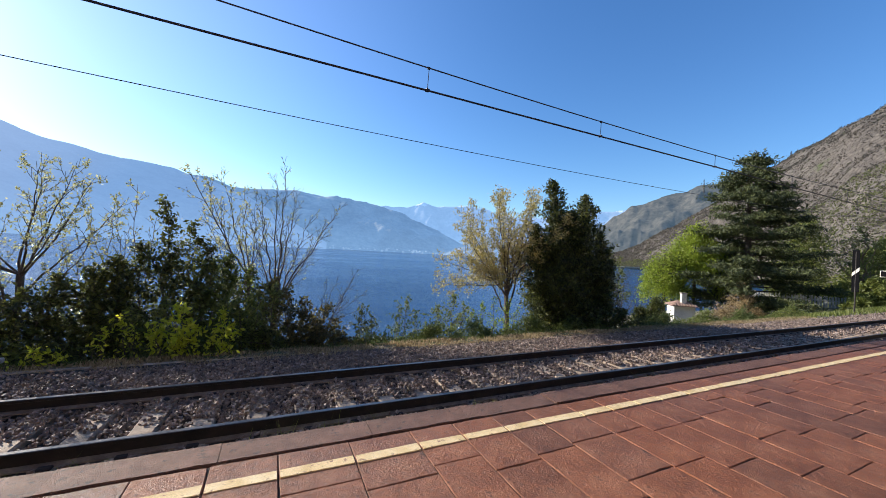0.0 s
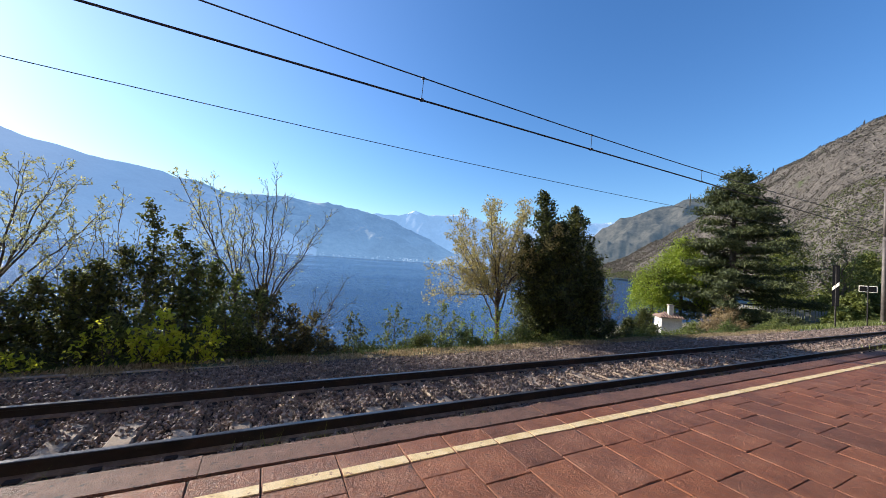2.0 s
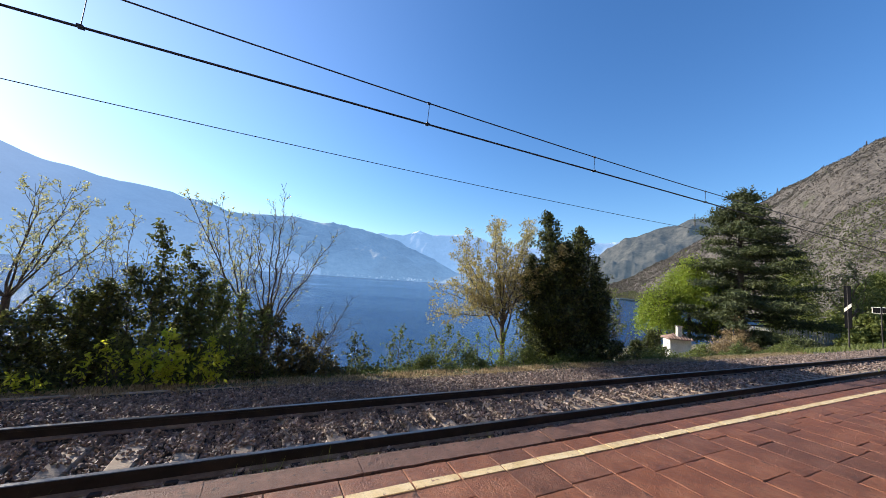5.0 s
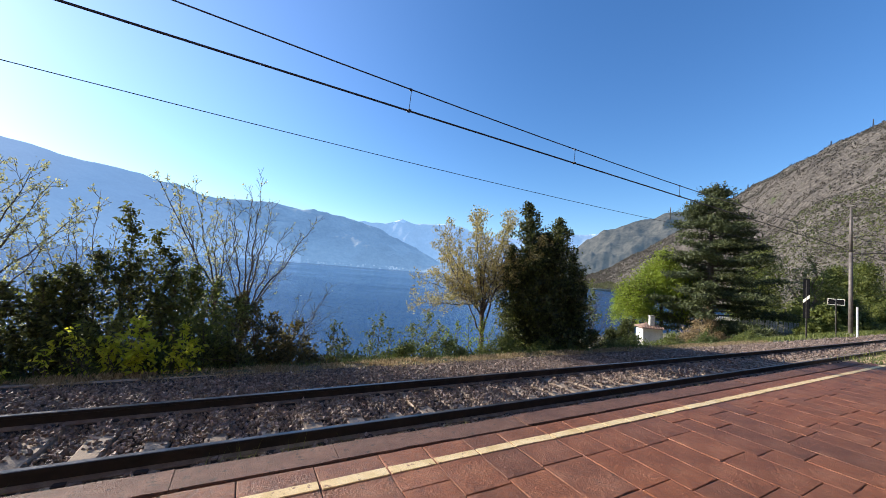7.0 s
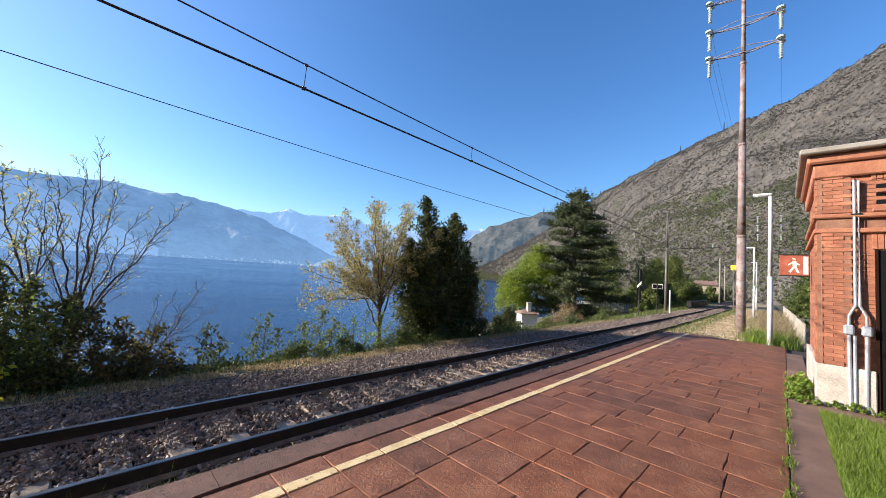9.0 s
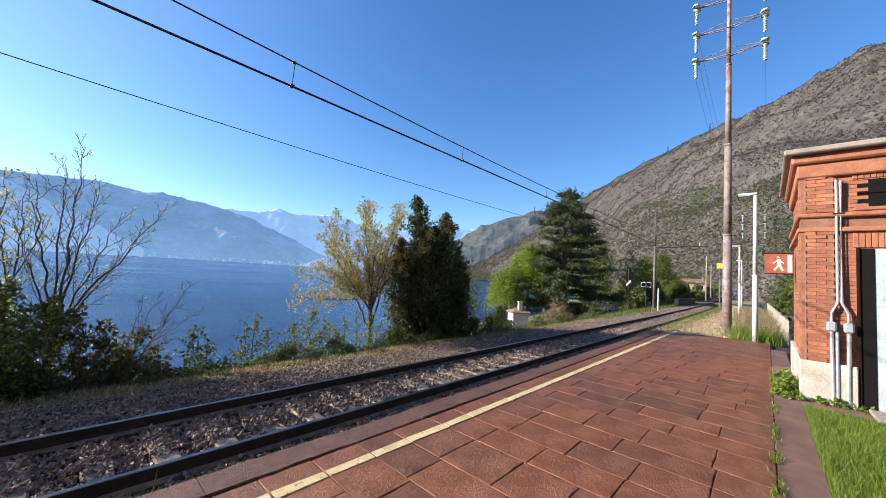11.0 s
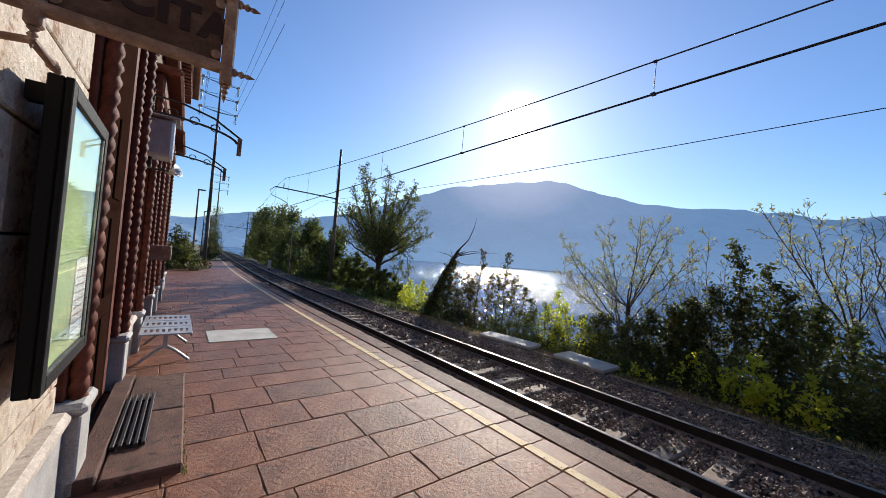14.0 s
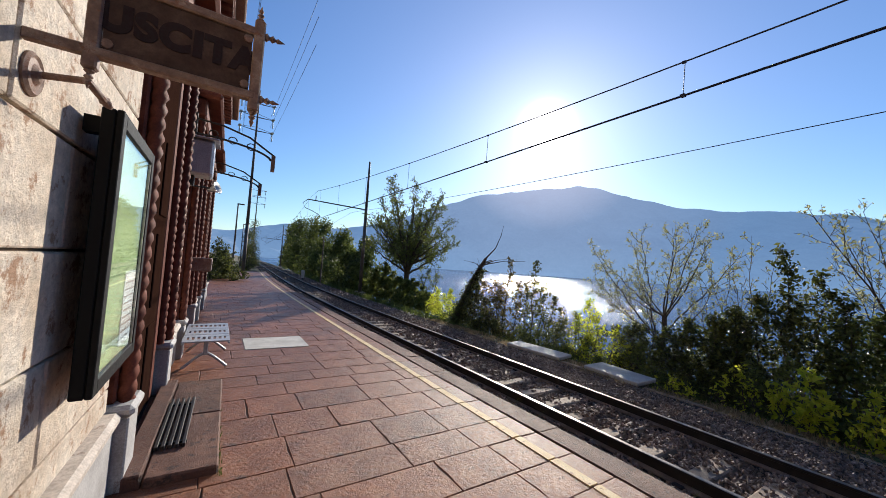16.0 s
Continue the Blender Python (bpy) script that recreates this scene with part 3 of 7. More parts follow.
def strip(name, y0, y1, z0, z1, mat, x0=X0, x1=X1, step=2.0, parent=None, label=""):
    """A bar of rectangular section that follows the line."""
    v, f = [], []
    xs = np.arange(x0, x1 + 0.01, step)
    for x in xs:
        b = bend(x)
        v += [(x, y0 + b, z0), (x, y1 + b, z0), (x, y1 + b, z1), (x, y0 + b, z1)]
    for i in range(len(xs) - 1):
        a, c = 4 * i, 4 * i + 4
        f += [(a + k, c + k, c + (k + 1) % 4, a + (k + 1) % 4) for k in range(4)]
    f += [(3, 2, 1, 0), (4 * len(xs) - 4, 4 * len(xs) - 3, 4 * len(xs) - 2, 4 * len(xs) - 1)]
    return link(name, np_mesh(name, v, f), mat, parent, label)


def profile_strip(name, prof, mat, parent, label=""):
    v, f = [], []
    xs = np.arange(X0, X1 + 0.01, 2.0)
    n = len(prof)
    for x in xs:
        v += [(x, 5.68 + y + bend(x), z) for y, z in prof]
    for i in range(len(xs) - 1):
        f += [(i * n + k, (i + 1) * n + k, (i + 1) * n + (k + 1) % n, i * n + (k + 1) % n) for k in range(n)]
    return link(name, np_mesh(name, v, f), mat, parent, label)


for off, word in ((-0.755, "platform"), (0.755, "lake")):
    rail = thing("rail", "rusty steel rail with a polished running head", "rail", group="rails of the track")
    t = RAIL_TOP
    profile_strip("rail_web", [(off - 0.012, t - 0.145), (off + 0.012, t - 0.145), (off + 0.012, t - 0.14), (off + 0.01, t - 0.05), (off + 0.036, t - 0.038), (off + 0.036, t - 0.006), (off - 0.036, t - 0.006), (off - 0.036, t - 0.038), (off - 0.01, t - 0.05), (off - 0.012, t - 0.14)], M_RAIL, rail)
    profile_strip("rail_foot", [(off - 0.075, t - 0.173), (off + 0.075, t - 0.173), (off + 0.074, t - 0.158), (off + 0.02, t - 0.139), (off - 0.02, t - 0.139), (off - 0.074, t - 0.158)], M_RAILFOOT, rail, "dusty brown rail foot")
    profile_strip("rail_head", [(off - 0.034, t - 0.0045), (off + 0.034, t - 0.0045), (off + 0.027, t), (off - 0.027, t)], M_RAILTOP, rail, "polished steel running surface")

# bed much darker than the stones that lie on it
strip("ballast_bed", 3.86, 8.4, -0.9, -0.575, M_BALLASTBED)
tagged(bpy.data.objects["ballast_bed"], "dark bed under the loose ballast", "ballast", kind="structure")


def sleeper():
    th = thing("sleeper", "stained concrete sleeper half buried in ballast", "sleeper", (0, 0, 0), group="sleepers of the track")
    bm = bmesh.new()
    block(bm, -0.13, 0.13, -1.2, 1.2, -0.7, -0.497, 0.02)
    part("beam", bm, M_SLEEPER, th)
    for s in (-1, 1):
        for q in (-1, 1):
            bm = boxm(-0.06, 0.06, s * 0.755 + q * 0.11 - 0.035, s * 0.755 + q * 0.11 + 0.035, -0.497, -0.465, 0.012)
            part("rail_clip", bm, M_RAIL, th)
    return th


SL = sleeper()
SL.matrix_basis = pose(-0.12, 5.68, 0)
for k in range(-75, 100):
    if k:
        x = -0.12 + 0.6 * k + RNG.normal(0, 0.012)
        copy_thing(SL, pose(x, 5.68 + bend(x), RNG.normal(0, 0.006), 0, 0, RNG.normal(0, 0.6) + math.degrees(math.atan((bend(x + 0.5) - bend(x - 0.5))))))

OCTA = np.array([(1, 0, 0), (0, 1, 0), (-1, 0, 0), (0, -1, 0), (0, 0, 1), (0, 0, -1)], float)
OCTA_F = np.array([(0, 1, 4), (1, 2, 4), (2, 3, 4), (3, 0, 4), (1, 0, 5), (2, 1, 5), (3, 2, 5), (0, 3, 5)])


def pebbles(name, label, pts, size, mat, category="ballast"):
    """Angular stones, each a skewed eight-sided lump, joined."""
    n = len(pts)
    c = OCTA[None] * 0.62 + RNG.uniform(-0.24, 0.24, (n, 6, 3))
    s = size * RNG.uniform(0.6, 1.45, (n, 1, 1)) * RNG.uniform(0.6, 1.2, (n, 1, 3))
    c = c * s
    q = RNG.normal(size=(n, 4))
    q /= np.linalg.norm(q, axis=1, keepdims=True)
    w, x, y, z = q.T
    R = np.stack([np.stack([1 - 2 * (y * y + z * z), 2 * (x * y - z * w), 2 * (x * z + y * w)], 1), np.stack([2 * (x * y + z * w), 1 - 2 * (x * x + z * z), 2 * (y * z - x * w)], 1), np.stack([2 * (x * z - y * w), 2 * (y * z + x * w), 1 - 2 * (x * x + y * y)], 1)], 1)
    v = np.einsum("nij,nkj->nki", R, c) + np.asarray(pts)[:, None]
    f = OCTA_F[None] + 6 * np.arange(n)[:, None, None]
    return tagged(link(name, np_mesh(name, v, f.reshape(-1, 3)), mat), label, category, kind="stuff")


def ballast(x0, x1, per, size):
    n = int((x1 - x0) * 4.5 * per)
    x = RNG.uniform(x0, x1, n)
    y = np.minimum(RNG.uniform(3.9, 8.4, n), 8.3 + RNG.normal(0, 0.12, n) + 0.12 * np.sin(x * 0.9))
    k = np.round((x + 0.12) / 0.6)
    on_sleeper = (np.abs(x + 0.12 - 0.6 * k) < 0.15) & (np.abs(y - 5.68) < 1.2)
    patch = np.sin(x * 1.7 + 1) + np.sin(y * 2.3 + x * 0.6)
    rail = np.minimum(np.abs(y - 4.925), np.abs(y - 6.435)) < 0.09
    keep = ~rail & (~on_sleeper | (RNG.random(n) < np.where((y > 4.95) & (y < 5.5), np.where(patch > 1.1, 0.3, 0.02), np.where(patch > -0.7, 0.9, 0.25))))
    shoulder = np.where(y > 7.2, (y - 7.2) * -0.05, 0)
    z = -0.565 + RNG.uniform(0, 0.06, n) + shoulder + np.where(on_sleeper, 0.055, 0)
    x, y, z = x[keep], y[keep], z[keep]
    b = np.array([bend(v) for v in x])
    pebbles("ballast", "grey-brown angular ballast stones between the rails", np.stack([x, y + b, z], 1), size, M_BALLAST)


ballast(-7, 10, 1000, 0.039)
ballast(-24, -7, 260, 0.065)
ballast(10, 32, 270, 0.065)
ballast(-70, -24, 50, 0.12)
ballast(32, 90, 60, 0.12)

# ---------------------------------------------------------------- overhead line
def wire(name, pts, r, parent, label=""):
    cu = bpy.data.curves.new(name, "CURVE")
    cu.dimensions, cu.bevel_depth, cu.bevel_resolution = "3D", r, 1
    sp = cu.splines.new("POLY")
    sp.points.add(len(pts) - 1)
    for p, q in zip(sp.points, pts):
        p.co = (*q, 1)
    cu.materials.append(M_WIRE)
    ob = new(name, cu)
    ob.parent = parent
    if label:
        tagged(ob, label)
    return ob




def hang(x, low, k, mid=8.2):
    d = x - mid
    span = 71.0
    d = (d + span / 2) % span - span / 2
    return low + k * d * d


def line_y(x):
    if x < -27.3:
        return 5.7 + (-27.3 - x) / 70.7 * bend(-98)
    if x > 43.7:
        return 5.7 + (x - 43.7) / 66.3 * bend(110)
    return 5.66


WX = np.arange(-98, 110.1, 2.2)
overhead = thing("overhead_line", "twin contact wires hung by droppers from a messenger wire", "overhead line", (0, 0, 0))
for s in (-0.016, 0.016):
    wire("contact_wire", [(x, line_y(x) + s, 4.56) for x in WX], 0.009, overhead)
wire("messenger_wire", [(x, line_y(x), hang(x, 4.87, 0.0014, 9.5)) for x in WX], 0.011, overhead)
DROPS = [-6.85 - 4.4 * k for k in range(21)] + [-2.38, 2.17, 6.3] + [10.7 + 4.4 * k for k in range(23)]
for x in DROPS:
    if -97 < x < 109:
        bm = bmesh.new()
        zt = hang(x, 4.87, 0.0014, 9.5)
        tube(bm, (x, line_y(x), 4.56), (x + 0.015, line_y(x), zt), 0.006, seg=5)
        block(bm, x - 0.03, x + 0.03, line_y(x) - 0.035, line_y(x) + 0.035, 4.545, 4.58)
        block(bm, x - 0.02, x + 0.03, line_y(x) - 0.015, line_y(x) + 0.015, zt - 0.02, zt + 0.015)
        part("dropper", bm, M_WIRE, overhead)
feeder = thing("feeder_wire", "thin dark feeder wire strung along the lake side masts", "cable", (0, 0, 0))
wire("strand", [(x, line_y(x) + 3.6, hang(x, 4.85, 0.0009, 6)) for x in WX], 0.009, feeder)


def mast(x, y, h):
    th = thing("catenary_mast", "tall weathered steel mast with a bracket arm over the track", "mast", (x, y, 0), group="masts of the overhead line")
    bm = bmesh.new()
    tube(bm, (0, 0, -0.9), (0, 0, h * 0.62), 0.15, 0.12, 12)
    tube(bm, (0, 0, h * 0.62), (0, 0, h), 0.11, 0.075, 12)
    part("post", bm, M_GALV, th, smooth=True)
    part("foot", boxm(-0.35, 0.35, -0.35, 0.35, -1.2, -0.55, 0.04), M_CONC, th, "concrete foundation block")
    bm = bmesh.new()
    tube(bm, (0, 0, 6.05), (0, -4.5, 6.2), 0.05, 0.04, 8)
    part("bracket_arm", bm, M_IRON, th)
    bm = bmesh.new()
    tube(bm, (0, -3.95, 6.2), (0, -3.95, 6.55), 0.04, 0.03, 8)
    part("insulator", bm, M_GLASSY, th)
    bm = bmesh.new()
    sweep(bm, [(0, -4.5, 6.2), (0.05, -4.85, 5.9), (0.1, -4.7, 5.55), (0.1, -4.1, 5.35), (0.1, -3.6, 5.1)], 0.025, 6)
    part("registration_arm", bm, M_IRON, th)
    bm = bmesh.new()
    tube(bm, (0, 0, 5.7), (0, -0.35, 5.75), 0.03, 0.03, 8)
    part("feeder_bracket", bm, M_IRON, th)


for x, dy in ((-98.0, 4.0), (-27.3, 4.0), (43.7, 3.4), (110.0, 3.6)):
    mast(x, 5.68 + dy + bend(x), 10.0)


def power_pole(x, y, h, arms, spread, mat, rz=0):
    th = thing("power_pole", "tall rust-streaked steel pole with three insulator arms", "pole", (x, y, 0), rz, group="power poles along the line")
    bm = bmesh.new()
    z0, steps = -0.8, [0, 0.28, 0.52, 0.74, 1.0]
    for i in range(4):
        r = 0.2 - 0.032 * i
        tube(bm, (0, 0, z0 + (h - z0) * steps[i]), (0, 0, z0 + (h - z0) * steps[i + 1]), r, r - 0.02, 14)
        tube(bm, (0, 0, z0 + (h - z0) * steps[i] - 0.06), (0, 0, z0 + (h - z0) * steps[i] + 0.06), r + 0.025, r + 0.025, 14)
    part("shaft", bm, mat, th, smooth=True)
    for z in arms:
        for s in (-1, 1):
            for q in (-0.12, 0.12):
                part("arm_strut", tube(bmesh.new(), (q, 0, z), (0, s * spread, z + 0.12), 0.03, 0.025, 6), mat, th)
            part("arm_tie", tube(bmesh.new(), (0, 0, z + 0.42), (0, s * spread, z + 0.16), 0.022, 0.022, 6), mat, th)
        for s in (-1, 1):
            bm = bmesh.new()
            prof = []
            for k in range(7):
                prof += [(0.03, -0.13 * k), (0.09, -0.13 * k - 0.03), (0.09, -0.13 * k - 0.06), (0.03, -0.13 * k - 0.1)]
            lathe(bm, prof[::-1], 10, (0, s * spread, z + 0.05))
            part("insulator", bm, M_GLASSY, th, "pale glass insulator string")
            for q in (-1, 1):
                bm = bmesh.new()
                lathe(bm, [(0.05, -0.07), (0.17, -0.05), (0.17, 0.04), (0.05, 0.07)], 12, (q * 0.2, s * spread, z + 0.16))
                part("insulator_cap", bm, M_GLASSY, th)
    return th


power_pole(22.6, 1.76, 18.6, (14.1, 15.6, 17.2), 1.4, M_RUSTPOLE)
power_pole(78.0, 2.0, 16.0, (11.6, 13.1, 14.6), 1.4, M_RUSTPOLE)
power_pole(-46.0, 2.7, 21.0, (16.2, 17.8, 19.4), 1.7, M_GALV, 8)
power_pole(-95.0, 7.0, 19.0, (14.0, 15.6, 17.2), 1.7, M_GALV, 8)
lines = thing("power_lines", "thin power lines between the poles", "cable", (0, 0, 0))
for z in (13.2, 14.8, 16.2):
    for s in (-1.4, 1.4):
        wire("power_wire", [(22.6 + 55.4 * u, 1.76 + s + 0.24 * u, z - 1.2 * u - 6 * u * (1 - u)) for u in np.linspace(0, 1, 14)], 0.005, lines)
        wire("power_wire", [(22.6 - 68.6 * u, 1.76 + s + 0.94 * u, z + 2.1 * u - 4 * u * (1 - u)) for u in np.linspace(0.62, 1, 8)], 0.012, lines)

# ---------------------------------------------------------------- platform
strip("platform_body", -14.0, 3.80, -0.95, -0.075, M_JOINT, -44, 18.2)
strip("joint_bed", -0.45, 3.44, -0.08, -0.011, M_SANDJOINT, -44, 2.0)
strip("joint_bed", 0.17, 3.44, -0.08, -0.011, M_SANDJOINT, 2.0, 18.0)
for ob in [o for o in bpy.data.objects if o.name.startswith("joint_bed")]:
    tagged(ob, "sandy earth in the joints of the flags", "joint", kind="structure")
tagged(bpy.data.objects["platform_body"], "dark bedding under the platform paving", "platform", kind="structure")
paving = thing("pavement", "platform of worn reddish-brown stone flags", "pavement", kind="structure")
COURSES = []
x = -43.5
PR = random.Random(5)
while x < 17.6:
    w = PR.choice((0.46, 0.47, 0.5, 0.6))
    y, cuts = 3.44, []
    first = PR.uniform(0.55, 0.95)
    low_y = -0.4 if x < 2.0 else 0.2
    while y > low_y:
        ln = first if not cuts else PR.uniform(0.55, 1.05)
        y2 = max(low_y, y - ln)
        if y2 - low_y < 0.3:
            y2 = low_y
        cuts.append((y2, y))
        y = y2
    COURSES.append((x, x + w, cuts))
    x += w
flag_data = {}
rest_v, rest_f = [], []


def flag_mesh(w, d):
    key = (round(w, 2), round(d, 2))
    if key not in flag_data:
        rim = [(-1 + 2 * t, -1) for t in (0, 0.25, 0.5, 0.75)] + [(1, -1 + 2 * t) for t in (0, 0.33, 0.67)]
        rim += [(-a, -b) for a, b in rim]
        chip = PR.randrange(len(rim))
        out, v = [], []
        for i, (a, b) in enumerate(rim):
            s = 0.011 if i == chip else PR.uniform(0.0, 0.003)
            out.append((a * (w / 2 - s), b * (d / 2 - s)))
        for zz, g in ((-0.06, 0.0), (-0.007, 0.0), (0.0, 0.005)):
            v += [(a - math.copysign(g, a), b - math.copysign(g, b), zz - PR.uniform(0, 0.0015)) for a, b in out]
        k = len(rim)
        f = [(r * k + i, r * k + (i + 1) % k, (r + 1) * k + (i + 1) % k, (r + 1) * k + i) for r in (0, 1) for i in range(k)]
        v.append((0.0, 0.0, PR.uniform(-0.001, 0.002)))
        f += [(2 * k + i, 2 * k + (i + 1) % k, 3 * k) for i in range(k)]
        me = np_mesh("flagstone", v, f)
        me.materials.append(M_PAVER)
        flag_data[key] = me
    return flag_data[key]


for xa, xb, cuts in COURSES:
    for ya, yb in cuts:
        gap = PR.uniform(0.001, 0.008)
        cx, cy = (xa + xb) / 2, (ya + yb) / 2
        dz = PR.uniform(-0.002, 0.0015)
        if -8 < cx < 12.5:
            ob = new("flagstone", flag_mesh(xb - xa - gap, yb - ya - gap))
            ob.parent = paving
            ob.matrix_basis = pose(cx, cy + bend(cx), dz, PR.uniform(-0.05, 0.05), PR.uniform(-0.07, 0.07), 0)
        else:
            b = bend(cx)
            k = len(rest_v)
            h = 0.003
            for zz, g in ((-0.09, 0), (dz - 0.01, 0), (dz, 0.006)):
                rest_v += [(xa + h + g, ya + h + g + b, zz), (xb - h - g, ya + h + g + b, zz), (xb - h - g, yb - h - g + b, zz), (xa + h + g, yb - h - g + b, zz)]
            for lv in (0, 4):
                rest_f += [(k + lv + q, k + lv + (q + 1) % 4, k + lv + 4 + (q + 1) % 4, k + lv + 4 + q) for q in range(4)]
            rest_f.append((k + 8, k + 9, k + 10, k + 11))
ob = link("flagstones_beyond", np_mesh("flagstones_beyond", rest_v, rest_f), M_PAVER_FAR, paving)
tagged(ob, kind="stuff")
# edge stones
x = -43.4
while x < 17.4:
    w = PR.uniform(0.95, 1.5)
    w = min(w, 17.6 - x)
    bm = boxm(0.003, w - 0.003, 3.475, 3.80, -0.3, 0.0)
    bmesh.ops.subdivide_edges(bm, edges=[e for e in bm.edges if abs(e.verts[0].co.x - e.verts[1].co.x) > 0.5], cuts=6)
    for v in bm.verts:
        v.co += Vector((PR.uniform(-0.003, 0.003), PR.uniform(-0.006, 0.006), PR.uniform(-0.004, 0.002)))
    bmesh.ops.bevel(bm, geom=[e for e in bm.edges if all(v.co.z > -0.05 for v in e.verts)  and len({round(v.co.y * 4) for v in e.verts}) == 1], offset=0.009, segments=2, affect="EDGES")
    ob = part("edge_stone", bm, M_EDGE, paving)
    ob.matrix_basis = pose(x, bend(x + w / 2), PR.uniform(-0.004, 0.002), PR.uniform(-0.1, 0.1), 0, math.degrees(math.atan((bend(x + w) - bend(x)) / w)))
    x += w
# yellow line, broken at the joints
yl = thing("safety_line", "worn yellow line painted along the platform edge", "road marking", kind="structure")
for xa, xb, cuts in COURSES:
    v = [(xa + 0.012, 3.08), (xb - 0.012, 3.08), (xb - 0.012, 3.185), (xa + 0.012, 3.185)]
    j = [PR.uniform(-0.008, 0.008) for _ in range(4)]
    me = np_mesh("paint", [(a, b + q + bend((xa + xb) / 2), 0.009) for (a, b), q in zip(v, j)] + [(a, b + q + bend((xa + xb) / 2), -0.004) for (a, b), q in zip(v, j)], [(0, 1, 2, 3), (4, 5, 1, 0), (5, 6, 2, 1), (6, 7, 3, 2), (7, 4, 0, 3)])
    link("paint", me, M_YELLOW, yl)
# asphalt walk behind the flags
strip("asphalt_walk", -0.17, 0.19, -0.08, -0.004, M_ASPH, 2.2, 18.0)
tagged(bpy.data.objects["asphalt_walk"], "brown asphalt strip beside the paving", "path", kind="structure")
link("yard_ground", np_mesh("yard_ground", [(2.2, -9, -0.03), (9.2, -9, -0.03), (9.2, -0.17, -0.03), (2.2, -0.17, -0.03)], [(0, 1, 2, 3)]), M_GROUND)
tagged(bpy.data.objects["yard_ground"], "soil under the grass between the buildings", "ground", kind="structure")
part("hut_walk", boxm(8.55, 9.3, -3.5, -0.17, -0.07, 0.0, 0.01), M_ASPH)
tagged(bpy.data.objects["hut_walk"], "brown asphalt apron before the brick hut", "path", kind="structure")
strip("gravel_path", 0.3, 4.1, -0.6, -0.12, M_GRAVEL, 18.2, 110)
tagged(bpy.data.objects["gravel_path"], "pale gravel path beyond the platform end", "path", kind="structure")
part("inspection_slab", boxm(-8.75, -7.72, 0.75, 1.93, -0.05, 0.012, 0.006), M_PALECONC)
tagged(bpy.data.objects["inspection_slab"], "pale grey concrete cover slab set in the flags", "cover slab")
for k, (xa, ya, w, d, r) in enumerate(((-7.6, 8.72, 2.0, 0.6, 4), (-5.05, 8.82, 1.5, 0.7, -5))):
    part("duct_slab", boxm(-w / 2, w / 2, -d / 2, d / 2, -0.06, 0.03, 0.015), M_PALECONC)
    ob = bpy.data.objects["duct_slab" if k == 0 else "duct_slab.001"]
    ob.matrix_basis = pose(xa, ya, -0.5, 3, 0, r)
    tagged(ob, "flat weathered concrete cover slab beside the ballast", "cover slab", "cover slabs by the track")

for k, (xa, xb) in enumerate(((-6.5, -5.85), (-4.25, -2.9), (-2.85, -1.5), (-1.46, -0.2))):
    ob = part("duct_kerb", boxm(xa, xb, 8.46, 8.56, -0.68, -0.555 - 0.012 * k, 0.012), M_SLEEPER)
    tagged(ob, "low weathered concrete duct edge half sunk in grass", "kerb", "duct edges by the track")

# ---------------------------------------------------------------- station building
ST = pose(-3.0, -0.44, 0, 0, 0, -1.2)
station = thing("station", "old station house of cream ashlar with dark red terracotta portals", "building")
station.matrix_basis = ST
L0, L1, TOPZ = -14.2, 4.2, 7.6
part("wall", boxm(L0, L1, -7.0, -0.03, 0.0, TOPZ), M_STUCCO, station)
part("roof", boxm(L0 - 0.5, L1 + 0.5, -7.5, 0.55, TOPZ, TOPZ + 0.25, 0.03), M_ROOFTILE, station)
PORTALS = (-1.72, -5.6, -9.5)
HALF = 1.08


spans = []
edges = [L0] + [e for p in sorted(PORTALS) for e in (p - HALF - 0.2, p + HALF + 0.2)] + [L1]
for a, b in zip(edges[::2], edges[1::2]):
    spans.append((a, b))
for a, b in spans:
    n = max(1, round((b - a) / 1.05))
    w = (b - a) / n
    part("ashlar_block", boxm(a + 0.006, b - 0.006, -0.05, 0.0, 0.627, 0.793, 0.006), M_ASHLAR, station)
    for row in range(13):
        z0 = 0.8 + 0.5 * row
        cut = [a] + [a + w * (i + (0.5 if row % 2 and n > 1 else 0)) for i in range(1, n)] + [b]
        for c0, c1 in zip(cut, cut[1:]):
            if c1 - c0 > 0.1:
                part("ashlar_block", boxm(c0 + 0.006, c1 - 0.006, -0.05, PR.uniform(-0.003, 0.003), z0 + 0.007, z0 + 0.493, 0.008), M_ASHLAR, station)
    part("plinth", boxm(a, b, -0.05, 0.05, 0.0, 0.53, 0.01), M_GREYSTONE, station, "pale grey stone plinth")
    part("plinth_moulding", boxm(a, b, -0.05, 0.09, 0.53, 0.62, 0.03), M_PLINTH, station, "weathered stone moulding")


def rope(bm, x, y, z0, z1, r, turns):
    """A column twisted like a rope."""
    seg, rings = 12, int((z1 - z0) / 0.035)
    prev = None
    for i in range(rings + 1):
        z = z0 + (z1 - z0) * i / rings
        ring = []
        for k in range(seg):
            a = 2 * math.pi * k / seg
            rr = r * (1 + 0.24 * math.cos(3 * (a - turns * 2 * math.pi * i / rings)))
            ring.append(bm.verts.new((x + rr * math.cos(a), y + rr * math.sin(a), z)))
        if prev:
            for k in range(seg):
                bm.faces.new((prev[k], prev[(k + 1) % seg], ring[(k + 1) % seg], ring[k]))
        prev = ring
    return bm


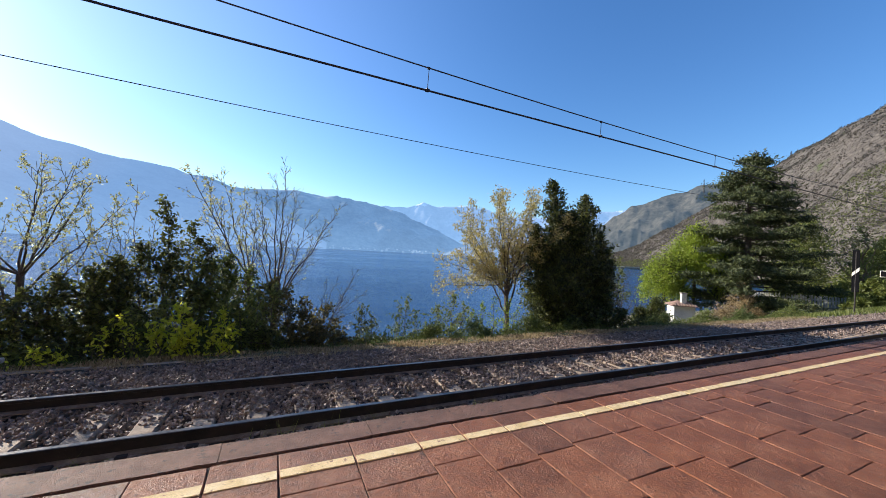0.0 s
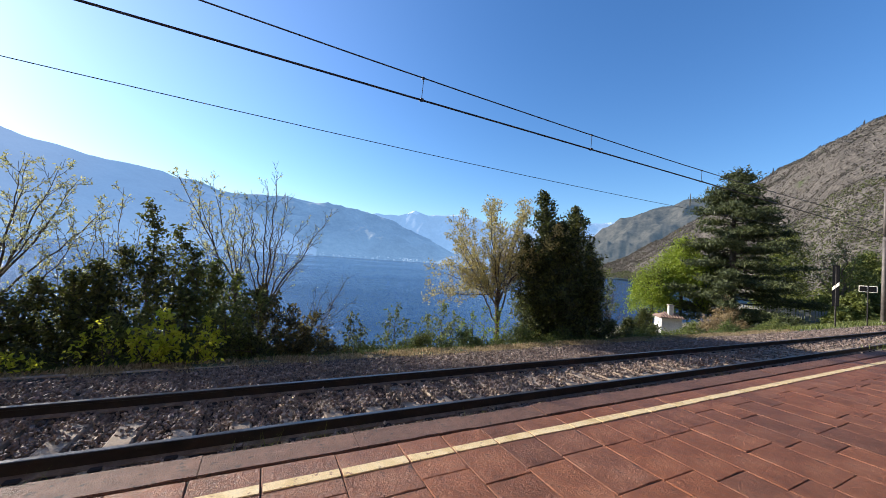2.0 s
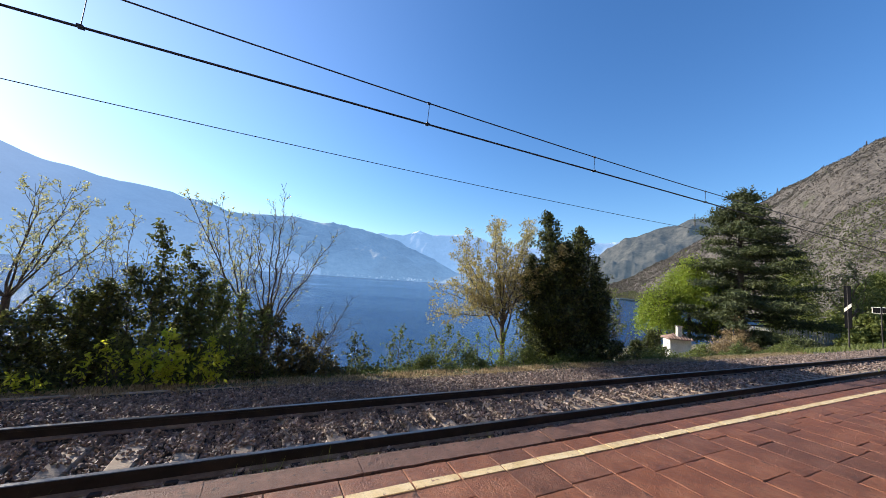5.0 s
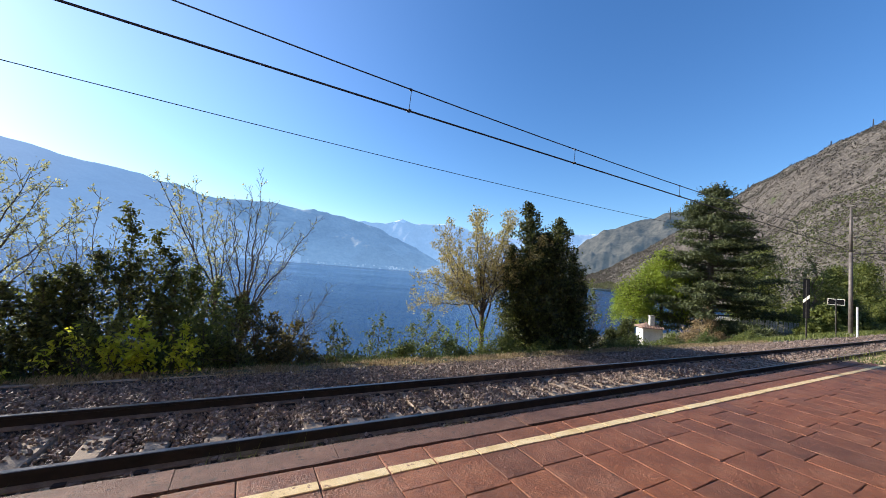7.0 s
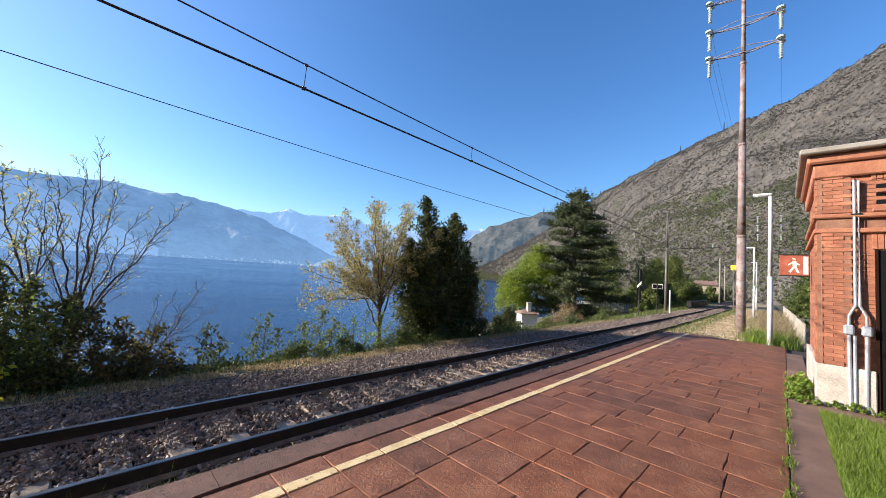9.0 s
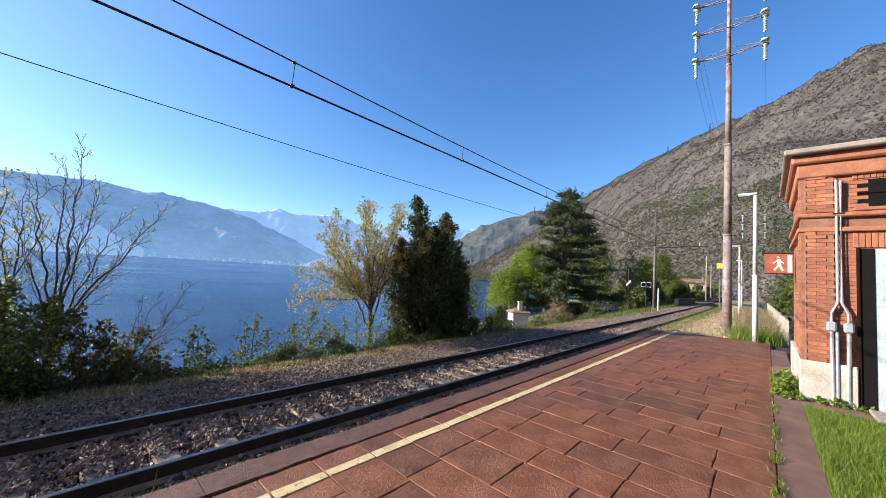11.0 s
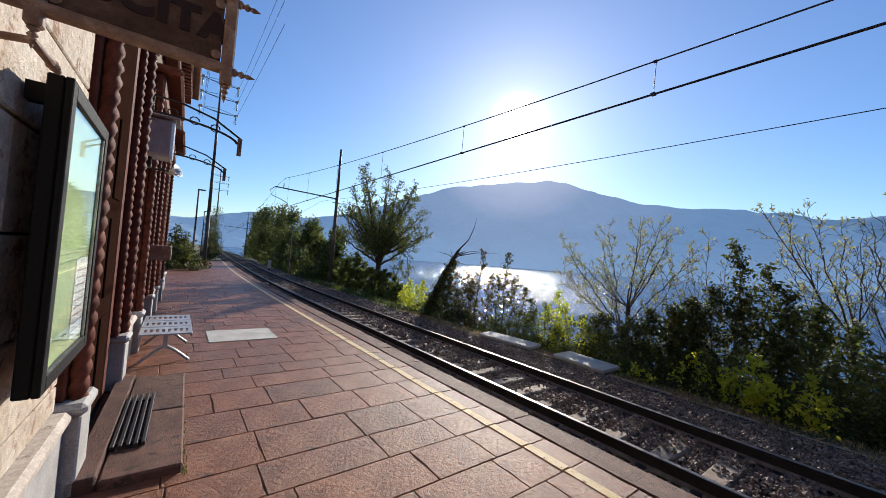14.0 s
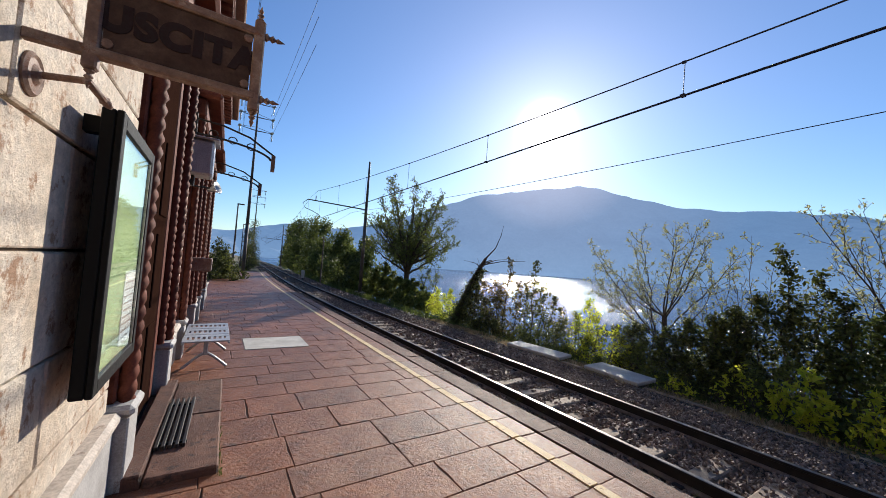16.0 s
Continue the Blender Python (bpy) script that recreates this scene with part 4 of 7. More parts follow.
for p in PORTALS:
    for s in (-1, 1):
        part("pilaster_base", boxm(p + s * HALF - 0.17, p + s * HALF + 0.17, -0.1, 0.13, 0, 0.56, 0.012), M_GREYSTONE, station, "grey stone pilaster base")
        part("base_moulding", boxm(p + s * HALF - 0.2, p + s * HALF + 0.2, -0.1, 0.16, 0.56, 0.65, 0.03), M_GREYSTONE, station)
        part("pilaster", boxm(p + s * HALF - 0.13, p + s * HALF + 0.13, -0.1, 0.03, 0.65, 4.2, 0.015), M_DARKRED, station, "dark red terracotta pilaster")
        part("twisted_column", rope(bmesh.new(), p + s * HALF + s * 0.04, 0.075, 0.65, 4.15, 0.056, 10), M_DARKRED, station, "rope-twisted terracotta column", smooth=True)
        part("twisted_column", rope(bmesh.new(), p + s * (HALF - 0.2), 0.02, 0.65, 4.15, 0.046, 12), M_DARKRED, station, "rope-twisted terracotta column", smooth=True)
        part("door_jamb", boxm(p + s * (HALF - 0.36) - 0.1, p + s * (HALF - 0.36) + 0.1, -0.3, -0.0, 0.02, 4.15, 0.015), M_DARKRED, station)
    part("lintel", boxm(p - HALF - 0.2, p + HALF + 0.2, -0.1, 0.14, 4.18, 4.5, 0.03), M_DARKRED, station, "dark red moulded lintel")
    part("portal_cornice", boxm(p - HALF - 0.3, p + HALF + 0.3, -0.1, 0.36, 4.5, 4.62, 0.04), M_DARKRED, station)
    # door lies flush; its colour stands in for the shade of a recess
    d = part("door", boxm(p - 0.62, p + 0.62, -0.028, -0.012, 0.05, 4.15), M_SHADEDBROWN, station, "dark brown panelled door, deepened in colour for recess shade")
    for q in (-1, 1):
        for zc in (0.6, 1.6, 2.6):
            part("door_panel", boxm(p + q * 0.3 - 0.22, p + q * 0.3 + 0.22, -0.012, 0.004, zc - 0.4, zc + 0.4, 0.008), M_SHADEDBROWN, d)
for z0, out in ((5.0, 0.2), (7.1, 0.3)):
    for k in range(int((L1 - L0) / 0.3)):
        if z0 > 6:
            part("dentil", boxm(L0 + 0.3 * k, L0 + 0.3 * k + 0.16, 0.0, out, z0 + 0.1, z0 + 0.3), M_DARKRED, station)
    part("string_course", boxm(L0, L1, -0.03, out + 0.03, z0 + 0.31, z0 + 0.48, 0.03), M_DARKRED, station, "moulded terracotta string course")

# door step with a boot scraper grate
stp = thing("doorstep", "worn reddish stone doorstep before the portal", "step")
stp.matrix_basis = ST
for i in range(2):
    part("step_stone", boxm(-2.86 + 1.2 * i, -1.67 + 1.2 * i, 0.24, 0.74, -0.02, 0.07, 0.015), M_EDGE, stp)
part("riser_stone", boxm(-2.86, -0.47, 0.07, 0.235, -0.02, 0.11, 0.012), M_EDGE, stp)
gr = thing("door_grate", "dark slatted metal boot grate lying on the doorstep", "grate")
gr.matrix_basis = ST @ pose(-1.5, 0.36, 0.075, 0, 0, 0)
for k in range(5):
    bm = boxm(-0.6, 0.6, -0.1 + 0.05 * k - 0.014, -0.1 + 0.05 * k + 0.014, 0, 0.035, 0.004)
    part("slat", bm, M_GRATE, gr)
part("grate_bar", boxm(-0.5, -0.46, -0.12, 0.12, -0.004, 0.012), M_GRATE, gr)
part("grate_bar", boxm(0.46, 0.5, -0.12, 0.12, -0.004, 0.012), M_GRATE, gr)

# notice board
nb = thing("notice_board", "black framed glazed notice board on the wall", "notice board", (-2.25, -0.44, 1.105))
W, H, D0, D1 = 0.98, 1.40, 0.05, 0.155
part("case", boxm(-W, 0, D1 - 0.085, D1 - 0.03, 0, H, 0.006), M_BLACK, nb)
for nm, a in (("frame_side", (-W, -W + 0.075, D1 - 0.028, D1, 0, H)), ("frame_side", (-0.075, 0, D1 - 0.028, D1, 0, H)), ("frame_rail", (-W + 0.076, -0.076, D1 - 0.028, D1, 0, 0.075)), ("frame_rail", (-W + 0.076, -0.076, D1 - 0.028, D1, H - 0.075, H))):
    part(nm, boxm(*a, 0.004), M_BLACK, nb)
for nm, a in (("inner_trim", (-W + 0.077, -W + 0.09, D1 - 0.02, D1 - 0.006, 0.077, H - 0.077)), ("inner_trim", (-0.09, -0.077, D1 - 0.02, D1 - 0.006, 0.077, H - 0.077))):
    part(nm, boxm(*a), M_SILVER, nb, "thin aluminium trim")
part("back_panel", boxm(-W + 0.08, -0.08, D1 - 0.029, D1 - 0.026, 0.08, H - 0.08), plain("green_felt", (0.3, 0.4, 0.17), 0.85), nb)
part("timetable", boxm(-W + 0.12, -W + 0.42, D1 - 0.025, D1 - 0.022, 0.12, 0.58), M_PAPER, nb, "white printed timetable sheet")
for k in range(9):
    part("printed_line", boxm(-W + 0.14, -W + 0.4, D1 - 0.0215, D1 - 0.021, 0.16 + 0.043 * k, 0.17 + 0.043 * k), M_IRON, nb)
pane = part("pane", boxm(-W + 0.078, -0.078, D1 - 0.016, D1 - 0.012, 0.078, H - 0.078), M_GLASS, nb, "clear reflecting glass pane")
pane.visible_shadow = False
part("wall_bracket", boxm(-W + 0.05, -W + 0.12, -0.0, D1 - 0.086, H - 0.12, H - 0.04), M_BLACK, nb)
part("wall_bracket", boxm(-0.12, -0.05, -0.0, D1 - 0.086, H - 0.12, H - 0.04), M_BLACK, nb)

# hanging exit sign
SGX = -1.72
sg = thing("hanging_sign", "old rusted enamel exit sign on ornate wall brackets", "sign", (SGX, -0.345, 2.52))
sg.scale = (0.79, 0.79, 0.79)
part("plate", boxm(-0.012, 0.012, 0.1, 0.7, 0.05, 0.36), M_SIGNBROWN, sg)
for nm, a in (("frame_rail", (-0.03, 0.03, 0.06, 0.74, 0.0, 0.045)), ("frame_rail", (-0.03, 0.03, 0.06, 0.74, 0.365, 0.41)), ("frame_post", (-0.028, 0.028, 0.04, 0.095, -0.06, 0.46)), ("frame_post", (-0.028, 0.028, 0.705, 0.76, -0.06, 0.46))):
    part(nm, boxm(*a, 0.008), M_SIGNFRAME, sg, "flaking rust-stained frame")


def finial(bm, p, d, s=1.0):
    q = Vector(d).to_track_quat("Z", "Y")
    prof = [(0.022, 0), (0.03, 0.012), (0.012, 0.03), (0.026, 0.05), (0.01, 0.07), (0.018, 0.085), (0.002, 0.13)]
    k = len(bm.verts)
    lathe(bm, [(r * s, z * s) for r, z in prof], 8)
    bm.verts.ensure_lookup_table()
    for v in bm.verts[k:]:
        v.co = q @ v.co + Vector(p)
    return bm


for y in (0.067, 0.732):
    for z, dz in ((-0.06, -1), (0.46, 1)):
        part("finial", finial(bmesh.new(), (0, y, z), (0, 0, dz), 0.7), M_SIGNFRAME, sg)
for z in (0.02, 0.385):
    part("finial", finial(bmesh.new(), (0, 0.76, z), (0, 1, 0), 0.8), M_SIGNFRAME, sg)
    for sx in (-1, 1):
        for y in (0.1, 0.7):
            part("corner_scroll", lathe(bmesh.new(), [(0.005, -0.008), (0.022, -0.006), (0.022, 0.006), (0.005, 0.008)], 10, (0, 0, 0)), M_SIGNFRAME, sg).matrix_basis = pose(sx * 0.018, y + (0.02 if y < 0.4 else -0.02), 0.075 if z < 0.2 else 0.335, 0, 90, 0)
for sx in (-1, 1):
    cu = bpy.data.curves.new("lettering", "FONT")
    cu.body, cu.size, cu.extrude, cu.align_x, cu.align_y = "USCITA", 0.18, 0.002, "CENTER", "CENTER"
    cu.offset, cu.space_character = 0.011, 1.1
    cu.materials.append(M_LETTER)
    tx = new("lettering", cu)
    tx.parent = sg
    tx.matrix_basis = pose(sx * 0.014, 0.4, 0.205, 90, 0, 90 * sx)
    tagged(tx, "faded dark red capital letters")
bm = bmesh.new()
sweep(bm, [(-0.11, -0.15, -0.11), (-0.12, -0.05, -0.09), (-0.08, 0.04, -0.09), (0.0, 0.07, -0.12), (-0.12, 0.1, -0.15)], 0.017, 8)
part("bracket", bm, M_SIGNFRAME, sg)
bm = bmesh.new()
lathe(bm, [(0.1, -0.01), (0.1, 0.008), (0.086, 0.02), (0.074, 0.012), (0.05, 0.018), (0.03, 0.034), (0.012, 0.04)], 20)
r = part("rosette", bm, M_SIGNFRAME, sg, "cast iron wall rosette")
r.matrix_basis = pose(-0.11, -0.148, -0.11, -90, 0, 0)
part("finial", finial(bmesh.new(), (-0.12, 0.1, -0.15), (-1, 0.1, -0.1), 0.8), M_SIGNFRAME, sg)
part("wall_bar", boxm(-0.02, 0.02, -0.15, 0.06, 0.36, 0.41, 0.005), M_SIGNFRAME, sg)
part("wall_bar", boxm(-0.02, 0.02, -0.15, 0.06, 0.0, 0.05, 0.005), M_SIGNFRAME, sg)

# ornate iron canopy brackets further on
for k, lx in enumerate((-4.1, -7.2)):
    cb = thing("canopy_bracket", "ornate black wrought iron bracket on the wall", "bracket", group="iron brackets on the wall")
    cb.matrix_basis = ST @ pose(lx, 0.02, 3.55)
    cb.scale = (1.0, 1.3, 1.0)
    part("curved_arm", sweep(bmesh.new(), [(0, 0.9 * math.sin(a), 0.25 * math.cos(a) - 0.0) for a in np.linspace(0.0, 1.5, 9)], 0.018, 6), M_IRON, cb)
    part("top_arm", sweep(bmesh.new(), [(0, 0, 0.5), (0, 0.3, 0.47), (0, 0.62, 0.36), (0, 0.95, 0.1)], 0.016, 6), M_IRON, cb)
    for a in (0.2, 0.42, 0.64):
        part("scroll", sweep(bmesh.new(), [(0, a + 0.05 * math.cos(q), 0.34 - 0.22 * a + 0.06 * math.sin(q)) for q in np.linspace(0, 6.0, 10)], 0.009, 5), M_IRON, cb)
    part("pendant", boxm(-0.025, 0.025, 0.9, 0.95, -0.18, 0.12, 0.006), M_SIGNFRAME, cb)
    part("wall_plate", boxm(-0.025, 0.025, -0.01, 0.02, -0.1, 0.6, 0.005), M_IRON, cb)
mon = thing("information_monitor", "grey hooded train information monitor on the wall", "monitor")
mon.matrix_basis = ST @ pose(-3.35, 0.02, 2.85)
part("housing", boxm(-0.2, 0.2, 0.0, 0.34, 0.1, 0.62, 0.03), M_BENCH, mon)
part("hood", boxm(-0.26, 0.26, -0.01, 0.4, 0.625, 0.65, 0.008), M_BENCH, mon)
part("screen", boxm(-0.206, -0.2, 0.05, 0.3, 0.16, 0.56), M_BLACK, mon, "dark screen")
part("arm", boxm(-0.05, 0.05, 0.0, 0.12, -0.05, 0.1, 0.01), M_IRON, mon)
spk = thing("loudspeaker", "small horn loudspeaker on the wall", "loudspeaker")
spk.matrix_basis = ST @ pose(-4.35, 0.35, 2.95)
part("horn", lathe(bmesh.new(), [(0.03, -0.1), (0.045, -0.03), (0.08, 0.03), (0.11, 0.07), (0.1, 0.075), (0.03, 0.0)], 16), M_BENCH, spk, smooth=True).matrix_basis = pose(0, 0, 0, 0, 70, 60)
part("stay", tube(bmesh.new(), (0, -0.33, 0), (0, -0.05, 0), 0.015, 0.015, 8), M_IRON, spk)
vb = thing("vent_box", "small weathered box fixed on the wall", "box")
vb.matrix_basis = ST @ pose(-5.4, 0.3, 1.45)
part("box_body", boxm(-0.2, 0.2, -0.28, 0.1, 0, 0.26, 0.015), M_SIGNFRAME, vb)

# slotted bench
be = thing("bench", "grey slotted steel bench on splayed legs by the wall", "bench", (-7.35, 0.12, 0))
for k in range(3):
    x0 = -0.8 + 0.545 * k
    pan = part("seat_panel", boxm(x0, x0 + 0.16, -0.318, 0.318, 0.436, 0.456, 0.008), M_BENCH, be, "slotted grey seat panel")
    part("seat_edge", boxm(x0 + 0.36, x0 + 0.52, -0.318, 0.318, 0.436, 0.456, 0.008), M_BENCH, pan)
    for j in range(9):
        y0 = -0.29 + 0.58 * j / 8
        w = 0.026 if j in (0, 8) else 0.017
        part("seat_slat", boxm(x0 + 0.155, x0 + 0.365, y0 - w, y0 + w, 0.438, 0.454), M_BENCH, pan)
for q in (-0.3, 0.3):
    part("seat_rail", tube(bmesh.new(), (-0.82, q, 0.425), (0.84, q, 0.425), 0.016, 0.016, 8), M_BENCH, be)
for xx in (-0.55, 0.6):
    part("leg_post", boxm(xx - 0.03, xx + 0.03, -0.03, 0.03, 0.2, 0.42, 0.008), M_BENCH, be)
    for s in (-1, 1):
        part("leg", sweep(bmesh.new(), [(xx, 0, 0.24), (xx, s * 0.12, 0.16), (xx, s * 0.3, 0.0)], 0.022, 8), M_BENCH, be)
    part("cross_bar", boxm(xx - 0.02, xx + 0.02, -0.3, 0.3, 0.395, 0.418, 0.004), M_BENCH, be)

# ---------------------------------------------------------------- brick hut
HX, HY, HTOP = 9.25, -0.23, 4.42
hut = thing("brick_hut", "small red brick hut with a flat stone cornice", "hut", (HX, HY, 0))
HD, HL = 3.4, 3.4
part("core", boxm(-0.002, HL, -HD, 0.002, 0, HTOP), M_MORTAR, hut)
part("plinth", boxm(-0.075, HL, -0.62, 0.075, -0.05, 0.7, 0.015), M_PLINTH, hut, "weathered pale rendered plinth")
part("plinth", boxm(-0.075, HL, -HD, -1.67, -0.05, 0.7, 0.015), M_PLINTH, hut)
part("roof_slab", boxm(-0.3, HL + 0.25, -HD - 0.3, 0.27, HTOP, HTOP + 0.1, 0.02), M_CONC, hut, "mossy stone roof edge")
part("cornice", boxm(-0.17, HL + 0.15, -HD - 0.1, 0.17, HTOP - 0.16, HTOP, 0.03), M_BRICKMOULD, hut)
part("cornice_lower", boxm(-0.09, HL + 0.05, -HD, 0.09, HTOP - 0.42, HTOP - 0.16, 0.02), M_BRICKMOULD, hut)
part("band", boxm(-0.08, HL, -HD, 0.09, 3.0, 3.08, 0.012), M_BRICKMOULD, hut)
part("band", boxm(-0.1, HL, -HD, 0.1, 3.26, 3.34, 0.02), M_BRICKMOULD, hut)
part("pier_bed", boxm(-0.046, 0.5, -0.36, 0.046, 0.7, HTOP - 0.42), M_MORTAR, hut)
# corner pier stands proud, with a sunk panel
BH, BL = 0.068, 0.25
brick_me = {}


def brick(w, d):
    key = (round(w, 2), d)
    if key not in brick_me:
        bm = boxm(-w / 2, w / 2, -d / 2, d / 2, -BH / 2 + 0.004, BH / 2 - 0.004)
        bmesh.ops.bevel(bm, geom=list(bm.edges), offset=0.004, segments=1, affect="EDGES")
        me = bpy.data.meshes.new("brick")
        bm.to_mesh(me)
        bm.free()
        me.materials.append(M_BRICK)
        brick_me[key] = me
    return brick_me[key]


far_v, far_f = [], []


def lay(x, y, z, w, d, along_y, proud):
    """One brick whose face stands at x = -proud (camera side) or y = +proud (track side)."""
    if along_y and z < 2.7 and y > -0.8:
        ob = new("brick", brick(w, d))
        ob.parent = hut
        ob.matrix_basis = pose(x, y, z, 0, 0, 90)
        return
    k = len(far_v)
    ex, ey = (d / 2, w / 2) if along_y else (w / 2, d / 2)
    h = BH / 2 - 0.005
    far_v.extend([(x + sx * ex, y + sy * ey, z + sz * h) for sz in (-1, 1) for sx, sy in ((-1, -1), (1, -1), (1, 1), (-1, 1))])
    far_f.extend([(k, k + 3, k + 2, k + 1), (k + 4, k + 5, k + 6, k + 7)] + [(k + q, k + (q + 1) % 4, k + 4 + (q + 1) % 4, k + 4 + q) for q in range(4)])


row = 0
z = 0.7 + BH / 2
while z < HTOP - 0.42:
    if not 2.98 < z < 3.36:
        shift = 0.0 if row % 2 else BL / 2
        u = -HD
        cuts = [-HD + shift + BL * i for i in range(15)]
        cuts = [-HD] + [c for c in cuts if -HD + 0.05 < c < -0.02] + [0.0]
        for a, b in zip(cuts, cuts[1:]):
            mid = (a + b) / 2
            if -1.62 < mid < -0.65 and (z < 2.72 or 3.42 < z < 3.92):
                continue
            pier = mid > -0.37
            sunk = -0.3 < mid < -0.07 and (0.8 < z < 2.9 or 3.45 < z < 3.95)
            proud = 0.06 if pier and not sunk else (0.048 if pier else 0.006)
            lay(0.04 - proud, mid, z, b - a - 0.011, 0.09, True, proud)
        cuts = [0.0] + [c for c in [shift + BL * i for i in range(20)] if 0.05 < c < HL - 0.05] + [HL]
        for a, b in zip(cuts, cuts[1:]):
            mid = (a + b) / 2
            proud = 0.06 if mid < 0.44 else 0.006
            lay(mid, -0.04 + proud, z, b - a - 0.011, 0.09, False, proud)
    row += 1
    z += BH
ob = link("bricks_beyond", np_mesh("bricks_beyond", far_v, far_f), M_BRICKFAR, hut)
tagged(ob, kind="stuff")
for k in range(6):
    part("soldier_brick", boxm(-0.045, 0.03, -0.03 - 0.062 * k - 0.056, -0.03 - 0.062 * k, 3.085, 3.255, 0.006), M_BRICK, hut)
for k in range(15):
    part("soldier_brick", boxm(-0.03, 0.02, -0.59 - 0.07 * k - 0.064, -0.59 - 0.07 * k, 2.72, 2.97, 0.006), M_BRICK, hut)
    part("soldier_brick", boxm(-0.03, 0.02, -0.59 - 0.07 * k - 0.064, -0.59 - 0.07 * k, 3.92, 4.02, 0.006), M_BRICK, hut)
dr = part("door", boxm(-0.012, 0.0, -1.62, -0.65, 0.03, 2.7), M_DOOR, hut, "pale blue painted door")
part("door_frame", boxm(-0.04, 0.0, -0.66, -0.62, 0.0, 2.72, 0.004), M_SHADEDBROWN, hut)
for zz in (0.35, 1.1, 1.85):
    part("door_panel", boxm(-0.024, -0.011, -1.55, -0.89, zz, zz + 0.6, 0.006), M_DOOR, dr)
# thin black plate in place of the shade in the door gap
part("door_shadow_gap", boxm(-0.016, -0.005, -0.83, -0.661, 0.03, 2.7), M_BLACK, dr, "black strip standing for the shaded gap beside the leaf")
w1 = part("window", boxm(-0.01, 0.0, -1.62, -0.65, 3.42, 3.92), M_BLACK, hut, "dark recessed transom window")
part("window_bar", boxm(-0.03, -0.009, -1.62, -0.65, 3.66, 3.69), M_SHADEDBROWN, w1)
part("window_sill", boxm(-0.06, 0.0, -1.67, -0.6, 3.36, 3.42, 0.01), M_BRICKMOULD, w1)
# conduits on the wall
pp = thing("cable_conduits", "galvanised cable conduits with two grey junction boxes", "conduit", (HX - 0.06, HY - 0.43, 0))
for y, top in ((0.035, 3.92), (-0.015, 3.9)):
    s = 1 if y > 0 else -1
    part("conduit", sweep(bmesh.new(), [(-0.02, y, top), (-0.02, y, 1.75), (-0.02, y + s * 0.07, 1.58), (-0.02, y + s * 0.075, 1.4)], 0.02, 8), M_BENCH, pp)
    part("conduit", sweep(bmesh.new(), [(-0.02, y + s * 0.075, 1.25), (-0.02, y + s * 0.06, 0.0)], 0.025, 8), M_BENCH, pp)
    part("junction_box", boxm(-0.075, 0.02, y + s * 0.075 - 0.062, y + s * 0.075 + 0.062, 1.25, 1.42, 0.025), M_BENCH, pp)
part("conduit", sweep(bmesh.new(), [(-0.02, 0.045, 1.25), (-0.02, 0.045, 0.0)], 0.022, 8), M_BENCH, pp)
part("clamp", boxm(-0.045, 0.02, -0.06, 0.08, 3.3, 3.33), M_IRON, pp)
part("doormat_slab", boxm(8.5, 9.18, -2.1, -0.95, 0.0, 0.06, 0.01), M_CONC)
tagged(bpy.data.objects["doormat_slab"], "studded pale threshold slab before the hut door", "step")
# exit board on the hut
es = thing("exit_board", "rust-red metal board with a pale painted pictogram on the hut wall", "sign", (11.6, -0.175, 2.33))
part("plate", boxm(-0.03, 0.03, 0.0, 0.5, 0, 0.47, 0.008), M_REDSIGN, es)
part("rim", boxm(-0.04, 0.04, -0.01, 0.51, 0.47, 0.49, 0.004), M_IRON, es)
part("rim", boxm(-0.04, 0.04, -0.01, 0.51, -0.02, 0.0, 0.004), M_IRON, es)
part("painted_mark", boxm(-0.034, -0.0305, 0.02, 0.1, 0.03, 0.44), M_PALE, es)
for k, ((ya, za), (yb, zb), r) in enumerate((((0.26, 0.37), (0.25, 0.4), 0.03), ((0.25, 0.34), (0.24, 0.2), 0.034), ((0.24, 0.22), (0.33, 0.07), 0.02), ((0.24, 0.22), (0.18, 0.06), 0.02), ((0.25, 0.32), (0.35, 0.24), 0.014), ((0.25, 0.32), (0.16, 0.24), 0.014))):
    v = Vector((0, yb - ya, zb - za)).normalized()
    q = Vector((0, -v.z, v.y)) * r
    p, e = Vector((-0.033 - 0.0015 * k, ya, za)), Vector((-0.033 - 0.0015 * k, yb, zb))
    link("painted_mark", np_mesh("painted_mark", [p + q, e + q, e - q, p - q], [(0, 1, 2, 3)]), M_PALE, es)

# ---------------------------------------------------------------- lamps, fence, signals
def lamp(x, y, h, mat):
    th = thing("platform_lamp", "slim white lamp post with a flat lamp head", "street lamp", (x, y, 0), group="lamp posts along the platform")
    bm = bmesh.new()
    tube(bm, (0, 0, -0.15), (0, 0, h * 0.45), 0.085, 0.075, 12)
    tube(bm, (0, 0, h * 0.45), (0, 0, h), 0.068, 0.055, 12)
    part("post", bm, mat, th, smooth=True)
    part("lamp_head", boxm(-0.1, 0.1, -0.06, 0.5, h - 0.01, h + 0.08, 0.025), mat, th)
    part("diffuser", boxm(-0.08, 0.08, 0.12, 0.46, h - 0.03, h - 0.011, 0.008), M_GLASSY, th)
    part("base_plate", boxm(-0.14, 0.14, -0.14, 0.14, -0.02, 0.02, 0.005), M_GALV, th)


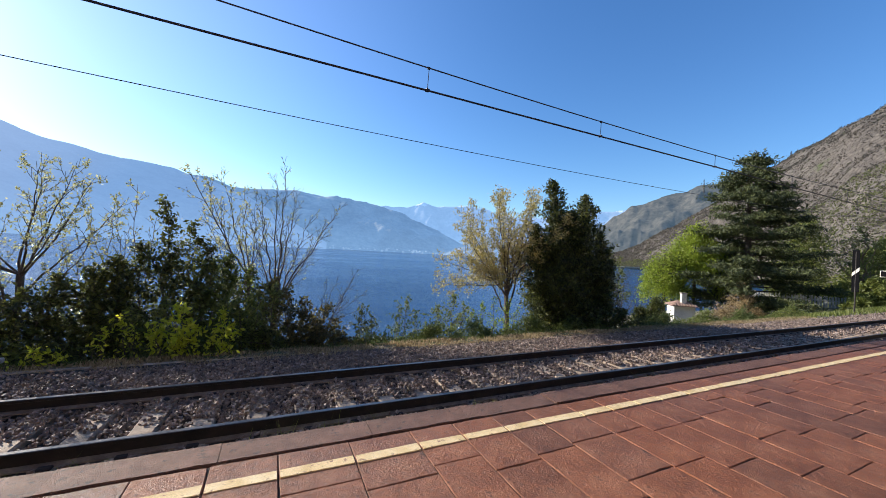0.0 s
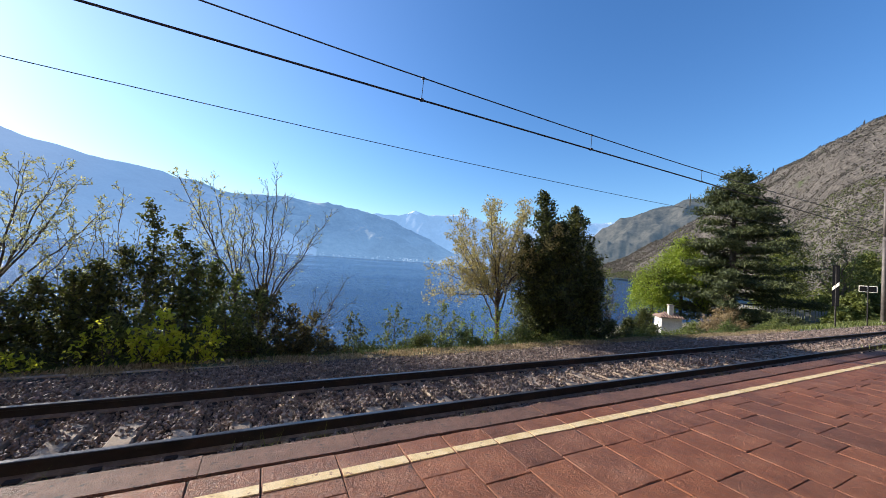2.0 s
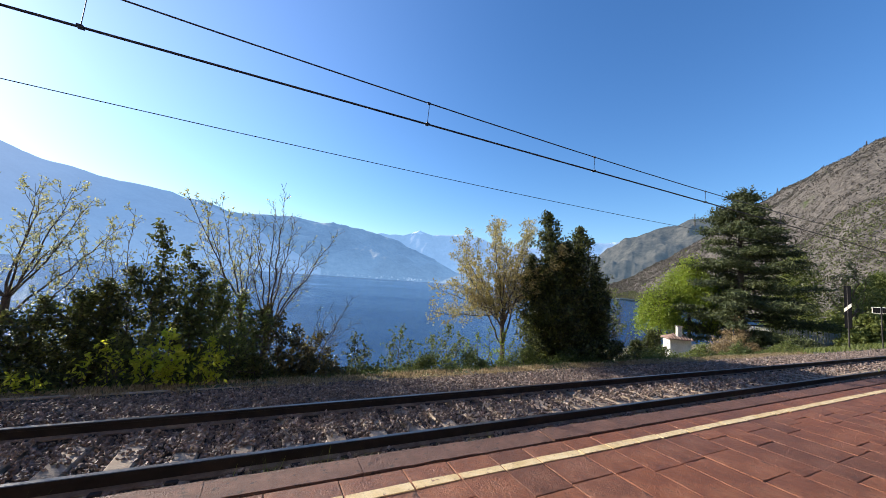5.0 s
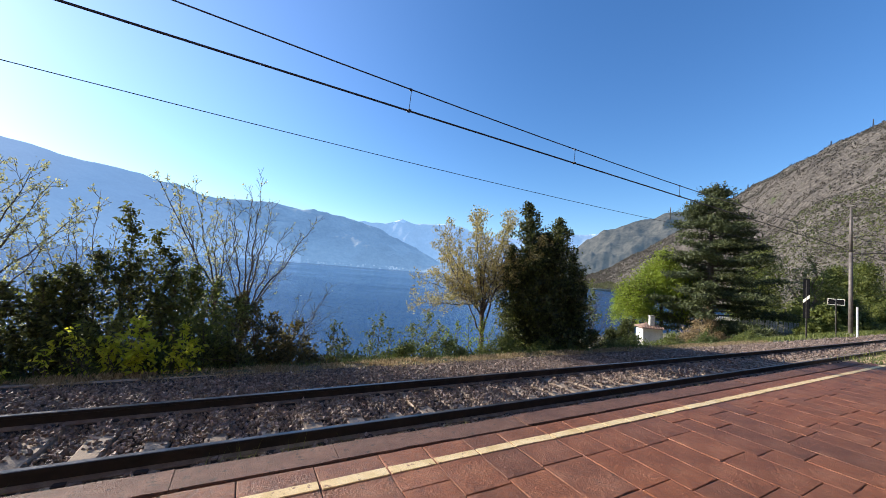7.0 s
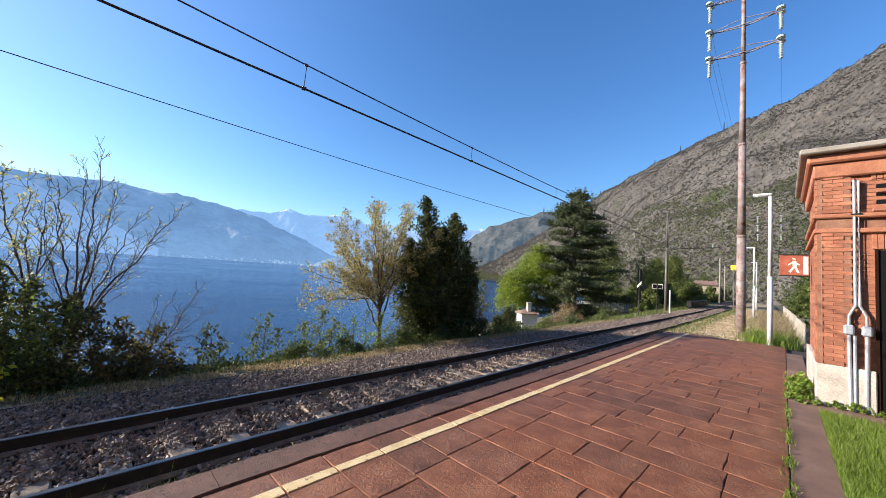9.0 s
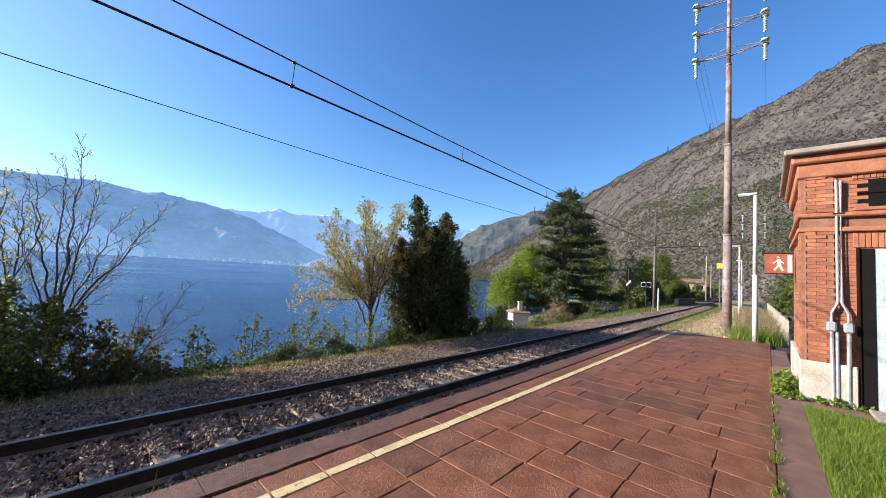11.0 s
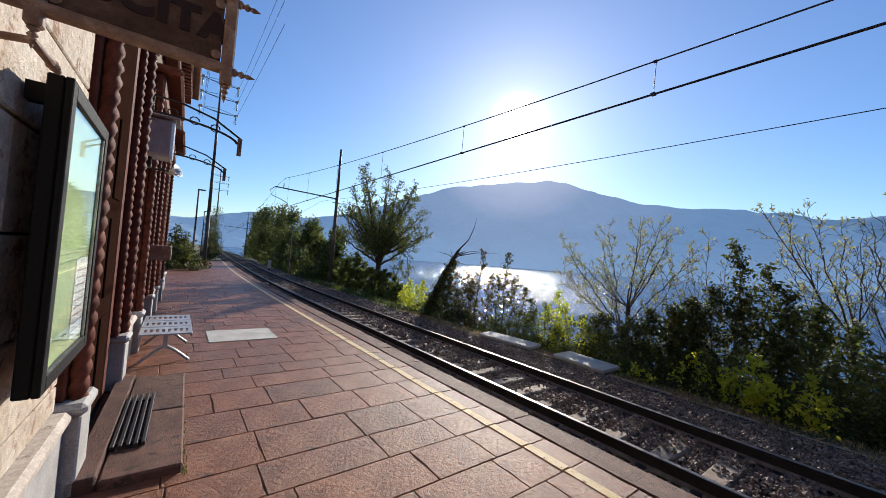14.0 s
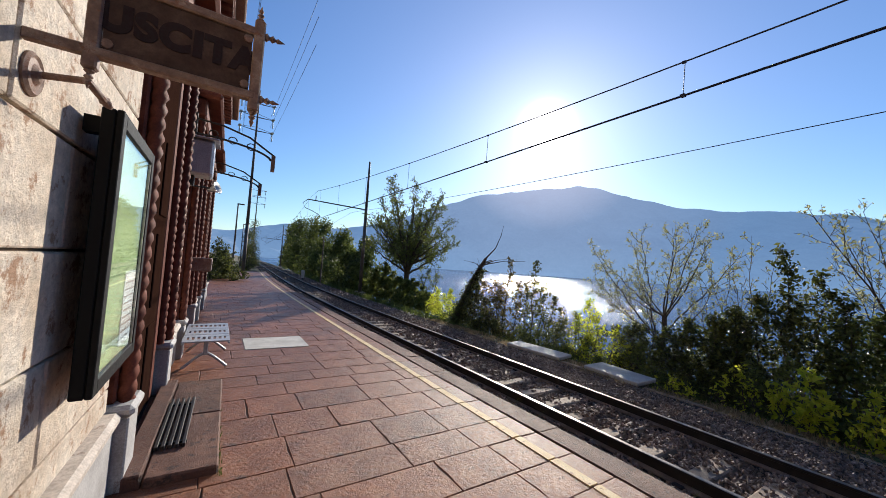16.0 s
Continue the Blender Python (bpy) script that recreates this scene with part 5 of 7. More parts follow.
for x, y in ((17.9, 0.62), (38.2, 2.0), (56, 2.6), (75, 3.4)):
    lamp(x, y, 5.6, M_WHITEPOLE)
for x, y in ((-36.0, 1.3), (-60.0, 3.0)):
    lamp(x, y, 6.2, M_GALV)
fc = thing("concrete_fence", "weathered pale concrete paling fence", "fence", (0, 0, 0))
for k in range(110):
    x = 18.9 + 0.27 * k
    y = -0.3 + 0.02 * (x - 19)
    bm = boxm(-0.035, 0.035, -0.03, 0.03, 0, 1.02 + PR.uniform(-0.03, 0.03), 0.012)
    part("paling", bm, M_CONC, fc).matrix_basis = pose(x, y, -0.15, PR.uniform(-2, 2), PR.uniform(-1.5, 1.5), 0)
for z in (0.25, 0.7):
    part("fence_rail", sweep(bmesh.new(), [(18.8, -0.35, z - 0.1), (34, -0.05, z - 0.1), (48.7, 0.25, z - 0.1)], 0.04, 6), M_CONC, fc)
sp = thing("striped_marker", "tall black marker board with a white slanted band", "railway sign", (31.8, 8.7, 0))
part("post", tube(bmesh.new(), (0, 0, -0.9), (0, 0, 3.2), 0.04, 0.04, 8), M_IRON, sp)
part("board", boxm(-0.03, 0.0, -0.16, 0.16, 0.75, 3.3, 0.01), M_MATTBLACK, sp)
link("band", np_mesh("band", [(xx, yy, zz) for xx in (-0.036, -0.031) for yy, zz in ((-0.155, 2.05), (0.155, 1.7), (0.155, 1.92), (-0.155, 2.27))], [(0, 1, 2, 3), (7, 6, 5, 4), (0, 4, 5, 1), (1, 5, 6, 2), (2, 6, 7, 3), (3, 7, 4, 0)]), M_PALE, sp, "white slanted band")
ss = thing("twin_marker", "low post with two square black marker plates", "railway sign", (37.5, 8.7, 0))
part("post", tube(bmesh.new(), (0, 0, -0.9), (0, 0, 2.2), 0.035, 0.035, 8), M_IRON, ss)
for q in (-0.22, 0.22):
    part("plate", boxm(-0.03, 0, q - 0.17, q + 0.17, 1.78, 2.14, 0.01), M_MATTBLACK, ss)
    part("rim", boxm(0.004, 0.016, q - 0.21, q + 0.21, 1.74, 2.18), M_PALE, ss, "pale rim")
bp = thing("marker_post", "short white post beside the track", "post", (39.6, 8.1, 0))
part("post", tube(bmesh.new(), (0, 0, -0.9), (0, 0, 1.7), 0.06, 0.06, 8), M_WHITEPOLE, bp)
ys = thing("yellow_plate", "small yellow plate on a post by the track", "railway sign", (48, 4.05, 0))
part("post", tube(bmesh.new(), (0, 0, -0.6), (0, 0, 4.4), 0.05, 0.05, 8), M_GALV, ys)
part("plate", boxm(-0.03, 0, -0.27, 0.27, 4.2, 4.75, 0.02), M_YSIGN, ys)
pr = thing("bridge_parapet", "dark low parapet beside the far track", "wall", (63, 9.2, 0))
part("parapet", boxm(-7, 7, -0.25, 0.25, -1.0, 0.25, 0.03), M_IRON, pr)
part("coping", boxm(-7.1, 7.1, -0.32, 0.32, 0.25, 0.36, 0.02), M_IRON, pr)
sl = thing("leaning_post", "rusty leaning post beside the track", "post", (-36, 8.9, 0))
part("post", tube(bmesh.new(), (0, 0, -0.8), (1.0, -0.2, 4.0), 0.08, 0.05, 8), M_GALV, sl)
bs = thing("signal_box", "small white trackside cabinet on a post", "cabinet", (-40, 8.0, 0))
part("cabinet", boxm(-0.15, 0.15, -0.15, 0.15, -0.3, 0.5, 0.02), M_PALE, bs)
part("post", tube(bmesh.new(), (0, 0, -0.8), (0, 0, -0.3), 0.06, 0.06, 8), M_IRON, bs)


def house(x, y, z, w, d, h, wall, rz=0, chimney=True, ridge=1.2, windows=True):
    th = thing("house", "small pale house with a clay tiled roof below the line", "house", (x, y, z), rz, group="houses by the lake")
    wl = part("wall", boxm(-w / 2, w / 2, -d / 2, d / 2, -3, h), wall, th)
    v = [(-w / 2 - 0.4, -d / 2 - 0.4, h), (w / 2 + 0.4, -d / 2 - 0.4, h), (w / 2 + 0.4, d / 2 + 0.4, h), (-w / 2 - 0.4, d / 2 + 0.4, h), (-w / 2 + 0.6, 0, h + ridge), (w / 2 - 0.6, 0, h + ridge)]
    rf = link("roof", np_mesh("roof", v, [(0, 1, 5, 4), (1, 2, 5), (2, 3, 4, 5), (3, 0, 4), (3, 2, 1, 0)]), M_ROOFTILE, th)
    n = int((w + 0.6) / 0.3)
    for k in range(n):
        xx = -w / 2 - 0.2 + 0.3 * k
        t0 = min(1, max(0.0, min(xx + w / 2 + 0.4, w / 2 + 0.4 - xx)))
        part("tile_course", tube(bmesh.new(), (xx, -d / 2 - 0.38, h + 0.05), (xx, -d / 2 - 0.4 + (d / 2 + 0.4) * min(1, t0), h + 0.06 + ridge * min(1, t0)), 0.08, 0.07, 6), M_ROOFTILE, rf)
    if chimney:
        part("chimney", boxm(-0.25, 0.25, -0.8, -0.3, h + 0.3, h + ridge + 0.9, 0.02), M_PALE, rf)
        part("chimney_cap", boxm(-0.33, 0.33, -0.88, -0.22, h + ridge + 0.9, h + ridge + 1.0, 0.02), M_CONC, rf)
    for q in (-0.28, 0.28) if windows else ():
        wd = part("window", boxm(q * w - 0.4, q * w + 0.4, -d / 2 - 0.02, -d / 2 + 0.02, h - 1.7, h - 0.6), M_BLACK, th, "dark shuttered window")
        part("window_frame", boxm(q * w - 0.48, q * w + 0.48, -d / 2 - 0.05, -d / 2 - 0.021, h - 0.6, h - 0.52), M_PALE, wd)
    return th


house(44.1, 26.0, -4.95, 2.2, 2.1, 2.0, M_HOUSE, -38, ridge=0.55, windows=False)
house(128, 17.0, 0.2, 6.0, 6, 3.4, M_YHOUSE, -70, False, 1.2)
house(165, 14.0, -1.5, 10, 8, 6.5, M_HOUSE, -75, True, 1.6)
house(122, -14.0, 6.0, 9, 8, 6.0, M_HOUSE, -80, True, 1.6)
wf = thing("wooden_fence", "grey paling fence below the big pine", "fence", (62, 20.5, -3.2), -62)
for k in range(46):
    part("paling", boxm(-0.09, 0.09, -0.02, 0.02, 0, 2.1 + PR.uniform(-0.08, 0.08), 0.005), M_PALECONC, wf).matrix_basis = pose(-6 + 0.26 * k, 0, 0, 0, PR.uniform(-1.5, 1.5), 0)
part("fence_rail", boxm(-6.1, 6.1, -0.05, -0.021, 1.5, 1.6), M_PALECONC, wf)

for x, y, h in ((100, 10.6, 9.5), (124, 12.0, 9.0)):
    lp = thing("line_post", "slim pale concrete post beside the far track", "pole", (x, y, 0), group="posts beside the far track")
    part("post", tube(bmesh.new(), (0, 0, -1.0), (0, 0, h), 0.16, 0.11, 10), M_CONC, lp, smooth=True)
    part("arm", tube(bmesh.new(), (0, -0.9, h - 0.5), (0, 0.9, h - 0.5), 0.05, 0.05, 6), M_GALV, lp)

# far shore town and ridge pylons
TOWN_V, TOWN_F = [], []
for k in range(70):
    a = radians(PR.uniform(2, 30))
    r = 2960 + PR.uniform(0, 110)
    s = PR.uniform(3, 8)
    x, y, zz = r * math.sin(a), r * math.cos(a), -12 + (r - 2960) * 0.25
    i = len(TOWN_V)
    TOWN_V += [(x + sx * s, y + sy * s, zz + sz) for sz in (-3, s * 1.1) for sx, sy in ((-1, -1), (1, -1), (1, 1), (-1, 1))]
    TOWN_F += [(i + 4, i + 5, i + 6, i + 7)] + [(i + q, i + (q + 1) % 4, i + 4 + (q + 1) % 4, i + 4 + q) for q in range(4)]
# house walls carry the haze too, as a weak emission
tagged(link("far_town", np_mesh("far_town", TOWN_V, TOWN_F), distance_material("hazed_far_walls", (0.1, 0.1, 0.09), (0.26, 0.25, 0.23), (0.12, 0.21, 0.37))), "distant pale houses along the far shore", "town", kind="stuff")
for az_, rr in ((61.5, 1390), (69.6, 1260), (76.6, 1110), (79.6, 1050), (84.3, 990)):
    a = radians(az_)
    el = np.interp(az_, [54, 59, 64.6, 69.5, 74.6, 79, 84.8], [7.7, 9.9, 11.6, 13.0, 15.8, 18.0, 20.6])
    py = thing("pylon", "distant lattice pylon on the hill crest", "pylon", (rr * math.sin(a), rr * math.cos(a), rr * math.tan(radians(el)) - 14), group="pylons on the ridge")
    bm = bmesh.new()
    for q in (-1.5, 1.5):
        for w_ in (-1.5, 1.5):
            tube(bm, (q, w_, -10), (q * 0.2, w_ * 0.2, 32), 0.5, 0.4, 4)
    part("tower", bm, M_IRON, py)
    bm = bmesh.new()
    for zz in (21, 25, 29):
        tube(bm, (-4, 0, zz), (4, 0, zz), 0.4, 0.4, 4)
    part("cross_arms", bm, M_IRON, py)

# ---------------------------------------------------------------- plants
def limbs(rng, fork, low, top, width, depth, n, stems=1, lean=(0.0, 0.0), flare=1.1, tip=0.0045, bow=0.12, ragged=0.0):
    """Limbs that reach for n points spread through the crown. Returns the segments and the thin outer twigs."""
    nodes, parent, way = [np.array([0.0, 0.0, -0.5])], [-1], [0.0]

    def run(j, p, step=0.22):
        q = nodes[j]
        m = max(1, int(np.linalg.norm(p - q) / step))
        for i in range(1, m + 1):
            t = i / m
            c = q + (p - q) * t + np.array([0, 0, bow * np.linalg.norm(p - q) * t * (1 - t)]) + rng.normal(0, 0.022, 3) * (i < m)
            way.append(way[j if i == 1 else -1] + np.linalg.norm(c - nodes[j if i == 1 else -1]))
            parent.append(j if i == 1 else len(nodes) - 1)
            nodes.append(c)
        return len(nodes) - 1

    for k in range(stems):
        off = rng.normal(0, 0.3 if stems > 1 else 0.05, 2) * width * 0.25
        run(0, np.array([lean[0] * fork + off[0], lean[1] * fork + off[1], fork * rng.uniform(0.8, 1.25)]))
    u = rng.random(n)
    r = rng.random(n) ** 0.42
    a = rng.uniform(0, 2 * math.pi, n)
    prof = np.sin(np.pi * np.clip(u, 0.04, 1) ** flare) ** 0.6
    tx = lean[0] * top * u + width / 2 * r * prof * np.cos(a)
    ty = lean[1] * top * u + depth / 2 * r * prof * np.sin(a)
    tz = low + (top - low) * (u * (1 - 0.28 * r * r) + rng.normal(0, 0.03, n))
    if ragged:
        heads = rng.uniform(-0.5, 0.5, (max(5, int(width * 4)), 2)) * (width, depth)
        lift = rng.uniform(1 - ragged, 1.08, len(heads))
        near = ((tx[:, None] - heads[:, 0]) ** 2 + (ty[:, None] - heads[:, 1]) ** 2).argmin(1)
        tx = tx + (heads[near, 0] - tx) * 0.3 * u
        ty = ty + (heads[near, 1] - ty) * 0.3 * u
        tz = low + (tz - low) * lift[near]
    pts = np.stack([tx, ty, tz], 1)
    pts = pts[np.argsort(np.linalg.norm(pts - np.array([lean[0] * fork, lean[1] * fork, fork]), axis=1))]
    for p in pts:
        nd = np.array(nodes)
        to = p - nd
        d = np.linalg.norm(to, axis=1)
        pr = np.array(parent)
        pd = nd - nd[np.maximum(pr, 0)]
        pd[0] = (0, 0, 1)
        pd /= np.linalg.norm(pd, axis=1, keepdims=True) + 1e-9
        turn = 1 - (pd * to).sum(1) / (d + 1e-9)
        cost = d * (1 + 0.9 * turn) + 0.3 * np.array(way) + np.where(nd[:, 2] < fork * 0.7, 9, 0) + np.maximum(0, nd[:, 2] - p[2]) * 0.9
        run(int(np.argmin(cost)), p)
    par = np.array(parent)
    load = np.zeros(len(nodes))
    child = np.bincount(par[1:], minlength=len(nodes))
    load[child == 0] = 1
    for i in range(len(nodes) - 1, 0, -1):
        load[par[i]] += load[i]
    rad = tip * load ** 0.5
    segs, twigs = [], []
    for i in range(1, len(nodes)):
        j = par[i]
        segs.append((nodes[j], nodes[i], min(rad[j], rad[i] * 1.5), rad[i]))
        if load[i] <= 3:
            twigs.append((nodes[j], nodes[i]))
    return segs, twigs


def tubes_mesh(name, segs, k=5, least=0.0035):
    a = np.array([s[0] for s in segs])
    b = np.array([s[1] for s in segs])
    ra = np.maximum(np.array([s[2] for s in segs]), least)
    rb = np.maximum(np.array([s[3] for s in segs]), least)
    d = b - a
    d /= np.linalg.norm(d, axis=1, keepdims=True)
    h = np.where(np.abs(d[:, 2:3]) > 0.9, [[1.0, 0, 0]], [[0, 0, 1.0]])
    u = np.cross(d, h)
    u /= np.linalg.norm(u, axis=1, keepdims=True)
    w = np.cross(d, u)
    ang = 2 * math.pi * np.arange(k) / k
    ring = u[:, None] * np.cos(ang)[None, :, None] + w[:, None] * np.sin(ang)[None, :, None]
    v = np.concatenate([a[:, None] + ring * ra[:, None, None], b[:, None] + ring * rb[:, None, None]], 1)
    i = np.arange(k)
    f = np.stack([i, (i + 1) % k, k + (i + 1) % k, k + i], 1)[None] + (2 * k * np.arange(len(a)))[:, None, None]
    me = np_mesh(name, v, f.reshape(-1, 4))
    me.polygons.foreach_set("use_smooth", [True] * len(me.polygons))
    return me


def tree(name, label, at, top, width, leaf_mat, leaves, size, seed, bark=M_BARK, jitter=0.06, category="tree", group="", depth=None, fork=None, low=None, n=170, **kw):
    rng = np.random.default_rng(seed)
    fork = fork or top * 0.25
    segs, twigs = limbs(rng, fork, low if low is not None else top * 0.3, top, width, depth or width * 0.8, n, **kw)
    th = thing(name, label, category, at, group=group)
    link("trunk", tubes_mesh("trunk", segs), bark, th)
    if leaves:
        pick = rng.integers(0, len(twigs), leaves)
        t = rng.random((leaves, 1))
        a = np.array([q[0] for q in twigs])[pick]
        b = np.array([q[1] for q in twigs])[pick]
        pts = a + (b - a) * t + rng.normal(0, jitter, (leaves, 3))
        pts = np.concatenate([pts, pts + rng.normal(0, size * 1.0, pts.shape), pts + rng.normal(0, size * 1.0, pts.shape)])
        link("crown", leaf_mesh("crown", pts, size, rng), leaf_mat, th)
    return th


def bush(name, label, at, width, depth, top, leaf_mat, leaves, size, seed, n=16, taper=0.5, category="bush", group="", z0=-0.3, spikes=0, stems=True, bark=M_BARK):
    """A ragged mass of leaves that reaches the ground: many small leaf heaps inside a tapering outline."""
    rng = np.random.default_rng(seed)
    heads = max(2, round(width / top * 2.2)) if width > top * 0.5 else 2
    ls = []
    for h in range(heads):
        hw = width * min(0.75, 1.9 / heads) * rng.uniform(0.8, 1.15)
        cx = (width - hw) * ((h + rng.uniform(0.2, 0.8)) / heads - 0.5)
        cy = rng.normal(0, depth * 0.12)
        mid = 1 - abs(cx) / (width * 0.5) * taper
        ht = top * (1.0 if h == heads // 2 else rng.uniform(0.5, 0.95) * mid)
        for _ in range(max(14, n * 6 // heads)):
            t = rng.random()
            w = (1 - t ** 2.4) ** 0.65 * rng.uniform(0.75, 1.15) + 0.05
            a, r = rng.uniform(0, 2 * math.pi), rng.random() ** 0.45
            rad = 0.2 * min(hw, ht) * rng.uniform(0.35, 1.0)
            ls.append((cx + max(0, hw / 2 * w - rad * 0.4) * r * math.cos(a), cy + max(0, depth / 2 * w - rad * 0.4) * r * math.sin(a), z0 + (ht - z0 - rad * 0.7) * t, rad))
    for k in range(spikes):
        x = rng.uniform(-width * 0.3, width * 0.3)
        y = rng.normal(0, 0.15)
        for j in range(7):
            ls.append((x + rng.normal(0, 0.05), y, top * (0.74 + 0.055 * j), 0.045 * min(width, top) * (1.5 - 0.18 * j)))
    rad = np.array([q[3] for q in ls])
    pick = rng.choice(len(ls), leaves, p=rad ** 2 / (rad ** 2).sum())
    c = np.array([q[:3] for q in ls])[pick]
    d = rng.normal(size=(leaves, 3))
    d /= np.linalg.norm(d, axis=1, keepdims=True)
    r = rad[pick] * rng.random(leaves) ** 0.4 * rng.uniform(0.8, 1.25, leaves)
    pts = c + d * r[:, None]
    th = thing(name, label, category, at, group=group)
    link("crown", leaf_mesh("crown", pts, size, rng), leaf_mat, th)
    if stems:
        segs = []
        for q in ls[:: max(1, len(ls) // 24)]:
            a = np.array([rng.normal(0, width * 0.12), rng.normal(0, depth * 0.1), -0.5])
            b = np.array(q[:3])
            m = (a + b) / 2 + rng.normal(0, 0.05 * top, 3)
            k = 0.012 * top ** 0.6
            segs += [(a, m, k, k * 0.7), (m, b, k * 0.7, k * 0.3)]
        link("trunk", tubes_mesh("trunk", segs), bark, th)
    return th


def bough(rng, a, b, m, rise=0.25, wob=0.013):
    """Points from a to b along a limb that leaves low and ends climbing."""
    a, b = np.asarray(a, float), np.asarray(b, float)
    ln = np.linalg.norm(b - a)
    c = a + (b - a) * 0.55 - np.array([0, 0, rise * ln * 0.5])
    t = np.linspace(0, 1, m + 1)[:, None]
    p = (1 - t) ** 2 * a + 2 * t * (1 - t) * c + t * t * b
    p[1:-1] += rng.normal(0, wob * ln ** 0.5, (m - 1, 3))
    return p


def offshoots(rng, p, gap, reach, angle, lift):
    """Side shoots along the points of a limb, shorter towards its end."""
    out = []
    d = np.diff(p, axis=0)
    ln = np.linalg.norm(d, axis=1)
    run = np.concatenate([[0], np.cumsum(ln)])
    total, at, roll = run[-1], run[-1] * rng.uniform(0.12, 0.25), rng.uniform(0, 6.3)
    while at < total * 0.99:
        k = min(len(d) - 1, int(np.searchsorted(run, at)) - 1)
        k = max(k, 0)
        w = d[k] / (ln[k] + 1e-9)
        q = p[k] + w * (at - run[k])
        roll += 2.4 + rng.normal(0, 0.4)
        u = np.cross(w, [0.3, 0.2, 1.0])
        u /= np.linalg.norm(u) + 1e-9
        v = np.cross(w, u)
        side = u * math.cos(roll) + v * math.sin(roll)
        an = angle * rng.uniform(0.75, 1.2)
        go = w * math.cos(an) + side * math.sin(an) + np.array([0, 0, lift])
        go /= np.linalg.norm(go)
        out.append((q, q + go * reach * (1.1 - 0.7 * at / total) * rng.uniform(0.55, 1.2)))
        at += gap * rng.uniform(0.6, 1.4)
    return out


def limbed_tree(name, label, at, fork, tips, leaf_mat, leaves, size, seed, base_r=0.07, gap=0.24, reach=0.75, twig=0.28, rise=0.3, bark=M_BARK, category="tree", jitter=0.03, foot=(0.0, 0.0), spread=0.25, thin=0.003, start_low=2.6):
    """A tree with a trunk, limbs that climb to the given tips, side branches and twigs. Points are from the foot of the tree; leaves: how many on each twig."""
    rng = np.random.default_rng(seed)
    fork = np.array(fork, float)
    segs, ends = [], []

    def lay_limb(p, r0, r1):
        r = np.linspace(r0, r1, len(p))
        segs.extend((p[i], p[i + 1], r[i], r[i + 1]) for i in range(len(p) - 1))

    trunk = bough(rng, (foot[0], foot[1], -0.5), fork, 6, 0.0, 0.015)
    lay_limb(trunk, base_r * 1.25, base_r)
    for tip in tips:
        tip = np.array(tip if len(tip) == 3 else (tip[0], rng.normal(0, spread * 2), tip[1]), float)
        u = 6.0 if rng.random() < 0.3 else rng.uniform(start_low, 6.0)
        start = trunk[min(int(u), 5)] + (trunk[min(int(u), 5) + 1] - trunk[min(int(u), 5)]) * (u - min(int(u), 5))
        ln = np.linalg.norm(tip - start)
        p = bough(rng, start, tip, max(5, int(ln / 0.25)), rise)
        lay_limb(p, base_r * (0.2 + 0.07 * ln), thin * 1.2)
        for q, e in offshoots(rng, p, gap, reach * min(1.0, ln / 2.5), 0.75, 0.25):
            b = bough(rng, q, e, 4, 0.12)
            lay_limb(b, thin + 0.005 * np.linalg.norm(e - q), thin)
            for g, h in offshoots(rng, b, gap * 0.5, twig, 0.8, 0.3) + [(b[-2], b[-1])]:
                segs.append((g, h, thin * 1.1, thin * 0.7))
                ends.append((g, h))
        ends.extend((p[i], p[i + 1]) for i in range(max(0, len(p) - 4), len(p) - 1))
    th = thing(name, label, category, at)
    link("trunk", tubes_mesh("trunk", segs), bark, th)
    if leaves:
        n = int(len(ends) * leaves)
        k = rng.integers(0, len(ends), n)
        t = rng.random((n, 1)) ** 0.7
        a, b = np.array([e[0] for e in ends])[k], np.array([e[1] for e in ends])[k]
        link("crown", leaf_mesh("crown", a + (b - a) * t + rng.normal(0, jitter, (n, 3)), size, rng), leaf_mat, th)
    return th


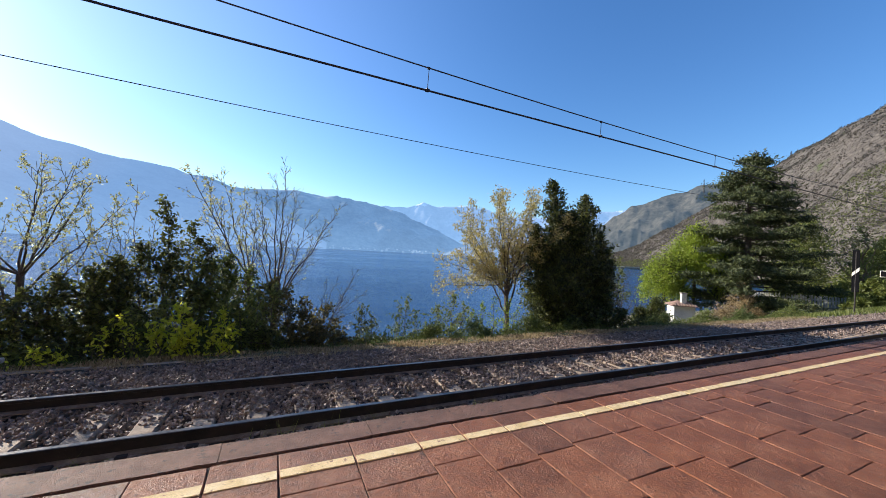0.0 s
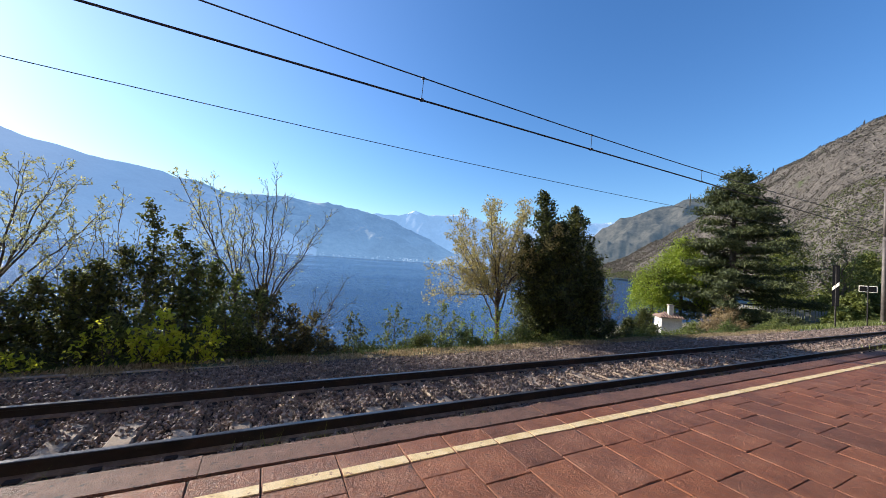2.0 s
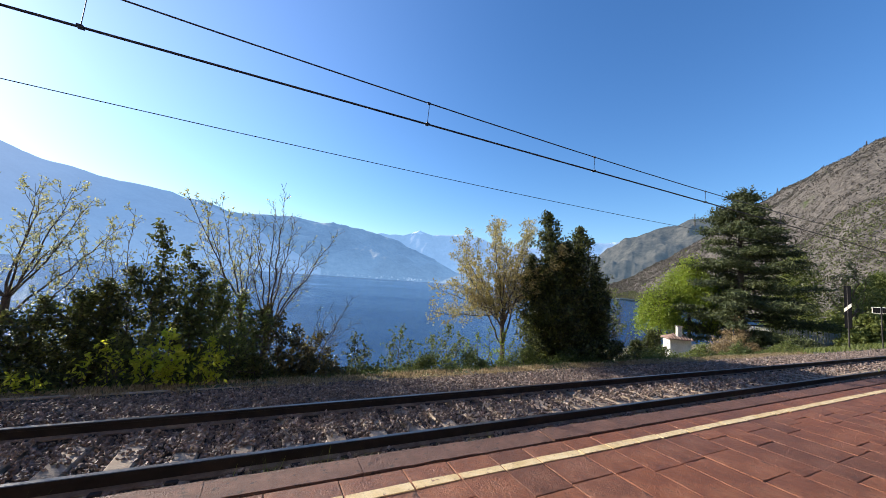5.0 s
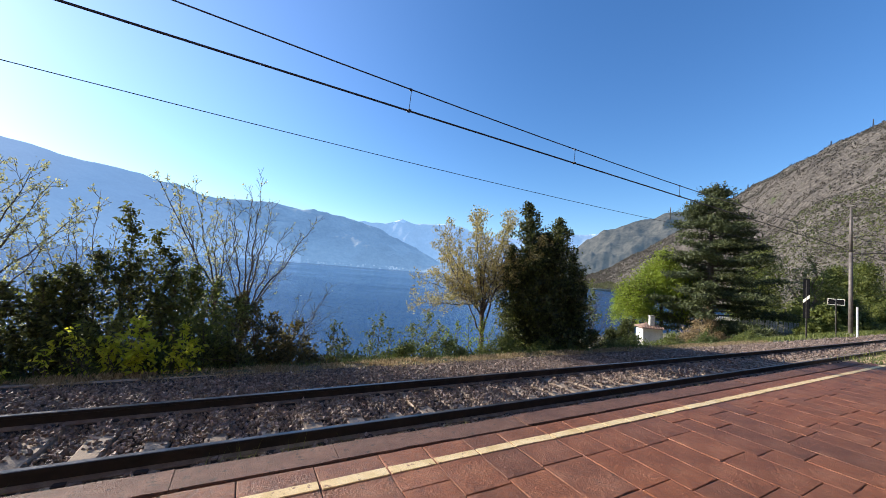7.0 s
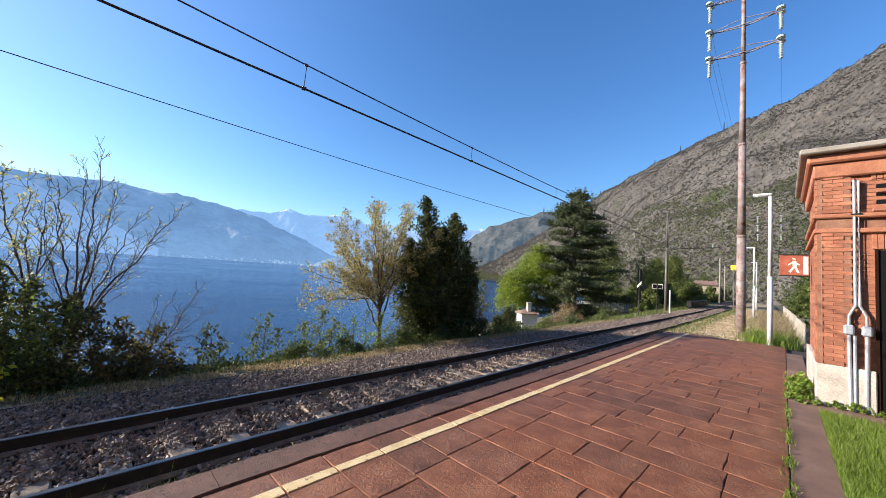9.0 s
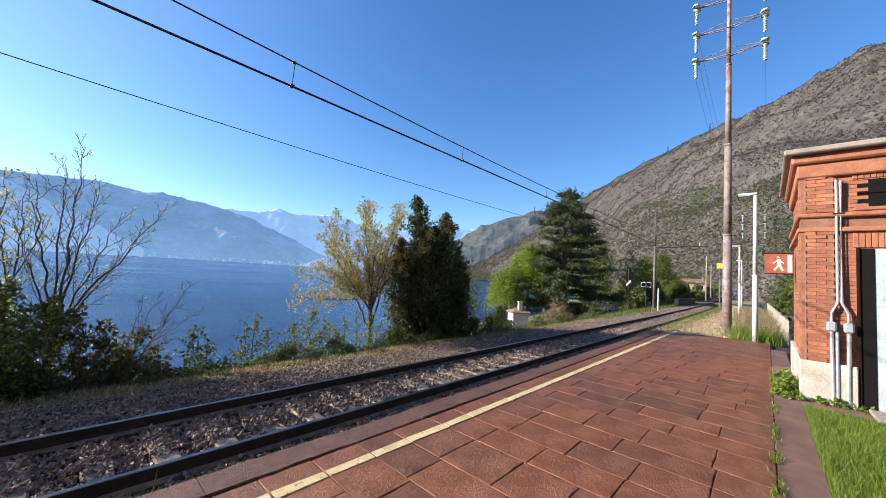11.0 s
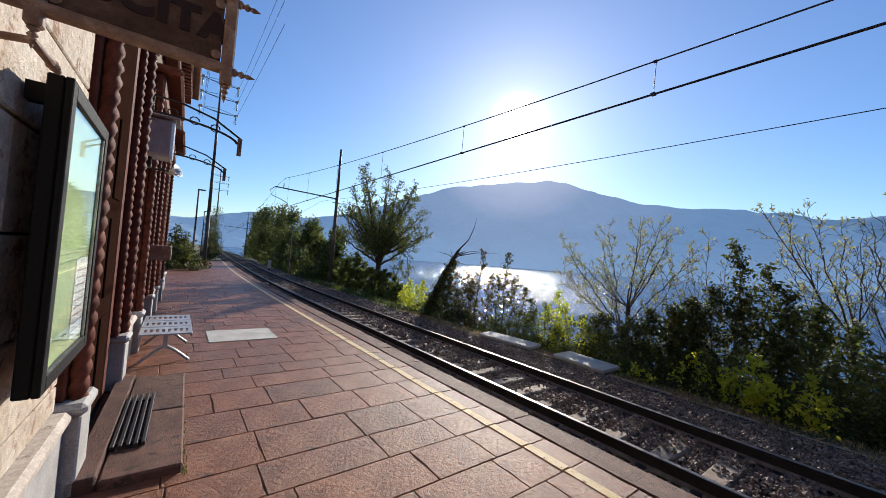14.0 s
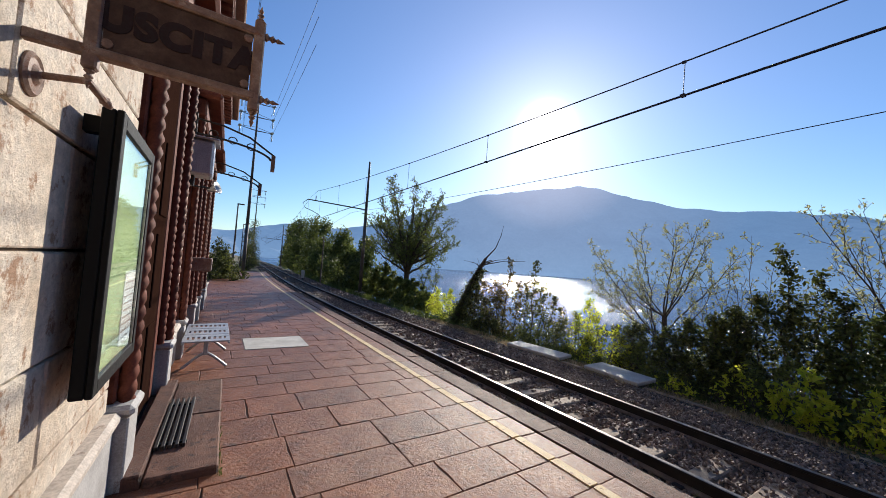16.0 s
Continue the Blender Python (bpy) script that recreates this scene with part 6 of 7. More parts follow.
def spire_bush(name, label, at, spires, leaf_mat, size, seed, dense=26, gap=0.1, category="bush", bark=M_BARK, angle=0.9, bare=0.06, taper=0.75, thin=0.003, root=0.7):
    """A bush of upright leafy shoots. spires: offset along the track, offset across, height and half width of each."""
    rng = np.random.default_rng(seed)
    segs, a, b = [], [], []
    for x, y, h, w in spires:
        p = bough(rng, (x * root, y * root, -0.5), (x + rng.normal(0, 0.05), y, h), 7, 0.0, 0.03)
        r = np.linspace(0.012 + 0.008 * h, thin, len(p))
        segs += [(p[i], p[i + 1], r[i], r[i + 1]) for i in range(len(p) - 1)]
        z = bare * h
        while z < h:
            u = (z + 0.4) / (h + 0.4) * (len(p) - 1)
            k = min(int(u), len(p) - 2)
            q = p[k] + (p[k + 1] - p[k]) * (u - k)
            g = w * (1 - (max(z, 0) / h) ** 1.6) ** taper * (rng.uniform(0.3, 1.2) if rng.random() < 0.86 else rng.uniform(1.1, 1.6)) + 0.07
            an = rng.uniform(0, 2 * math.pi)
            e = q + np.array([math.cos(an) * g, math.sin(an) * g * 0.85, g * rng.uniform(0.15, angle)])
            segs.append((q, e, thin * 1.6, thin * 0.7))
            m = max(4, int(dense * (0.25 + g)))
            t = rng.random((m, 1)) ** 0.6
            a.append(q + (e - q) * t + rng.normal(0, 0.05 + 0.05 * g, (m, 3)))
            z += gap * rng.uniform(0.4, 1.1) * (0.35 if w > 0.5 else 0.7)
        tip = p[-1] - np.array([0, 0, 1]) * rng.random((12, 1)) * 0.25 + rng.normal(0, 0.03, (12, 3))
        a.append(tip)
    th = thing(name, label, category, at)
    link("trunk", tubes_mesh("trunk", segs), bark, th)
    link("crown", leaf_mesh("crown", np.concatenate(a), size, rng), leaf_mat, th)
    return th


def shrub(name, label, at, top, width, leaf_mat, leaves, size, seed, n=120, flare=0.5, stems=6, category="bush", depth=None, jitter=None, group="", tip=0.004, ragged=0.55):
    """A ragged shrub: many stems from the ground, leaves in sprays along the twigs."""
    return tree(name, label, at, top, width, leaf_mat, leaves, size, seed, jitter=jitter or 0.05 + 0.018 * top, category=category, group=group, depth=depth or min(width * 0.8, 2.4), fork=0.12 * top, low=0.02, n=n, flare=flare, stems=stems, tip=tip, ragged=ragged)


def gz(x, y):
    return ground_z(x, y) - 0.05


def on(x, y):
    return (x, y, gz(x, y))


# along the lake side of the track; heights are from the ground of each plant
limbed_tree("leafy_tree", "young tree with pale green opening leaves", on(-4.9, 10.6), (0.05, 0, 2.3), [(-2.3, 3.3), (-2.25, 2.8), (1.45, 3.3), (-1.2, 3.7), (-2.0, 4.0), (-1.75, 4.2), (-1.35, 4.4), (-0.75, 4.75), (-0.1, 5.05), (0.35, 4.7), (0.75, 4.85), (1.2, 4.5), (1.5, 4.1), (-1.6, 3.2), (0.9, 3.6), (-0.3, 4.2, 0.9), (0.2, 4.2, -0.8)], L_PALE, 7.5, 0.035, 11, base_r=0.065, gap=0.24, reach=0.95, rise=0.18)
limbed_tree("bare_tree", "nearly bare tree with a few pale buds", on(0.1, 10.7), (0.0, 0, 2.2), [(1.5, 4.5), (1.15, 3.9), (0.05, 5.45), (-0.2, 5.0), (-0.55, 4.6), (0.35, 4.7), (0.75, 4.2), (-0.8, 3.9), (0.1, 4.6, 0.7), (0.3, 4.3, -0.6)], L_PALE, 0.8, 0.034, 23, base_r=0.065, gap=0.2, reach=0.9, foot=(-0.25, 0), twig=0.26, rise=0.12)
limbed_tree("bare_tree", "nearly bare slender tree with yellow-green buds", on(-0.45, 10.9), (-0.2, 0, 2.5), [(-1.55, 5.15), (-1.2, 4.9), (-0.85, 5.0), (-0.45, 4.9), (-0.1, 4.6), (-1.3, 4.2), (0.25, 4.1), (-0.9, 4.4, 0.6)], L_PALE, 3.2, 0.04, 31, base_r=0.055, gap=0.22, reach=0.8, foot=(0.1, 0), twig=0.26, rise=0.12)
limbed_tree("bare_tree", "slim grey sapling with yellow-green buds", on(-3.0, 10.9), (-0.05, 0, 1.5), [(0.0, 4.6), (-0.45, 4.2), (0.4, 4.25), (-0.8, 3.7), (0.75, 3.7), (-0.25, 3.5), (0.2, 3.3)], L_PALE, 2.4, 0.036, 37, base_r=0.04, gap=0.26, reach=0.55, bark=M_TWIG)
limbed_tree("bare_tree", "thin leafless sapling behind the laurels", on(-3.75, 11.2), (0.05, 0, 1.6), [(0.2, 4.1), (-0.4, 3.9), (0.6, 3.6), (-0.7, 3.3)], L_PALE, 2.0, 0.034, 38, base_r=0.035, gap=0.26, reach=0.5, bark=M_TWIG)
limbed_tree("bare_shrub", "low bare shrub with twigs reaching over the lake", on(0.9, 10.5), (0.2, 0, 0.9), [(1.35, 2.25), (1.0, 1.75), (0.7, 2.4), (1.5, 1.5), (0.35, 2.3), (1.1, 2.6), (1.75, 1.9)], L_PALE, 0.25, 0.026, 41, base_r=0.03, gap=0.2, reach=0.5, category="shrub", rise=0.1)
spire_bush("laurel_bush", "tall dark laurel with pointed leafy shoots", on(-2.4, 10.4), [(0.0, 0, 4.0, 0.5), (0.62, 0.1, 3.5, 0.42), (-0.45, 0.1, 3.0, 0.5), (0.28, -0.15, 2.9, 0.5), (-0.85, 0, 2.6, 0.55), (1.0, -0.1, 3.0, 0.45), (-1.2, 0.1, 2.2, 0.5)], L_DARK, 0.055, 51, dense=46, gap=0.1)
spire_bush("laurel_bush", "broad dark laurel in the thicket", on(-1.0, 10.3), [(0.0, 0, 2.7, 0.55), (0.45, 0.1, 2.4, 0.5), (-0.4, -0.1, 2.6, 0.5), (0.85, 0, 2.0, 0.5), (-0.8, 0.1, 2.2, 0.5)], L_MID, 0.055, 52, dense=42, gap=0.1)
spire_bush("laurel_bush", "dark leafy laurel lower in the thicket", on(-3.6, 10.2), [(0.0, 0, 2.3, 0.55), (0.5, 0, 2.0, 0.5), (-0.5, 0.1, 2.1, 0.55), (-1.0, 0, 1.8, 0.5), (-1.5, 0.1, 1.7, 0.5)], L_DARK, 0.055, 55, dense=42, gap=0.1)
spire_bush("laurel_bush", "reddish dark evergreen on the bank edge", on(0.35, 10.2), [(0.0, 0, 1.9, 0.5), (0.45, -0.1, 1.6, 0.5), (-0.45, 0.1, 2.1, 0.5), (0.85, 0, 1.35, 0.45), (1.25, 0, 1.05, 0.4)], L_RED, 0.055, 56, dense=42, gap=0.1)
spire_bush("dark_thicket", "dark low thicket under the trees", on(-5.3, 10.0), [(0.0, 0, 1.7, 0.55), (0.6, 0, 1.5, 0.5), (-0.6, 0.1, 1.6, 0.5), (1.1, 0, 1.5, 0.5), (-1.1, 0, 1.4, 0.5)], L_DARK, 0.05, 54, dense=40, gap=0.1)
spire_bush("mid_green_bush", "mid-green leafy shoots among the dark laurels", on(-0.35, 9.7), [(0.0, 0, 1.6, 0.3), (0.4, 0, 1.75, 0.3), (-0.4, 0, 1.4, 0.3)], L_OLIVE, 0.05, 50, dense=34, gap=0.12)
spire_bush("mid_green_bush", "mid-green leafy shoots in the thicket", on(-2.4, 9.7), [(-0.35, 0, 1.3, 0.3), (0.2, 0.1, 1.5, 0.3)], L_OLIVE, 0.05, 49, dense=34, gap=0.12)
spire_bush("lime_bush", "bright yellow-green spring shrub", on(-1.8, 9.0), [(0.0, 0, 1.15, 0.24), (-0.28, 0, 0.75, 0.2), (0.25, 0, 0.8, 0.2), (0.12, -0.1, 0.55, 0.22)], L_LIME, 0.065, 57, dense=26, gap=0.13, bare=0.2)
spire_bush("lime_bush", "small upright yellow-green shrub", on(-0.95, 9.05), [(0.0, 0, 1.05, 0.13), (0.16, 0, 0.8, 0.13), (-0.12, 0, 0.6, 0.12)], L_LIME, 0.055, 58, dense=24, gap=0.13, bare=0.15)
spire_bush("lime_bush", "sparse yellow-green sprigs in the dark thicket", on(-2.65, 9.1), [(0.0, 0, 1.0, 0.16), (0.22, 0, 0.7, 0.14), (-0.3, 0, 0.75, 0.14)], L_LIME, 0.045, 60, dense=16, gap=0.14, bare=0.2)
spire_bush("lime_sprout", "tiny yellow-green sprout by the ballast", on(-3.75, 8.85), [(0.0, 0, 0.4, 0.16), (0.25, 0, 0.3, 0.14), (-0.2, 0, 0.25, 0.15)], L_LIME, 0.05, 59, dense=16, gap=0.14, category="plant", bare=0.2)
spire_bush("small_shrub", "small dark sapling on the bank edge", on(2.35, 10.3), [(0.0, 0, 1.4, 0.25), (0.2, 0, 1.15, 0.25)], L_DARK, 0.05, 61, dense=30, gap=0.12, bare=0.35)
spire_bush("small_shrub", "small leafy shrub on the bank edge", on(3.7, 10.2), [(0.0, 0, 1.65, 0.3), (-0.35, 0, 1.4, 0.28), (0.35, 0, 1.2, 0.3)], L_MID, 0.045, 62, dense=24, gap=0.13, bare=0.2)
spire_bush("small_shrub", "upright olive green shrub on the bank edge", on(5.2, 10.2), [(0.0, 0, 1.7, 0.32), (0.4, 0, 1.4, 0.32), (-0.4, 0, 1.35, 0.3)], L_OLIVE, 0.045, 63, dense=34, gap=0.11)
spire_bush("pale_shrub", "pale green shrub beneath the blossoming tree", on(6.5, 10.4), [(0.0, 0, 1.5, 0.3), (0.5, 0, 1.7, 0.3), (-0.5, 0, 1.3, 0.3), (1.0, 0, 1.6, 0.3), (1.5, 0.1, 1.3, 0.3)], L_WILLOW, 0.04, 64, dense=22, gap=0.13)
FAN = [(-2.9, 3.3), (-2.8, 2.4), (-2.5, 4.3), (-2.1, 4.9), (-1.6, 5.4), (-1.1, 5.6), (-0.5, 5.8), (0.0, 5.75), (0.6, 5.9), (1.1, 5.95), (1.6, 5.6), (1.9, 4.9), (-2.2, 3.6), (-1.4, 4.6), (-0.7, 4.9), (0.3, 5.0), (1.2, 4.6), (-1.8, 2.8), (1.4, 3.7)]
limbed_tree("bronze_tree", "round fan-shaped tree in bronze-yellow spring leaf", on(8.05, 11.1), (-0.1, 0, 2.5), [(x, (1.1 if k % 3 == 1 else -0.9 if k % 3 == 2 else 0.0) * (0.5 + 0.5 * (k % 4) / 3), z) for k, (x, z) in enumerate(FAN)], L_TAN, 9.5, 0.043, 71, base_r=0.075, gap=0.19, reach=1.0, twig=0.34, rise=0.12, jitter=0.06)
spire_bush("dark_evergreen", "tall dark evergreen with two pointed crowns", on(10.9, 10.9), [(-1.1, 0, 6.4, 1.15), (0.75, 0.1, 6.0, 1.2), (-0.2, -0.3, 5.2, 1.1), (-1.7, 0.1, 4.6, 0.8), (1.7, 0.1, 4.6, 0.95), (0.3, 0.4, 5.4, 1.0), (2.3, 0, 3.4, 0.7), (1.2, -0.4, 3.4, 0.9), (-0.9, -0.4, 3.4, 0.9)], L_DARK, 0.068, 73, dense=38, gap=0.075, category="tree", angle=0.8, taper=0.68)
spire_bush("young_evergreen", "olive green laurel shoots beside the dark evergreen", on(13.4, 10.9), [(-0.3, 0, 3.9, 0.5), (0.5, 0, 3.6, 0.45), (0.9, 0.1, 3.0, 0.4)], L_OLIVE, 0.055, 74, dense=20, gap=0.13, category="tree", bare=0.45)
limbed_tree("bare_shrub", "leafless shrub beside the dark evergreen", on(14.2, 11.3), (0.0, 0, 0.9), [(-0.8, 2.6), (-0.3, 3.2), (0.2, 3.4), (0.7, 3.0), (1.1, 2.4), (0.4, 2.2)], L_MID, 0, 0.03, 75, base_r=0.04, gap=0.22, reach=0.6, category="shrub")
shrub("dark_thicket", "dark shrub at the bank edge", on(16.5, 11.6), 1.8, 2.4, L_DARK, 2400, 0.06, 76, n=120)
UNDER = ((-13.4, 3.8, 1.3, L_MID), (-11.0, 3.6, 1.3, L_DARK), (-8.6, 3.4, 1.1, L_OLIVE), (-6.6, 3.2, 1.2, L_MID), (-4.9, 3.2, 1.2, L_OLIVE), (-3.3, 3.0, 1.2, L_DARK), (-1.7, 3.0, 1.1, L_MID), (-0.2, 2.8, 1.2, L_DARK), (1.2, 2.6, 1.0, L_RED), (2.8, 2.4, 0.6, L_MID), (4.3, 2.6, 0.7, L_OLIVE), (6.0, 2.8, 0.8, L_MID), (8.0, 3.0, 0.9, L_OLIVE), (10.2, 3.2, 0.9, L_MID), (12.6, 3.6, 1.0, L_DARK), (15.2, 3.8, 0.8, L_MID), (18.4, 4.2, 0.8, L_OLIVE), (22.0, 4.6, 0.8, L_MID), (26.5, 5.2, 0.9, L_OLIVE))
for k, (x, w, top, lm) in enumerate(UNDER):
    shrub("undergrowth", "leafy undergrowth on the bank edge", on(x, 9.75), top, w, lm, 1500, 0.042, 180 + k, n=130, flare=0.4, stems=14, depth=1.3, category="undergrowth", group="undergrowth on the bank", jitter=0.09)
# towards the sun
spire_bush("backlit_bush", "airy dark-leaved bush glinting against the lake", on(-10.9, 10.1), [(-1.6, 0, 2.3, 0.5), (-1.1, 0, 2.5, 0.5), (-0.6, 0.1, 2.6, 0.5), (-0.1, 0, 2.4, 0.45), (0.4, 0, 3.5, 0.35), (0.9, 0.1, 2.6, 0.45)], L_RED, 0.065, 81, dense=26, gap=0.15)
spire_bush("backlit_bush", "airy bush of long leafy shoots against the lake", on(-9.2, 10.1), [(0.0, 0, 3.4, 0.35), (-0.5, 0, 2.6, 0.4), (0.5, 0, 2.6, 0.45), (0.9, 0.1, 2.2, 0.45), (1.3, 0, 1.9, 0.4)], L_DARK, 0.065, 82, dense=24, gap=0.15)
spire_bush("green_bush", "bright green bush by the ballast", on(-6.5, 9.7), [(0.0, 0, 2.1, 0.35), (0.35, 0, 1.7, 0.35), (-0.4, 0, 1.6, 0.35), (0.8, 0, 1.4, 0.35), (1.15, 0, 1.05, 0.3)], L_LIME, 0.055, 83, dense=30, gap=0.12)
spire_bush("green_bush", "mid-green bush by the ballast", on(-7.4, 9.8), [(0.0, 0, 1.5, 0.4), (0.4, 0, 1.7, 0.4), (-0.4, 0, 1.3, 0.4)], L_OLIVE, 0.05, 84, dense=32, gap=0.12)
spire_bush("green_bush", "olive green bush behind the cover slabs", on(-5.3, 9.9), [(-0.2, 0, 1.6, 0.4), (0.2, 0, 1.3, 0.4)], L_OLIVE, 0.05, 87, dense=32, gap=0.12)
spire_bush("green_bush", "yellow-green bush beside the ivy trunk", on(-15.2, 10.1), [(-1.2, 0, 1.5, 0.45), (-0.6, 0, 1.8, 0.45), (0.0, 0, 1.6, 0.45), (0.6, 0, 1.9, 0.4), (1.2, 0, 1.1, 0.4)], L_LIME, 0.06, 85, dense=36, gap=0.12)
spire_bush("dark_thicket", "dark bush at the foot of the leaning trunk", on(-12.6, 9.8), [(-0.5, 0, 1.6, 0.45), (0.0, 0, 2.0, 0.5), (0.5, 0, 2.1, 0.5), (0.9, 0, 1.7, 0.45)], L_DARK, 0.06, 86, dense=40, gap=0.12)
dead = thing("dead_trunk", "leaning ivy-clad dead trunk with bare twigs", "tree", on(-14.1, 9.9))
dsegs = [(np.array(a), np.array(b), r, s) for a, b, r, s in (((0, 0, -0.3), (0.75, 0, 1.2), 0.21, 0.18), ((0.75, 0, 1.2), (1.5, 0, 2.4), 0.18, 0.13), ((1.5, 0, 2.4), (2.3, 0, 3.4), 0.13, 0.06), ((2.3, 0, 3.4), (2.85, 0.05, 3.85), 0.04, 0.02), ((2.85, 0.05, 3.85), (3.2, 0, 4.35), 0.02, 0.013), ((3.2, 0, 4.35), (3.32, 0, 4.75), 0.013, 0.005))]
drng = np.random.default_rng(5)
for k in range(11):
    p = np.array([1.7 + 0.9 * k / 15, 0, 2.65 + 0.9 * k / 15])
    d = np.array([drng.normal(0.5, 0.7), drng.normal(0, 0.4), drng.uniform(0.0, 0.35)])
    q = p + d * drng.uniform(0.4, 0.9)
    e = q + (d + drng.normal(0, 0.35, 3)) * 0.5
    dsegs += [(p, q, 0.025, 0.014), (q, e, 0.014, 0.005)]
link("trunk", tubes_mesh("trunk", dsegs, 7), M_BARK, dead)
t = drng.random((2600, 1))
ivy = np.array([0.05, 0, -0.2]) + t * np.array([2.0, 0, 3.1]) + drng.normal(0, 1, (2600, 3)) * (0.3 - 0.19 * t) * np.array([1, 1, 0.6])
link("ivy", leaf_mesh("ivy", ivy, 0.06, drng), L_DARK, dead, "dark ivy leaves")
CROWN = [(4.3 * math.sin(2.4 * k) * (1 - 0.6 * (k / 33) ** 2), 3.4 * math.cos(2.4 * k) * (1 - 0.5 * (k / 33) ** 2), 5.6 + 5.4 * k / 33 - 0.5 * (k % 3)) for k in range(34)]
limbed_tree("lakeside_tree", "tall spreading tree in fresh spring leaf", on(-24.6, 12.6), (0.0, 0, 4.2), CROWN, L_OLIVE, 9.0, 0.08, 91, base_r=0.2, gap=0.4, reach=1.5, twig=0.55, jitter=0.1, thin=0.009, start_low=4.8, rise=0.05)
tree("lakeside_tree", "slender young tree beside the tall one", on(-20.5, 12.4), 5.4, 2.2, L_OLIVE, 300, 0.06, 92, fork=1.6, low=1.8, n=60, tip=0.009)
for k, (x, y, w, top, lm, nn) in enumerate(((-20.5, 11.2, 6, 1.7, L_OLIVE, 5000), (-27, 12.3, 8, 2.7, L_OLIVE, 6000), (-33.5, 11.8, 9, 5.2, L_MID, 7000), (-42, 12.0, 11, 6.6, L_OLIVE, 7000), (-53, 12.6, 14, 8.4, L_MID, 7000), (-68, 13.6, 16, 10.5, L_OLIVE, 7000), (-84, 14.5, 18, 11.5, L_MID, 6000), (-104, 16, 24, 12.5, L_OLIVE, 6000), (-130, 18, 26, 14, L_MID, 6000))):
    bush("lineside_trees", "dense green thicket of trees along the track", (x, y + bend(x) * 0.3, -0.7), w, min(w * 0.5, 4.5), top, lm, int(nn * 1.25), 0.11 + 0.0016 * abs(x), 100 + k, n=44, taper=0.45, category="trees", group="thickets beyond the station", bark=M_BARK)
for k, (x, y, top) in enumerate(((-30, 0.2, 2.6), (-38, 0.6, 3.4), (-62, 4.0, 6.0), (-80, 6, 9))):
    bush("hedge", "dark green hedge beyond the station house", (x, y, -0.1), 4.5 + 0.05 * abs(x), 2.4, top, L_DARK, 5000, 0.1, 120 + k, n=22, taper=0.3, category="hedge", group="hedges beyond the station")

# big pine, willow and the bank on the other side
pine = thing("big_pine", "tall broad dark green pine beside the line", "tree", (52.5, 23.4, -5.0))
prng = np.random.default_rng(8)
psegs = [(np.array([0, 0, -1.0]), np.array([0.2, 0, 12.0]), 0.55, 0.3), (np.array([0.2, 0, 12.0]), np.array([0, 0, 20.8]), 0.3, 0.05)]
tufts = []
for k in range(150):
    z = 2.0 + 18.6 * (k / 149) ** 0.95
    reach = (7.8 * (1 - (z / 21.5) ** 1.7) + 0.7) * prng.uniform(0.55, 1.12)
    a = prng.uniform(0, 2 * math.pi)
    p = np.array([0.1, 0, z])
    e = p + np.array([math.cos(a) * reach, math.sin(a) * reach, prng.uniform(-0.4, 1.0)])
    psegs.append((p, e, 0.09, 0.02))
    m = int(60 + 60 * reach)
    t = prng.uniform(0.3, 1.05, (m, 1))
    tufts.append(p + (e - p) * t + prng.normal(0, 1, (m, 3)) * np.array([0.5, 0.5, 0.2]))
link("trunk", tubes_mesh("trunk", psegs, 7), M_BARK, pine)
link("crown", leaf_mesh("crown", np.concatenate(tufts), 0.24, prng, ratio=0.28), L_PINE, pine)


def willow(at, w, top, seed, n=21000):
    rng = np.random.default_rng(seed)
    th = thing("willow", "bright yellow-green round tree in new leaf", "tree", at, group="bright trees by the house")
    pts = []
    segs = [(np.array([0, 0, -1.0]), np.array([0, 0, top * 0.6]), 0.3, 0.15)]
    for k in range(130):
        a, r = rng.uniform(0, 2 * math.pi), math.sqrt(rng.random())
        x, y = w / 2 * r * math.cos(a), w / 2 * r * math.sin(a)
        zt = top * (1 - 0.45 * r * r) * rng.uniform(0.85, 1.02)
        ln = rng.uniform(0.25, 0.6) * zt
        m = n // 130
        t = rng.random((m, 1))
        pts.append(np.array([x, y, zt]) + t * np.array([x * 0.08, y * 0.08, -ln]) + rng.normal(0, 1, (m, 3)) * np.array([0.4, 0.4, 0.4]))
        segs.append((np.array([0, 0, top * 0.55]), np.array([x, y, zt]), 0.05, 0.015))
    link("trunk", tubes_mesh("trunk", segs), M_BARK, th)
    link("crown", leaf_mesh("crown", np.concatenate(pts), 0.15, rng), L_WILLOW, th)


willow((50.7, 28.3, -5.2), 7.0, 13.1, 131)
willow((46.7, 29.8, -6.2), 5.0, 10.4, 132, 9000)
shrub("brush_thicket", "brown tangled brush under the pine", (48.0, 22.0, -4.2), 4.2, 9.0, L_DRY, 2600, 0.1, 133, n=220, category="thicket", depth=4.0, tip=0.012, jitter=0.2)
bush("dark_thicket", "dark shrub by the house", (38.5, 25.5, -5.5), 4, 3, 3.6, L_DARK, 6840, 0.11, 134, n=16)
